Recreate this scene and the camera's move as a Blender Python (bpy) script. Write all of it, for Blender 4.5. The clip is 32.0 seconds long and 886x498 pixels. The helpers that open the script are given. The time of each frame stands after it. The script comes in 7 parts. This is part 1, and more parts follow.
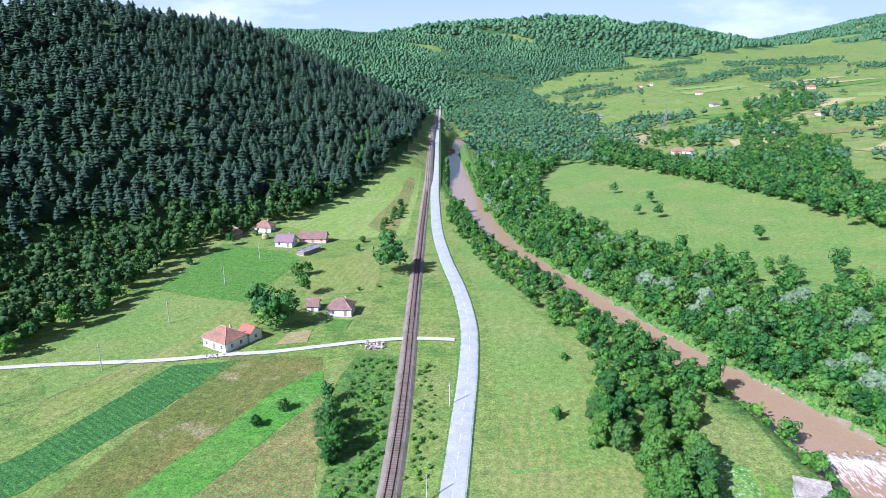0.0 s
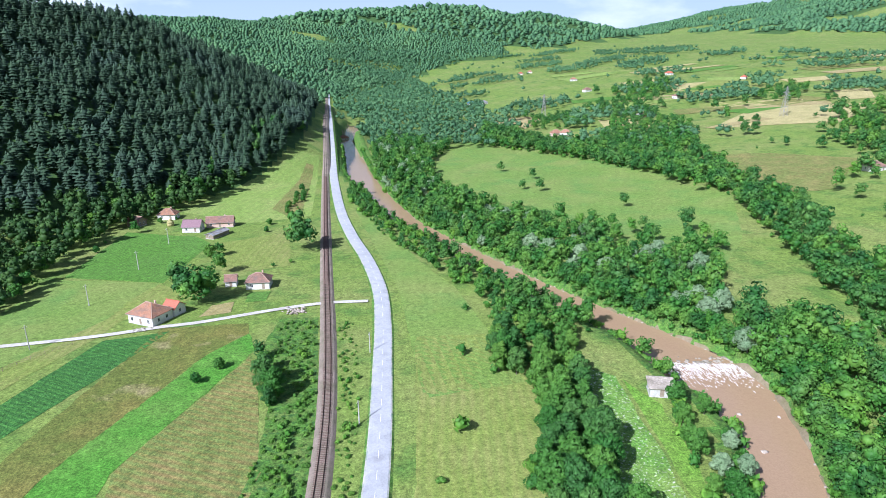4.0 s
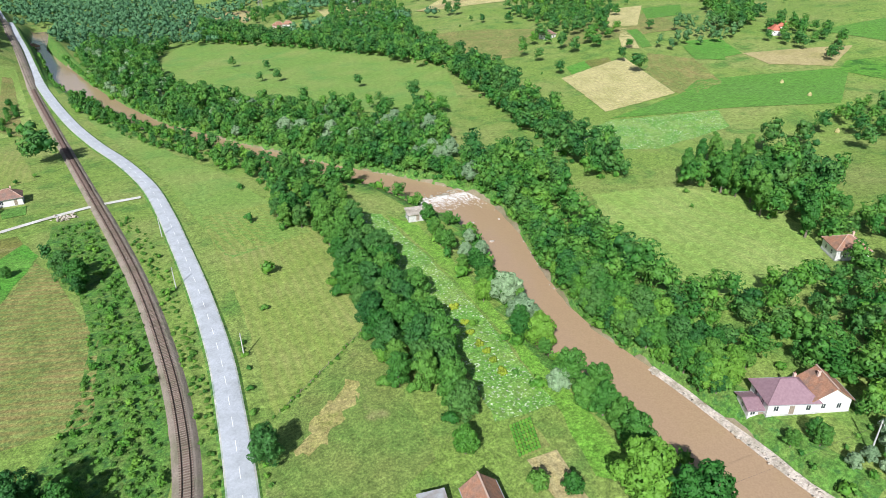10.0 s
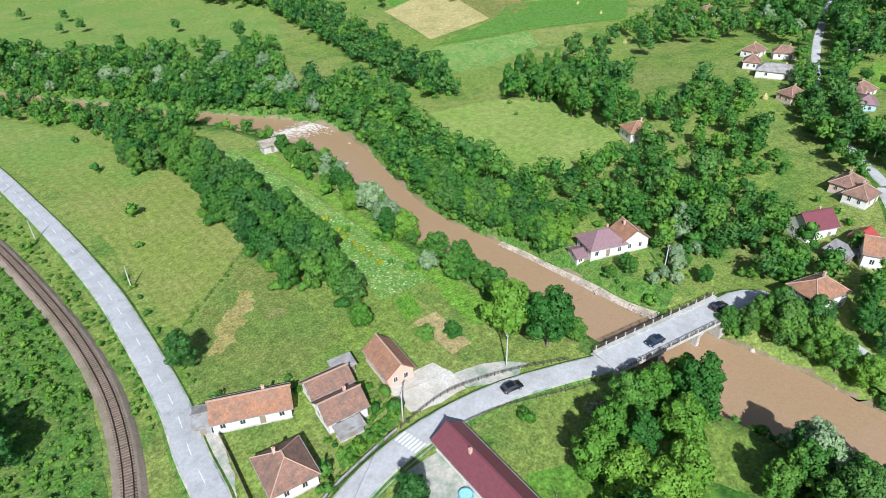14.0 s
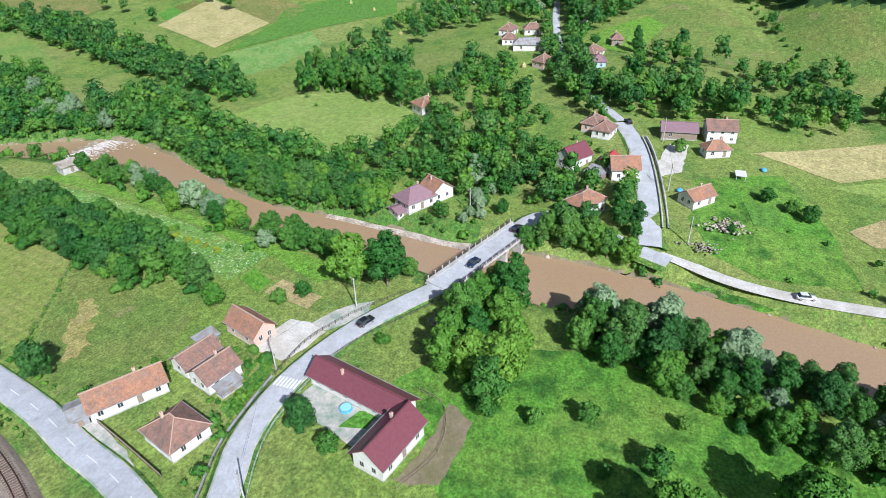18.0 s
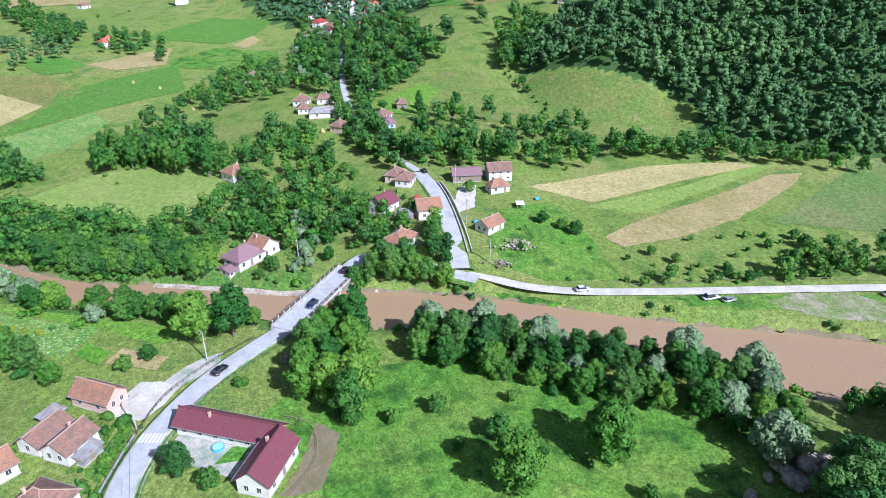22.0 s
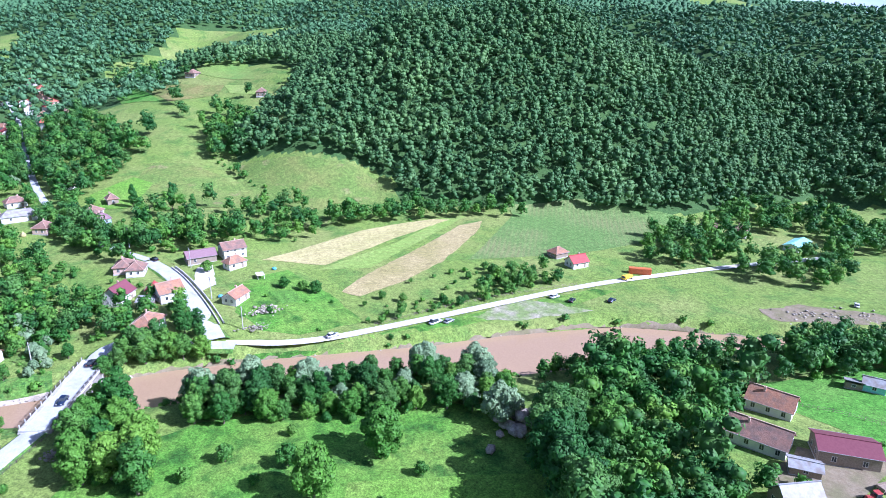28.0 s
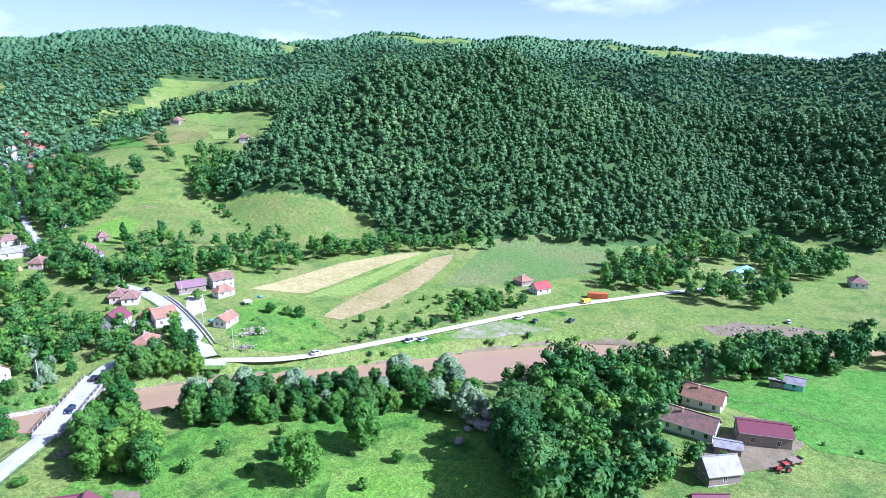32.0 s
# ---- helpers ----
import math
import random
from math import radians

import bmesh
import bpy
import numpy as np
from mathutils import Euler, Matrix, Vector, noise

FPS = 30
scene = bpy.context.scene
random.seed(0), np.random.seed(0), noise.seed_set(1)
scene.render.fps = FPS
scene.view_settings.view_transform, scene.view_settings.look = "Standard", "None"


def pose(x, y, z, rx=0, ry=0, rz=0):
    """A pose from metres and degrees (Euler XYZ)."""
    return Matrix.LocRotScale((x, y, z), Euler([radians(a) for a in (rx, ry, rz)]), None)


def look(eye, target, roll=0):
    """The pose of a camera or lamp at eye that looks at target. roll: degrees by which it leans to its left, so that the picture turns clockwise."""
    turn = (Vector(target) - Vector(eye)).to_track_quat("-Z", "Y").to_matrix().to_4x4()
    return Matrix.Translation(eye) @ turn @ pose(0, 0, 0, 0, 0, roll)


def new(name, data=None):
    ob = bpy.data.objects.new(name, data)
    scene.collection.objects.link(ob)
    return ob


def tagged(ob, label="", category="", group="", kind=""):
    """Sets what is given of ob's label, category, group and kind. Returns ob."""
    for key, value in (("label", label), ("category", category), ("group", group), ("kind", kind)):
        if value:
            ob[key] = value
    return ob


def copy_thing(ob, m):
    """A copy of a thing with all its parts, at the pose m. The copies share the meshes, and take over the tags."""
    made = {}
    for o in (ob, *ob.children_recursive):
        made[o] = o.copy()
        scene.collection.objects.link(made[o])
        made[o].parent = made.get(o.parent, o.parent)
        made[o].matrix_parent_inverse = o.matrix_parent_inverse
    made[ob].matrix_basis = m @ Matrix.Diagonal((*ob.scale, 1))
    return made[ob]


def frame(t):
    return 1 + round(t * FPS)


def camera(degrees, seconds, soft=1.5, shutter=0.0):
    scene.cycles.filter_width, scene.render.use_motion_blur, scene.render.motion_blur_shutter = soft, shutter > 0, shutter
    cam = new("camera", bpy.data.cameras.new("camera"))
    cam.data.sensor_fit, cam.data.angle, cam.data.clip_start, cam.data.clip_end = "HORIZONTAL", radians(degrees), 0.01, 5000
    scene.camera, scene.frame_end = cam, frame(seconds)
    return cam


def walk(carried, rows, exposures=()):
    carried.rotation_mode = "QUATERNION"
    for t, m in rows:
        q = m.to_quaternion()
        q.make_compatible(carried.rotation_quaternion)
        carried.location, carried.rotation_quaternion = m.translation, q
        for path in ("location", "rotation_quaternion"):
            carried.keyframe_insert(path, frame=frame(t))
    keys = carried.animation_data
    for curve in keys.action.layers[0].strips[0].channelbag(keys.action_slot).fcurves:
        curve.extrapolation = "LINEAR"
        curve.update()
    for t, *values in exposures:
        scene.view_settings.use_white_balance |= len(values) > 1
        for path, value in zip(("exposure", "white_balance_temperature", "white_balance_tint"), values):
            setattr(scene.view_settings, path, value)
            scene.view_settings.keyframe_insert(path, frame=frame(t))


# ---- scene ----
cam = camera(70.5, 32.0, soft=0.8)

PATH = [
    (0, (-2.256, -1.929, 85.922), (-2.237, -0.013, 85.347), -0.6),
    (1, (-3.911, -8.116, 85.936), (-3.892, -6.2, 85.361), -0.6),
    (2, (-4.968, -14.547, 85.857), (-4.834, -12.636, 85.282), -0.7),
    (3, (-6.872, -20.719, 85.839), (-6.614, -18.822, 85.261), -0.8),
    (3.5, (-7.784, -23.9, 85.911), (-7.48, -22.012, 85.323), -0.7),
    (5.5, (-13.532, -36.224, 86.206), (-12.996, -34.429, 85.503), -0.8),
    (6.5, (-16.767, -41.768, 86.146), (-16.075, -40.049, 85.394), -0.9),
    (7.5, (-20.584, -46.877, 86.079), (-19.746, -45.246, 85.281), -1.0),
    (8.5, (-24.555, -51.572, 86.002), (-23.623, -50.016, 85.159), -1.2),
    (9.5, (-29.084, -55.82, 86.178), (-28.079, -54.335, 85.291), -1.1),
    (10.5, (-33.388, -59.501, 85.941), (-32.33, -58.079, 85.014), -1.2),
    (11.5, (-38.072, -62.582, 85.7), (-36.954, -61.236, 84.732), -1.2),
    (12.5, (-42.992, -65.529, 85.694), (-41.812, -64.265, 84.689), -1.1),
    (13.5, (-48.141, -68.289, 85.59), (-46.862, -67.156, 84.55), -1.0),
    (14.5, (-53.183, -70.695, 85.338), (-51.801, -69.725, 84.265), -1.0),
    (15.5, (-58.159, -73.394, 84.915), (-56.698, -72.58, 83.818), -1.1),
    (17.5, (-69.175, -76.279, 85.076), (-67.594, -75.675, 84.011), -1.3),
    (18.5, (-74.436, -77.121, 85.425), (-72.791, -76.64, 84.395), -1.7),
    (19.5, (-80.07, -77.006, 86.2), (-78.365, -76.682, 85.206), -1.3),
    (20.5, (-85.333, -76.219, 86.927), (-83.584, -76.023, 85.976), -1.0),
    (21.5, (-90.467, -74.532, 87.67), (-88.679, -74.486, 86.774), -0.2),
    (22.5, (-95.465, -72.728, 88.049), (-93.657, -72.874, 87.207), 0.3),
    (23.5, (-99.653, -70.89, 88.447), (-97.85, -71.235, 87.652), 0.6),
    (24.5, (-103.666, -69.579, 88.805), (-101.886, -70.096, 88.052), 0.6),
    (25.5, (-107.341, -67.117, 88.823), (-105.6, -67.799, 88.113), 0.7),
    (27.5, (-114.997, -62.003, 88.998), (-113.308, -62.871, 88.372), 0.8),
    (28.5, (-119.878, -59.314, 88.925), (-118.211, -60.25, 88.337), 0.8),
    (29.5, (-124.873, -56.462, 88.855), (-123.208, -57.423, 88.303), 0.8),
    (30.5, (-130.138, -53.698, 88.583), (-128.469, -54.673, 88.067), 0.7),
    (31.5, (-135.815, -51.387, 88.248), (-134.143, -52.372, 87.768), 0.7),
    (32, (-138.891, -50.33, 88.151), (-137.216, -51.32, 87.686), 0.8),
]
walk(cam, [(t, look(eye, target, roll)) for t, eye, target, roll in PATH],
     exposures=[(0, 0.67, 5120, 26), (6, 0.54, 5600, 14), (10, 0.45, 5850, 10), (13, 0.36, 5850, 10), (19, 0.32, 5550, 14), (23, 0.53, 5250, 21), (25.5, 0.81, 5080, 25), (28, 0.95, 4920, 28), (32, 0.95, 4920, 28)])

# ---- daylight ----
SUN_FROM = Vector((-0.75, -0.66, 0.0)).normalized()
SUN_ELEVATION = radians(39)
world = bpy.data.worlds.new("sky")
scene.world = world
world.use_nodes = True
_n = world.node_tree.nodes
_sky = _n.new("ShaderNodeTexSky")
_sky.sky_type = "NISHITA"
_sky.sun_disc = False
_sky.sun_elevation = SUN_ELEVATION
_sky.sun_rotation = math.atan2(SUN_FROM.x, SUN_FROM.y)
_sky.air_density, _sky.dust_density, _sky.ozone_density = 1.0, 1.6, 1.0
# thin fair-weather cloud all over the sky
_co = _n.new("ShaderNodeTexCoord")
_mp = _n.new("ShaderNodeMapping")
_mp.inputs["Scale"].default_value = (1.0, 1.0, 3.2)
_cl = _n.new("ShaderNodeTexNoise")
_cl.inputs["Scale"].default_value, _cl.inputs["Detail"].default_value, _cl.inputs["Roughness"].default_value = 2.6, 8.0, 0.6
_cr = _n.new("ShaderNodeMapRange")
_cr.inputs["From Min"].default_value, _cr.inputs["From Max"].default_value = 0.53, 0.72
_cr.inputs["To Min"].default_value, _cr.inputs["To Max"].default_value = 0.0, 0.8
_cm = _n.new("ShaderNodeMix")
_cm.data_type = "RGBA"
_cm.inputs[7].default_value = (15.0, 15.5, 16.0, 1)
_wl = world.node_tree.links
_wl.new(_co.outputs["Generated"], _mp.inputs["Vector"])
_wl.new(_mp.outputs["Vector"], _cl.inputs["Vector"])
_wl.new(_cl.outputs["Fac"], _cr.inputs["Value"])
_wl.new(_cr.outputs["Result"], _cm.inputs[0])
# hazy whitening towards the horizon, all the way round
_sp = _n.new("ShaderNodeSeparateXYZ")
_hz = _n.new("ShaderNodeMapRange")
_hz.interpolation_type = "SMOOTHSTEP"
_hz.inputs["From Min"].default_value, _hz.inputs["From Max"].default_value = 0.0, 0.28
_hz.inputs["To Min"].default_value, _hz.inputs["To Max"].default_value = 0.9, 0.0
_hm = _n.new("ShaderNodeMix")
_hm.data_type = "RGBA"
_hm.inputs[7].default_value = (8.6, 10.6, 12.2, 1)
_wl.new(_co.outputs["Generated"], _sp.inputs[0])
_wl.new(_sp.outputs["Z"], _hz.inputs["Value"])
_wl.new(_hz.outputs["Result"], _hm.inputs[0])
_wl.new(_sky.outputs["Color"], _hm.inputs[6])
_wl.new(_hm.outputs[2], _cm.inputs[6])
_wl.new(_cm.outputs[2], _n["Background"].inputs["Color"])
_n["Background"].inputs["Strength"].default_value = 0.053
sun_data = bpy.data.lights.new("sun", "SUN")
sun_data.energy, sun_data.angle, sun_data.color = 5.0, radians(0.5), (1.0, 0.96, 0.89)
sun = new("sun", sun_data)
_down = -SUN_FROM * math.cos(SUN_ELEVATION) - Vector((0, 0, math.sin(SUN_ELEVATION)))
sun.matrix_world = Matrix.Translation((0, 0, 400)) @ _down.to_track_quat("-Z", "Y").to_matrix().to_4x4()

# ---- materials ----


def surface(name, colors, fine=3.0, coarse=0.15, rough=0.9, bump=0.0, bump_scale=6.0, vary=0.0, metal=0.0,
            stripes=None, spots=None, island=0.0, translucent=0.0, mottle=0.0):
    """A matte surface. colors: two or three tones mixed by coarse and fine noise in world space."""
    m = bpy.data.materials.new(name)
    m.use_nodes = True
    nt = m.node_tree
    nd, ln = nt.nodes, nt.links
    p = nd["Principled BSDF"]
    p.inputs["Roughness"].default_value = rough
    p.inputs["Metallic"].default_value = metal
    p.inputs["Specular IOR Level"].default_value = 0.25
    geo = nd.new("ShaderNodeNewGeometry")

    def noise_at(scale, detail=4.0):
        t = nd.new("ShaderNodeTexNoise")
        t.inputs["Scale"].default_value = scale
        t.inputs["Detail"].default_value = detail
        ln.new(geo.outputs["Position"], t.inputs["Vector"])
        return t.outputs["Fac"]

    def mix(a, b, f):
        x = nd.new("ShaderNodeMix")
        x.data_type = "RGBA"
        for sock, v in ((6, a), (7, b), (0, f)):
            if isinstance(v, (tuple, list)):
                x.inputs[sock].default_value = (*v, 1)
            elif isinstance(v, float):
                x.inputs[sock].default_value = v
            else:
                ln.new(v, x.inputs[sock])
        return x.outputs[2]

    def ramp(fac, lo, hi):
        r = nd.new("ShaderNodeMapRange")
        r.inputs["From Min"].default_value, r.inputs["From Max"].default_value = lo, hi
        ln.new(fac, r.inputs["Value"])
        return r.outputs["Result"]

    col = mix(colors[0], colors[1], ramp(noise_at(fine), 0.32, 0.68))
    if len(colors) > 2:
        col = mix(col, colors[2], ramp(noise_at(coarse), 0.42, 0.66))
    if stripes:
        angle, width, tone, amount = stripes
        mp = nd.new("ShaderNodeMapping")
        mp.inputs["Rotation"].default_value = (0, 0, radians(angle))
        ln.new(geo.outputs["Position"], mp.inputs["Vector"])
        w = nd.new("ShaderNodeTexWave")
        w.inputs["Scale"].default_value = 1.0 / (width * 3.14)
        w.inputs["Distortion"].default_value = 2.2
        w.inputs["Detail Scale"].default_value = 0.6
        ln.new(mp.outputs["Vector"], w.inputs["Vector"])
        mm = nd.new("ShaderNodeMath")
        mm.operation = "MULTIPLY"
        mm.inputs[1].default_value = amount
        ln.new(w.outputs["Fac"], mm.inputs[0])
        col = mix(col, tone, mm.outputs[0])
    if spots:
        scale, tone, lo, hi = spots
        sp = ramp(noise_at(scale, 6.0), lo, hi)
        col = mix(col, tone, sp)
    if mottle:
        t = nd.new("ShaderNodeTexNoise")
        t.inputs["Scale"].default_value, t.inputs["Detail"].default_value, t.inputs["Roughness"].default_value = 0.55, 9.0, 0.78
        ln.new(geo.outputs["Position"], t.inputs["Vector"])
        r = nd.new("ShaderNodeMapRange")
        r.inputs["From Min"].default_value, r.inputs["From Max"].default_value = 0.3, 0.7
        r.inputs["To Min"].default_value, r.inputs["To Max"].default_value = 1 - mottle, 1 + mottle
        ln.new(t.outputs["Fac"], r.inputs["Value"])
        r5 = nd.new("ShaderNodeMapRange")
        r5.inputs["From Min"].default_value, r5.inputs["From Max"].default_value = 0.3, 0.7
        r5.inputs["To Min"].default_value, r5.inputs["To Max"].default_value = 1 - mottle * 0.75, 1 + mottle * 0.75
        ln.new(noise_at(1.9, 5.0), r5.inputs["Value"])
        r6 = nd.new("ShaderNodeMapRange")
        r6.inputs["From Min"].default_value, r6.inputs["From Max"].default_value = 0.3, 0.7
        r6.inputs["To Min"].default_value, r6.inputs["To Max"].default_value = 1 - mottle * 0.6, 1 + mottle * 0.6
        ln.new(noise_at(5.5, 3.0), r6.inputs["Value"])
        grain = nd.new("ShaderNodeMath")
        grain.operation = "MULTIPLY"
        ln.new(r5.outputs["Result"], grain.inputs[0])
        ln.new(r6.outputs["Result"], grain.inputs[1])
        mu = nd.new("ShaderNodeMath")
        mu.operation = "MULTIPLY"
        ln.new(r.outputs["Result"], mu.inputs[0])
        ln.new(grain.outputs[0], mu.inputs[1])
        hs = nd.new("ShaderNodeHueSaturation")
        ln.new(mu.outputs[0], hs.inputs["Value"])
        ln.new(col, hs.inputs["Color"])
        col = hs.outputs["Color"]
    if vary or island:
        hs = nd.new("ShaderNodeHueSaturation")
        src = nd.new("ShaderNodeObjectInfo").outputs["Random"] if vary else geo.outputs["Random Per Island"]
        amt = vary or island
        r = nd.new("ShaderNodeMapRange")
        r.inputs["To Min"].default_value, r.inputs["To Max"].default_value = 1 - amt, 1 + amt
        ln.new(src, r.inputs["Value"])
        ln.new(r.outputs["Result"], hs.inputs["Value"])
        r2 = nd.new("ShaderNodeMapRange")
        r2.inputs["To Min"].default_value, r2.inputs["To Max"].default_value = 0.5 + amt * 0.07, 0.5 - amt * 0.07
        ln.new(src, r2.inputs["Value"])
        ln.new(r2.outputs["Result"], hs.inputs["Hue"])
        ln.new(col, hs.inputs["Color"])
        col = hs.outputs["Color"]
        if vary and island:
            hs2 = nd.new("ShaderNodeHueSaturation")
            r3 = nd.new("ShaderNodeMapRange")
            r3.inputs["To Min"].default_value, r3.inputs["To Max"].default_value = 1 - island, 1 + island
            ln.new(geo.outputs["Random Per Island"], r3.inputs["Value"])
            ln.new(r3.outputs["Result"], hs2.inputs["Value"])
            ln.new(col, hs2.inputs["Color"])
            col = hs2.outputs["Color"]
    ln.new(col, p.inputs["Base Color"])
    if bump:
        b = nd.new("ShaderNodeBump")
        b.inputs["Strength"].default_value = min(1.0, bump)
        b.inputs["Distance"].default_value = max(0.05, bump * 0.3)
        ln.new(noise_at(bump_scale, 5.0), b.inputs["Height"])
        ln.new(b.outputs["Normal"], p.inputs["Normal"])
    if translucent:
        tr = nd.new("ShaderNodeBsdfTranslucent")
        ln.new(col, tr.inputs["Color"])
        ms = nd.new("ShaderNodeMixShader")
        ms.inputs[0].default_value = translucent
        ln.new(p.outputs[0], ms.inputs[1])
        ln.new(tr.outputs[0], ms.inputs[2])
        ln.new(ms.outputs[0], nd["Material Output"].inputs["Surface"])
    return m


M = {}
M["grass"] = surface("meadow_grass", [(0.147, 0.228, 0.039), (0.189, 0.268, 0.056), (0.222, 0.260, 0.073)], 1.2, 0.025, bump=0.35, bump_scale=2.5, spots=(0.09, (0.095, 0.186, 0.035), 0.5, 0.7), mottle=0.50)
M["lush"] = surface("lush_grass", [(0.066, 0.213, 0.021), (0.101, 0.267, 0.032), (0.124, 0.258, 0.042)], 1.5, 0.06, bump=0.35, bump_scale=3, mottle=0.50)
M["vivid"] = surface("fresh_aftermath_grass", [(0.115, 0.265, 0.026), (0.150, 0.300, 0.036), (0.170, 0.285, 0.046)], 1.5, 0.06, bump=0.35, bump_scale=3, mottle=0.56)
M["mown"] = surface("mown_meadow", [(0.196, 0.255, 0.049), (0.239, 0.285, 0.070), (0.255, 0.272, 0.082)], 1.5, 0.05, bump=0.2, stripes=(11, 2.6, (0.150, 0.228, 0.042), 0.42), mottle=0.39)
M["orchard"] = surface("orchard_grass", [(0.075, 0.213, 0.021), (0.118, 0.265, 0.033), (0.157, 0.265, 0.042)], 1.3, 0.05, bump=0.5, bump_scale=2.2, spots=(0.16, (0.040, 0.120, 0.016), 0.5, 0.66), mottle=0.53)
M["oval"] = surface("clipped_meadow", [(0.210, 0.307, 0.062), (0.242, 0.334, 0.075), (0.276, 0.334, 0.094)], 0.9, 0.04, bump=0.2, stripes=(20, 5.0, (0.168, 0.293, 0.059), 0.3), mottle=0.39)
M["pasture"] = surface("pasture_grass", [(0.153, 0.252, 0.046), (0.177, 0.276, 0.058), (0.212, 0.272, 0.069)], 0.7, 0.03, bump=0.25, spots=(0.05, (0.122, 0.251, 0.052), 0.5, 0.75), mottle=0.39)
M["brown_meadow"] = surface("brown_unmown_meadow", [(0.110, 0.149, 0.029), (0.151, 0.180, 0.038), (0.177, 0.172, 0.043)], 1.0, 0.07, bump=0.5, bump_scale=2, spots=(0.11, (0.29, 0.255, 0.115), 0.6, 0.74), mottle=0.50)
M["rough_meadow"] = surface("rough_meadow", [(0.115, 0.191, 0.038), (0.157, 0.231, 0.050), (0.185, 0.221, 0.057)], 1.0, 0.07, bump=0.5, bump_scale=2, spots=(0.11, (0.249, 0.219, 0.099), 0.6, 0.74), mottle=0.50)
M["dry_grass"] = surface("dry_yellow_grass", [(0.22, 0.235, 0.06), (0.33, 0.285, 0.10), (0.37, 0.31, 0.13)], 0.9, 0.12, bump=0.3, mottle=0.48)
M["hay"] = surface("cut_hay_stubble", [(0.131, 0.168, 0.045), (0.222, 0.198, 0.054), (0.264, 0.205, 0.075)], 1.3, 0.09, bump=0.3, stripes=(-62, 2.2, (0.144, 0.247, 0.059), 0.5), mottle=0.50)
M["straw"] = surface("straw_stubble", [(0.416, 0.357, 0.150), (0.504, 0.437, 0.197), (0.359, 0.328, 0.122)], 1.2, 0.09, bump=0.3, stripes=(30, 2.5, (0.36, 0.34, 0.17), 0.4), mottle=0.39)
M["bare"] = surface("ploughed_tan_soil", [(0.359, 0.291, 0.130), (0.416, 0.343, 0.160), (0.300, 0.263, 0.095)], 1.0, 0.07, bump=0.4, stripes=(20, 2.0, (0.30, 0.27, 0.14), 0.35), mottle=0.39)
M["crop"] = surface("green_crop_rows", [(0.077, 0.198, 0.025), (0.132, 0.279, 0.039), (0.111, 0.234, 0.039)], 1.5, 0.05, bump=0.8, bump_scale=2.2, stripes=(25, 1.6, (0.066, 0.162, 0.025), 0.4), mottle=0.50)
M["darkcrop"] = surface("potato_crop_rows", [(0.046, 0.150, 0.026), (0.083, 0.228, 0.041), (0.061, 0.180, 0.035)], 1.8, 0.1, bump=1.0, bump_scale=2.0, stripes=(-55, 1.6, (0.025, 0.090, 0.023), 0.5), mottle=0.50)
M["maize"] = surface("maize_rows", [(0.104, 0.196, 0.045), (0.152, 0.238, 0.064), (0.200, 0.221, 0.083)], 1.1, 0.03, bump=0.6, stripes=(-52, 2.4, (0.11, 0.21, 0.05), 0.45), mottle=0.42)
M["weeds"] = surface("tall_green_weeds", [(0.071, 0.172, 0.025), (0.109, 0.227, 0.038), (0.126, 0.197, 0.042)], 0.9, 0.2, bump=1.0, bump_scale=1.2, spots=(0.7, (0.050, 0.131, 0.028), 0.52, 0.66), mottle=0.50)
M["flowers"] = surface("flowering_meadow", [(0.098, 0.240, 0.036), (0.150, 0.300, 0.050), (0.190, 0.300, 0.062)], 1.3, 0.1, bump=0.6, bump_scale=2, spots=(1.5, (0.52, 0.56, 0.42), 0.56, 0.70), mottle=0.48)
M["asphalt"] = surface("worn_grey_asphalt", [(0.414, 0.431, 0.459), (0.482, 0.493, 0.515), (0.386, 0.398, 0.414)], 4.0, 0.25, rough=0.85, spots=(0.35, (0.347, 0.353, 0.370), 0.6, 0.72), mottle=0.12)
M["lane"] = surface("pale_worn_asphalt", [(0.451, 0.462, 0.484), (0.520, 0.533, 0.548), (0.416, 0.421, 0.427)], 4.0, 0.25, rough=0.85, spots=(0.35, (0.444, 0.449, 0.454), 0.6, 0.72), mottle=0.12)
M["gravel"] = surface("pale_gravel", [(0.562, 0.540, 0.486), (0.670, 0.648, 0.594), (0.497, 0.464, 0.400)], 2.5, 0.2, bump=0.4, bump_scale=8, mottle=0.15)
M["shoulder"] = surface("gravel_shoulder", [(0.440, 0.420, 0.370), (0.550, 0.530, 0.480), (0.246, 0.320, 0.247)], 1.5, 0.35, bump=0.4, bump_scale=6, mottle=0.15)
M["ballast"] = surface("track_ballast", [(0.258, 0.208, 0.167), (0.344, 0.280, 0.228), (0.224, 0.200, 0.137)], 5.0, 0.2, bump=0.8, bump_scale=9, mottle=0.15)
M["sleeper"] = surface("sleeper_wood", [(0.130, 0.090, 0.070), (0.200, 0.150, 0.120)], 5, rough=0.9, vary=0.25)
M["rail"] = surface("rusty_rail", [(0.085, 0.055, 0.040), (0.130, 0.085, 0.060)], 4, rough=0.55, metal=0.5)
M["paint"] = surface("road_paint", [(0.780, 0.780, 0.760), (0.660, 0.660, 0.650)], 6, rough=0.7)
M["concrete"] = surface("weathered_concrete", [(0.460, 0.450, 0.420), (0.560, 0.550, 0.520), (0.370, 0.360, 0.330)], 2.5, 0.4, bump=0.3, mottle=0.15)
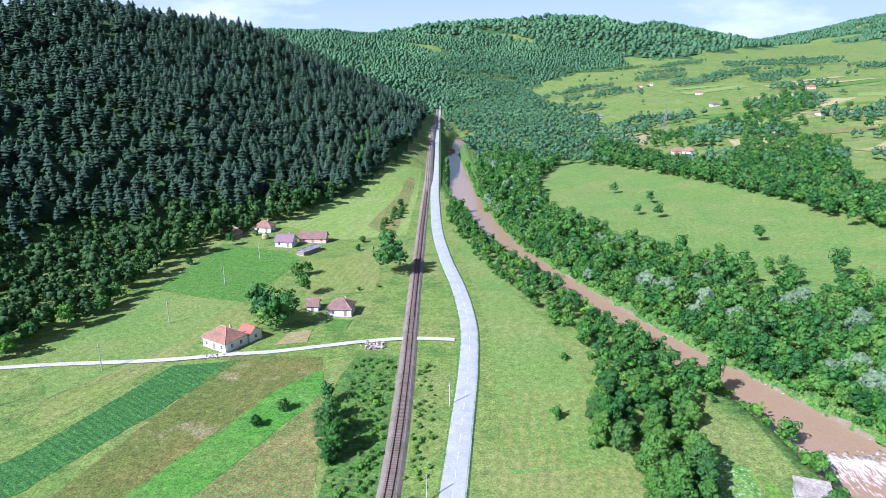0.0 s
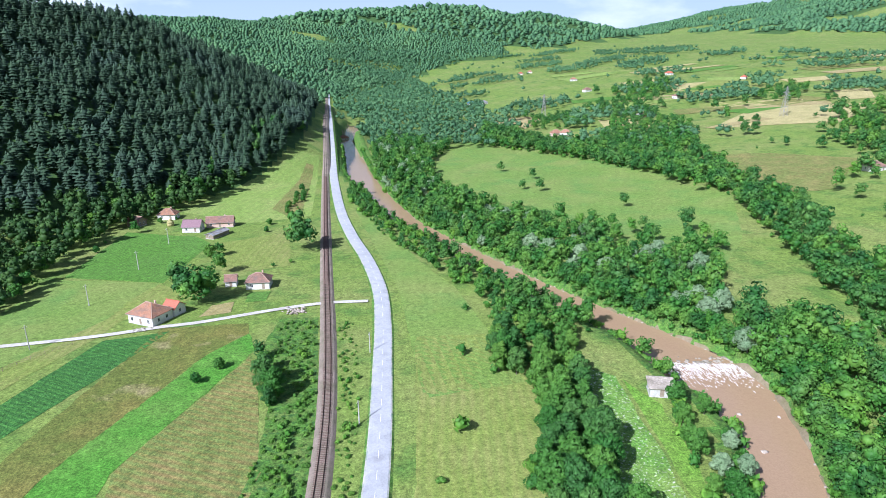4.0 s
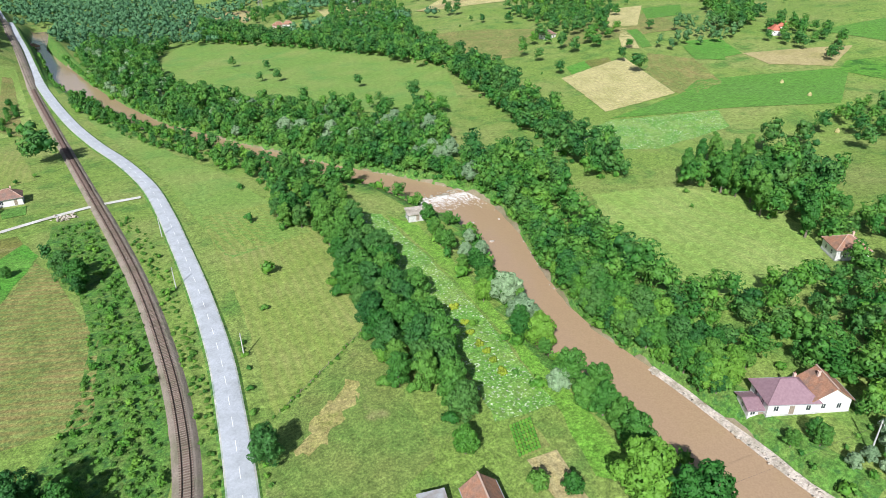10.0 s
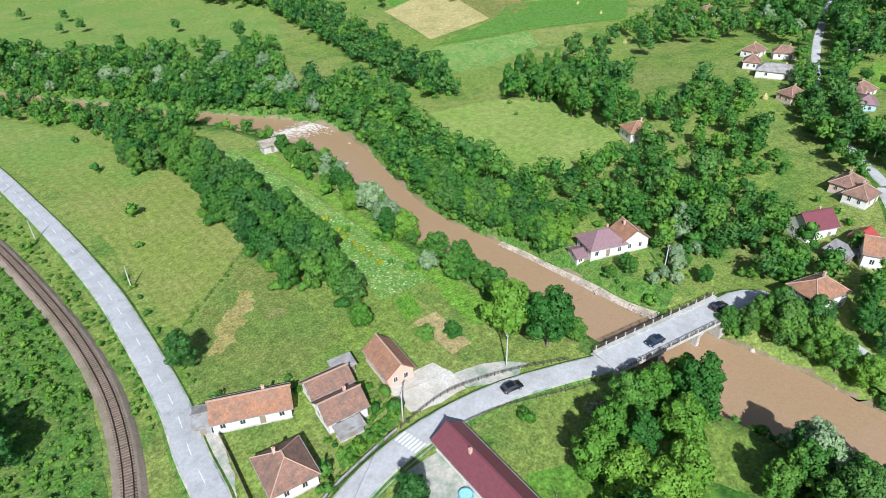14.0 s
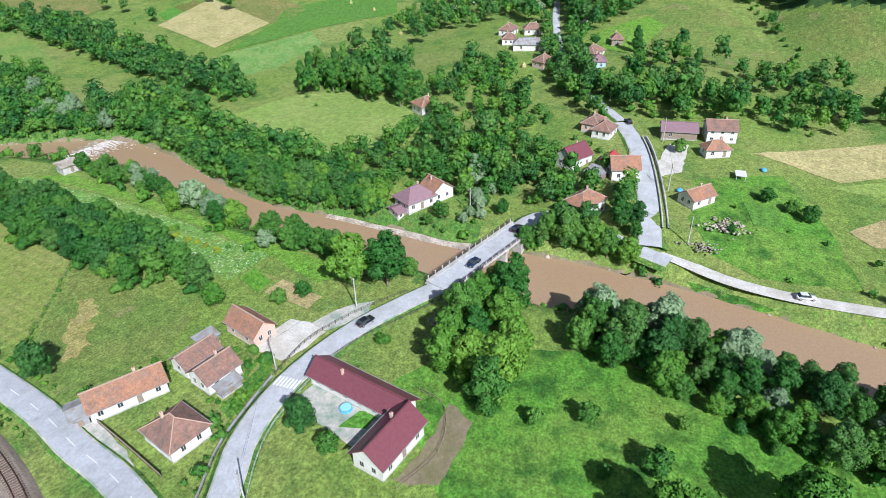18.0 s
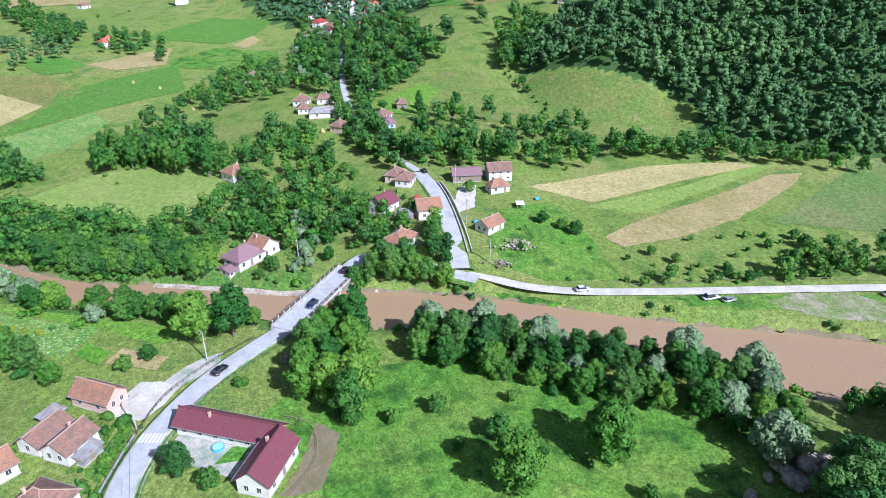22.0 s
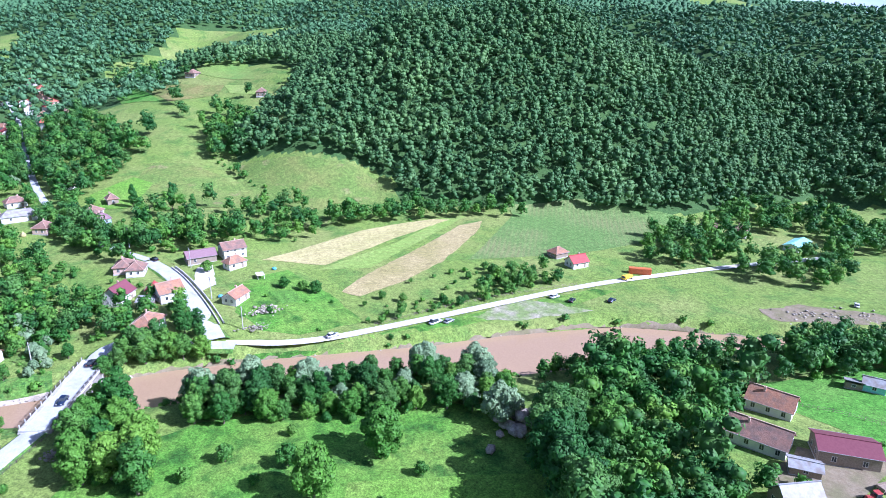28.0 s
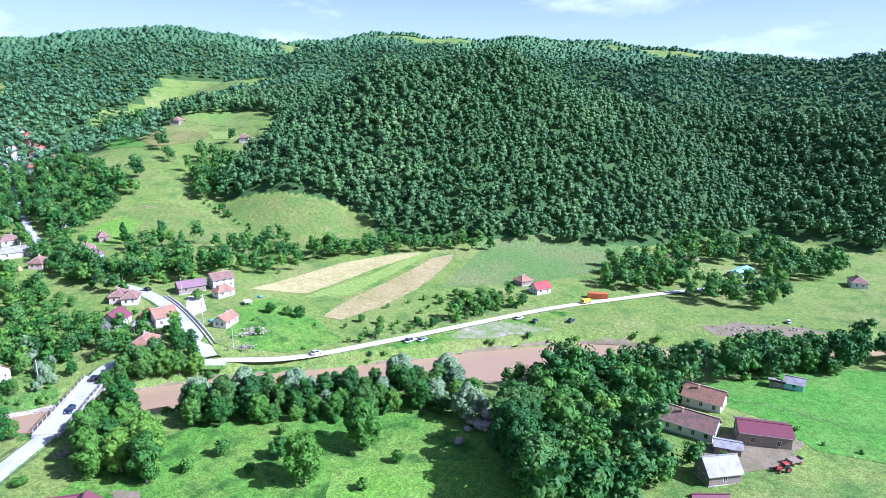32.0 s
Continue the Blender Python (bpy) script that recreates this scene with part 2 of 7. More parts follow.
M["stone"] = surface("river_stones", [(0.36, 0.315, 0.25), (0.48, 0.43, 0.36), (0.28, 0.25, 0.19)], 1.5, 0.3, bump=0.8, bump_scale=3, vary=0.25, mottle=0.28)
M["mud"] = surface("river_bank_earth", [(0.234, 0.187, 0.117), (0.281, 0.234, 0.156), (0.187, 0.172, 0.086)], 1.0, 0.2, bump=0.6, mottle=0.15)
M["foam"] = surface("white_water_foam", [(0.800, 0.780, 0.750), (0.620, 0.540, 0.480)], 1.6, rough=0.5, bump=0.6, bump_scale=2)
M["leaf"] = surface("broad_leaves", [(0.051, 0.157, 0.022), (0.086, 0.224, 0.032)], 0.45, vary=0.3, island=0.2, rough=0.6, translucent=0.13)
M["leaf_gold"] = surface("yellow_flower_heads", [(0.22, 0.31, 0.025), (0.32, 0.38, 0.035)], 0.5, vary=0.15, island=0.3, rough=0.7, translucent=0.1)
M["leaf_light"] = surface("light_leaves", [(0.085, 0.218, 0.022), (0.120, 0.273, 0.033)], 0.45, vary=0.22, island=0.2, rough=0.6, translucent=0.15)
M["leaf_silver"] = surface("silver_willow_leaves", [(0.168, 0.268, 0.128), (0.245, 0.350, 0.188)], 0.5, vary=0.15, island=0.2, rough=0.6, translucent=0.12)
M["leaf_dark"] = surface("dark_leaves", [(0.040, 0.126, 0.025), (0.066, 0.180, 0.034)], 0.45, vary=0.3, island=0.2, rough=0.6, translucent=0.1)
M["needles"] = surface("pine_needles", [(0.023, 0.055, 0.026), (0.044, 0.084, 0.042)], 0.22, island=0.25, rough=0.75, spots=(0.02, (0.051, 0.092, 0.062), 0.5, 0.7))
M["canopy"] = surface("forest_leaves", [(0.041, 0.113, 0.033), (0.091, 0.187, 0.060)], 0.13, 0.012, island=0.2, rough=0.65, spots=(0.02, (0.111, 0.217, 0.066), 0.52, 0.68))
# far forest leaves: distance haze mixed into the colour as a bluer green
M["canopy_hazed"] = surface("haze_tinted_leaves", [(0.044, 0.120, 0.051), (0.081, 0.183, 0.074)], 0.09, 0.008, island=0.18, rough=0.7, spots=(0.006, (0.090, 0.198, 0.080), 0.5, 0.66))
M["worn"] = surface("worn_stony_grass", [(0.17, 0.25, 0.07), (0.23, 0.28, 0.11), (0.36, 0.33, 0.24)], 0.8, 0.16, bump=0.5, mottle=0.4)
M["leaf_weed"] = surface("weed_leaves", [(0.074, 0.181, 0.022), (0.109, 0.231, 0.034)], 0.4, vary=0.2, island=0.22, rough=0.7, translucent=0.12)
# hill-foot leaves: the shade of the pine hill is put into this dark green
M["canopy_edge_shaded"] = surface("shade_darkened_leaves", [(0.020, 0.059, 0.012), (0.044, 0.104, 0.018)], 0.14, island=0.22, rough=0.65)
M["forest_floor"] = surface("forest_floor", [(0.045, 0.100, 0.026), (0.070, 0.140, 0.036)], 0.6, bump=0.6, mottle=0.3)
M["bark"] = surface("bark", [(0.140, 0.110, 0.080), (0.220, 0.190, 0.150)], 4, bump=0.5)
M["plaster"] = surface("white_plaster", [(0.780, 0.770, 0.730), (0.700, 0.690, 0.650), (0.620, 0.600, 0.550)], 1.5, 0.5, rough=0.9)
M["pink"] = surface("salmon_plaster", [(0.660, 0.470, 0.380), (0.580, 0.420, 0.340)], 1.5, rough=0.9)
M["blue"] = surface("blue_plaster", [(0.420, 0.600, 0.700), (0.360, 0.520, 0.620)], 1.5, rough=0.9)
M["tile_orange"] = surface("orange_clay_tiles", [(0.318, 0.152, 0.090), (0.387, 0.211, 0.130), (0.249, 0.157, 0.115)], 3.5, 0.6, rough=0.85, bump=0.6, bump_scale=5, mottle=0.2)
M["tile_brown"] = surface("aged_brown_tiles", [(0.237, 0.134, 0.100), (0.314, 0.185, 0.140), (0.190, 0.134, 0.110)], 3.5, 0.6, rough=0.85, bump=0.6, bump_scale=5, mottle=0.2)
M["ridge_tile"] = surface("pale_ridge_tiles", [(0.42, 0.29, 0.22), (0.50, 0.36, 0.28)], 3, rough=0.85)
M["tile_red"] = surface("bright_red_roofing", [(0.440, 0.117, 0.072), (0.496, 0.180, 0.117)], 3, rough=0.7, bump=0.3)
M["maroon"] = surface("maroon_sheet_roof", [(0.170, 0.055, 0.071), (0.200, 0.071, 0.085)], 2, rough=0.45)
M["purple"] = surface("purple_grey_roof", [(0.230, 0.140, 0.160), (0.280, 0.180, 0.200)], 2, rough=0.55)
M["tin"] = surface("grey_sheet_roof", [(0.288, 0.295, 0.302), (0.360, 0.367, 0.374), (0.245, 0.216, 0.194)], 2, 0.6, rough=0.5)
M["teal"] = surface("teal_sheet_roof", [(0.250, 0.600, 0.580), (0.360, 0.660, 0.640)], 2, rough=0.5)
M["wood"] = surface("weathered_planks", [(0.240, 0.190, 0.140), (0.330, 0.270, 0.210)], 3, rough=0.9, bump=0.3)
M["dark"] = surface("ditch_shade", [(0.030, 0.030, 0.032), (0.045, 0.042, 0.040)], 2, rough=0.6)
M["frame"] = surface("window_frame_paint", [(0.700, 0.690, 0.660), (0.620, 0.600, 0.570)], 2)
M["brick"] = surface("red_brick", [(0.380, 0.170, 0.120), (0.460, 0.220, 0.160)], 3)
M["steel"] = surface("dark_painted_steel", [(0.100, 0.085, 0.075), (0.160, 0.130, 0.110)], 3, rough=0.6, metal=0.3)
M["tyre"] = surface("rubber", [(0.020, 0.020, 0.020), (0.030, 0.030, 0.030)], 3, rough=0.8)
M["orange"] = surface("orange_container_paint", [(0.580, 0.170, 0.060), (0.500, 0.140, 0.050)], 1.5, rough=0.6)
M["yellow"] = surface("yellow_paint", [(0.720, 0.480, 0.050), (0.650, 0.420, 0.050)], 1.5, rough=0.5)
M["red"] = surface("red_paint", [(0.360, 0.054, 0.054), (0.416, 0.081, 0.072)], 1.5, rough=0.5)
M["bluepaint"] = surface("bright_blue_plastic", [(0.100, 0.350, 0.620), (0.140, 0.450, 0.700)], 2, rough=0.4)


def gloss(name, color, rough=0.25, metal=0.0, coat=0.0):
    m = surface(name, [color, tuple(c * 0.85 for c in color)], 3, rough=rough, metal=metal)
    m.node_tree.nodes["Principled BSDF"].inputs["Coat Weight"].default_value = coat
    m.node_tree.nodes["Principled BSDF"].inputs["Specular IOR Level"].default_value = 0.5
    return m


M["glass"] = gloss("window_glass", (0.050, 0.060, 0.070), 0.08)
M["car_black"] = gloss("black_car_paint", (0.018, 0.020, 0.025), 0.2, 0.2, 0.6)
M["car_blue"] = gloss("dark_blue_car_paint", (0.020, 0.035, 0.080), 0.2, 0.2, 0.6)
M["car_white"] = gloss("white_car_paint", (0.720, 0.730, 0.740), 0.25, 0.0, 0.6)
M["car_silver"] = gloss("silver_car_paint", (0.500, 0.520, 0.540), 0.3, 0.5, 0.6)
M["water"] = gloss("silty_brown_water", (0.415, 0.282, 0.170), 0.16)
_w = M["water"].node_tree
_b = _w.nodes.new("ShaderNodeBump")
_b.inputs["Strength"].default_value, _b.inputs["Distance"].default_value = 0.35, 0.2
_t = _w.nodes.new("ShaderNodeTexNoise")
_t.inputs["Scale"].default_value, _t.inputs["Detail"].default_value = 0.7, 5
_g = _w.nodes.new("ShaderNodeNewGeometry")
_w.links.new(_g.outputs["Position"], _t.inputs["Vector"])
_w.links.new(_t.outputs["Fac"], _b.inputs["Height"])
_w.links.new(_b.outputs["Normal"], _w.nodes["Principled BSDF"].inputs["Normal"])

# ---- the lie of the land ----
RIVER = np.array([(30, 760, 8), (14, 620, 8), (16, 520, 8), (16, 432, 10), (20.5, 385, 8.5), (25, 345, 8), (31, 300, 8), (44, 258, 7.5), (58, 215, 8),
                  (72, 178, 8.5), (82, 156, 8.5), (89, 138, 10), (93, 120, 13), (95, 104, 11), (91, 84, 8), (80, 62, 7.5),
                  (72, 42, 7), (66, 28, 9), (65, 8, 8.5), (62, -12, 9), (59, -30, 9), (57.5, -48, 11.5), (56, -65, 12),
                  (52.5, -92, 10.5), (46, -117, 9.5)], float)
RIVER = np.vstack([RIVER, np.array([(39, -143, 9.5), (29.5, -163, 15.5), (20, -206, 12.5), (-2, -243, 7.5), (-25, -275, 8), (-45, -330, 8), (-60, -480, 8)], float)])
WATER = -3.2


def near_line(x, y, pts):
    """Distance from points to a polyline, with its third column interpolated at the nearest place."""
    best = np.full(x.shape, 1e9)
    val = np.zeros(x.shape)
    for a, b in zip(pts[:-1], pts[1:]):
        dx, dy = b[0] - a[0], b[1] - a[1]
        t = np.clip(((x - a[0]) * dx + (y - a[1]) * dy) / (dx * dx + dy * dy), 0, 1)
        d = np.hypot(x - a[0] - t * dx, y - a[1] - t * dy)
        v = a[2] + t * (b[2] - a[2])
        val = np.where(d < best, v, val)
        best = np.minimum(best, d)
    return best, val


def ease(v, lo, hi):
    t = np.clip((v - lo) / (hi - lo), 0, 1)
    return t * t * (3 - 2 * t)


def ridge(x, y, pts, slope, rounding=40.0):
    """A ridge of the given crest line and side slope."""
    best = np.full(x.shape, -1e9)
    for a, b in zip(pts[:-1], pts[1:]):
        dx, dy = b[0] - a[0], b[1] - a[1]
        t = np.clip(((x - a[0]) * dx + (y - a[1]) * dy) / (dx * dx + dy * dy), 0, 1)
        d = np.hypot(x - a[0] - t * dx, y - a[1] - t * dy)
        best = np.maximum(best, a[2] + t * (b[2] - a[2]) - slope * (np.sqrt(d * d + rounding ** 2) - rounding))
    return best


PINE_HILL = ([(-620, -120, 84), (-450, 100, 92), (-335, 385, 103), (-255, 500, 119), (-190, 560, 113), (-155, 605, 97), (-115, 665, 66), (-30, 850, 24)], 0.56, 25)
DOME = ([(300, -205, 62), (345, -295, 108), (327, -372, 121), (282, -432, 96), (240, -480, 56), (215, -505, 30)], 0.60, 28)
SOUTH_WOOD = ([(430, -720, 138), (320, -620, 104), (262, -562, 86), (194, -582, 74), (60, -640, 78), (-120, -760, 86)], 0.52, 30)
SPUR = ([(235, -100, 9), (357, -118, 45), (444, -193, 74), (600, -260, 118)], 0.30, 30)
BACK_EAST = ([(540, -300, 112), (700, -420, 155), (760, -640, 170), (560, -860, 150), (330, -840, 136), (120, -980, 138), (-200, -1200, 150)], 0.36, 80)
FAR_EAST = ([(620, -1050, 176), (840, -760, 196), (1000, -600, 204), (960, -380, 172), (1020, -200, 192), (1100, -60, 168), (1230, 60, 164), (1500, 380, 160), (1900, 700, 180)], 0.34, 120)
NORTH = ([(-900, 1500, 175), (-420, 1620, 160), (-160, 1900, 160), (0, 2080, 185), (180, 2250, 212), (400, 2330, 228), (520, 2350, 222), (650, 2390, 190), (820, 2450, 202), (1000, 2500, 180), (1400, 2700, 110)], 0.30, 100)
NORTH_WEST = ([(-700, 900, 140), (-420, 1100, 145), (-230, 1230, 105), (-110, 1330, 60)], 0.42, 60)
NORTH_EAST = ([(1500, 3300, 120), (2000, 2900, 200), (2300, 2000, 280), (2500, 1200, 290)], 0.2, 150)
RIM = ([(-3800, 2500, 380), (-1500, 3900, 210), (300, 4300, 180), (1700, 4000, 130), (2300, 3900, 210), (2800, 3700, 330), (4000, 2200, 400), (4100, 0, 330), (3300, -2400, 300), (800, -3600, 260), (-1800, -3300, 300)], 0.22, 200)


def low_ground(x, y):
    """The valley floor and the farmed slopes, without the wooded hills."""
    z = 0.4 + 0.02 * np.clip(-20 - x, 0, 160)
    z = z + 3.2 * ease(-y, 95, 190) * ease(-x, -15, 45)
    k = 0.045 + 0.068 * ease(y, 0, 170)
    z = z + 120 * (1 - np.exp(-k * 35 * np.logaddexp(0, (x - 190) / 35) / 120))
    z = z + 0.055 * np.clip(x - 72, 0, 130) * ease(-y, -60, 10)
    z = z + 0.7 * ease(x, 56, 74) * ease(-y, 60, 120)
    z = z + 2.2 * ease(x, 64, 84) * ease(-y, 44, 66) * ease(y, -130, -104)
    z = z + 0.028 * np.clip(y - 650, 0, 1500) * ease(x, 0, 400)
    z = z + 0.25 * np.sin(x * 0.071 + 1.3) * np.sin(y * 0.063 + 0.4) + 0.9 * ease(x, 180, 350) * np.sin(x * 0.021) * np.cos(y * 0.027)
    return z


def hills(x, y):
    out = []
    for pts, slope, rounding in (PINE_HILL, DOME, SPUR, BACK_EAST, FAR_EAST, NORTH, NORTH_WEST, NORTH_EAST, RIM, SOUTH_WOOD):
        out.append(ridge(x, y, pts, slope, rounding))
    return out


def pine_foot(y):
    """The lower edge of the pine hill's wood."""
    return np.interp(y, [60, 150, 166, 190, 248, 300, 334, 392, 473, 520, 594, 900], [-150, -142, -133, -121, -119, -106, -84, -58, -27, -20, -16, -13])


# meadow running up beside the leafy hill
TONGUE = [(178, -99), (265, -126), (242, -157), (218, -190), (201, -201), (183, -197), (160, -152)]


def inside(px, py, poly):
    n, c = len(poly), np.zeros(np.shape(px), bool)
    for k in range(n):
        (x0, y0), (x1, y1) = poly[k], poly[(k + 1) % n]
        if y0 != y1:
            c ^= ((y0 > py) != (y1 > py)) & (px < (x1 - x0) * (py - y0) / (y1 - y0) + x0)
    return c


def hill_zone(x, y):
    """The country round the leafy hill, whose trees are built more finely."""
    return (np.hypot(x + 130, y + 55) < 640) & (x > 40) & (y < -120) & (y > -820) & (x < 720)


def woods(x, y):
    """Where leafy forest covers the hills, but for the pine hill."""
    low = low_ground(x, y)
    hs = np.array(hills(x, y))
    which = hs.argmax(axis=0)
    round_hill, back, spur = np.maximum(hs[1], hs[9]) - low, hs[3] - low, hs[2] - low
    near = ((round_hill > 2.5) | (back > 12)) & ~((spur > round_hill) & (spur > back - 6))
    patch = np.sin(x * 0.011 + 1.7 * np.sin(y * 0.006)) * np.sin(y * 0.013 + 0.6) + 0.35 * np.sin(x * 0.031) * np.sin(y * 0.027)
    far = (hs.max(axis=0) - low > 10) & ((patch < np.where(which == 7, 0.15, np.where(which == 4, 0.55, 0.8))) | (round_hill > 6)) & (which != 2) & (which != 0)
    return np.where(hill_zone(x, y), near, far) & ~inside(x, y, TONGUE)


def terrain(x, y, carve=True):
    x, y = np.asarray(x, float), np.asarray(y, float)
    low = low_ground(x, y)
    top = np.max(np.array(hills(x, y)), axis=0)
    m = top - low
    wob = 3.5 * np.sin(x * 0.03 + 0.7 * np.sin(y * 0.02)) * np.sin(y * 0.035 + 0.5) + 6 * np.sin(x * 0.011 + 2) * np.sin(y * 0.009 + 1)
    m = m + wob * np.clip(m / 40, 0, 1) + 2.2 * np.sin((x * 0.35 + y) * 0.06 + 1.6 * np.sin(x * 0.013)) * np.clip((m - 8) / 50, 0, 1) * ease(-y, 60, 160)
    z = low + 0.5 * (m + np.sqrt(m * m + 36)) - np.clip(18.0 / (np.abs(m) + 6), 0, 3) * (m < 0) - 3 * (m >= 0)
    z = np.maximum(z, low - 1)
    if carve:
        d, hw = near_line(x, y, RIVER)
        t = ease(d - hw, -2.5, 2.8)
        z = np.minimum(z, -5.0 + (z + 5.0) * t)
    return z


def height(x, y):
    return float(terrain(np.array([x], float), np.array([y], float))[0])


# ---- building blocks ----


def finish(name, bm, material, parent=None, label="", smooth=False):
    me = bpy.data.meshes.new(name)
    bm.to_mesh(me)
    bm.free()
    me.materials.append(material)
    if smooth:
        me.polygons.foreach_set("use_smooth", [True] * len(me.polygons))
    ob = new(name, me)
    if parent:
        ob.parent = parent
    if label:
        tagged(ob, label)
    return ob


def part(name, bm, material, parent, label="", smooth=False):
    return finish(name, bm, material, parent, label, smooth)


def raw(name, verts, faces, material, parent=None, smooth=False):
    me = bpy.data.meshes.new(name)
    verts = np.asarray(verts, np.float32)
    if isinstance(faces, np.ndarray):
        n, k = faces.shape
        me.vertices.add(len(verts))
        me.vertices.foreach_set("co", verts.ravel())
        me.loops.add(n * k)
        me.loops.foreach_set("vertex_index", faces.ravel().astype(np.int32))
        me.polygons.add(n)
        me.polygons.foreach_set("loop_start", np.arange(0, n * k, k, dtype=np.int32))
        me.update(calc_edges=True)
    else:
        me.from_pydata(verts.tolist(), [], faces)
    if smooth:
        me.polygons.foreach_set("use_smooth", [True] * len(me.polygons))
    me.materials.append(material)
    ob = new(name, me)
    if parent:
        ob.parent = parent
    return ob


def thing(name, label, category, group="", at=None):
    return tagged_at(new(name), label, category, group, at)


def tagged_at(ob, label, category, group, at):
    tagged(ob, label, category, group)
    if at is not None:
        ob.matrix_world = at
    return ob


def box(bm, sx, sy, sz, x=0, y=0, z=0, rz=0.0):
    """A box of that size whose base is centred at x, y, z."""
    r = bmesh.ops.create_cube(bm, size=1, matrix=Matrix.Translation((x, y, z + sz / 2)) @ Matrix.Rotation(rz, 4, "Z") @ Matrix.Diagonal((sx, sy, sz, 1)))
    return r["verts"]


def rod(bm, r0, r1, z0, z1, x=0, y=0, n=8):
    bmesh.ops.create_cone(bm, cap_ends=True, segments=n, radius1=r0, radius2=r1, depth=z1 - z0, matrix=Matrix.Translation((x, y, (z0 + z1) / 2)))


def smooth_line(pts, step):
    """A polyline rounded through its points and cut into even steps."""
    p = np.asarray(pts, float)
    out = []
    q = np.vstack([2 * p[0] - p[1], p, 2 * p[-1] - p[-2]])
    for i in range(1, len(q) - 2):
        for t in np.linspace(0, 1, 24, endpoint=False):
            out.append(0.5 * (2 * q[i] + (q[i + 1] - q[i - 1]) * t + (2 * q[i - 1] - 5 * q[i] + 4 * q[i + 1] - q[i + 2]) * t * t + (3 * q[i] - q[i - 1] - 3 * q[i + 1] + q[i + 2]) * t ** 3))
    out.append(p[-1])
    out = np.array(out)
    s = np.concatenate([[0], np.cumsum(np.hypot(*np.diff(out[:, :2], axis=0).T))])
    k = np.linspace(0, s[-1], max(2, int(s[-1] / step)))
    return np.column_stack([np.interp(k, s, out[:, j]) for j in range(out.shape[1])])


def sides(line):
    d = np.gradient(line[:, :2], axis=0)
    d /= np.hypot(d[:, 0], d[:, 1])[:, None]
    return d, np.column_stack([-d[:, 1], d[:, 0]])


def sweep(name, line, z, section, material, parent=None, smooth=False):
    """A section of (offset to the left, height) pairs drawn along a line."""
    _, left = sides(line)
    k = len(section)
    v = np.zeros((len(line), k, 3))
    for j, (o, h) in enumerate(section):
        v[:, j, :2] = line[:, :2] + left * o
        v[:, j, 2] = z + h
    i = np.arange(len(line) - 1)
    f = []
    for j in range(k - 1):
        f.append(np.column_stack([i * k + j + 1, i * k + j, (i + 1) * k + j, (i + 1) * k + j + 1]))
    return raw(name, v.reshape(-1, 3), np.vstack(f), material, parent, smooth)


# ---- ground ----


def grid_axis(lo, a, b, hi, step, grow):
    out = list(np.arange(a, b + 0.1, step))
    s, v = step, out[-1]
    while v < hi:
        s = min(s * grow, 160)
        v += s
        out.append(v)
    s, v = step, out[0]
    while v > lo:
        s = min(s * grow, 160)
        v -= s
        out.insert(0, v)
    return np.array(out)


GX = grid_axis(-4400, -150, 270, 4400, 3.0, 1.06)
GY = grid_axis(-4200, -330, 330, 4600, 3.0, 1.06)
_xx, _yy = np.meshgrid(GX, GY)
_zz = terrain(_xx, _yy)
_nx, _ny = len(GX), len(GY)
_i = np.arange((_ny - 1) * _nx).reshape(_ny - 1, _nx)[:, :-1].ravel()
ground = raw("ground", np.column_stack([_xx.ravel(), _yy.ravel(), _zz.ravel()]), np.column_stack([_i, _i + 1, _i + _nx + 1, _i + _nx]), M["grass"], smooth=True)
ground.data.materials.append(M["forest_floor"])
_cx, _cy = (_xx[:-1, :-1] + _xx[1:, 1:]) / 2, (_yy[:-1, :-1] + _yy[1:, 1:]) / 2
_hs = np.array(hills(_cx, _cy)) - low_ground(_cx, _cy)
_floor = ((_hs[0] > 4) & (_cx < pine_foot(_cy))) | woods(_cx, _cy)
ground.data.materials.append(M["mud"])
ground.data.materials.append(M["weeds"])
_rd, _rw = near_line(_cx, _cy, RIVER)
_slot = np.where(_rd - _rw < -1.5, 2, np.where((_rd - _rw < 6) & (_cy > -40), 3, np.where(_floor, 1, 0)))
ground.data.polygons.foreach_set("material_index", _slot.ravel().astype(np.int32))
tagged(ground, "rolling green valley meadows and hillsides", "ground", kind="structure")


def draped(x, y):
    """Height of the ground sheet, cell by cell, at points."""
    x, y = np.asarray(x, float), np.asarray(y, float)
    i = np.clip(np.searchsorted(GX, x) - 1, 0, _nx - 2)
    j = np.clip(np.searchsorted(GY, y) - 1, 0, _ny - 2)
    u = (x - GX[i]) / (GX[i + 1] - GX[i])
    v = (y - GY[j]) / (GY[j + 1] - GY[j])
    return (_zz[j, i] * (1 - u) * (1 - v) + _zz[j, i + 1] * u * (1 - v) + _zz[j + 1, i] * (1 - u) * v + _zz[j + 1, i + 1] * u * v)


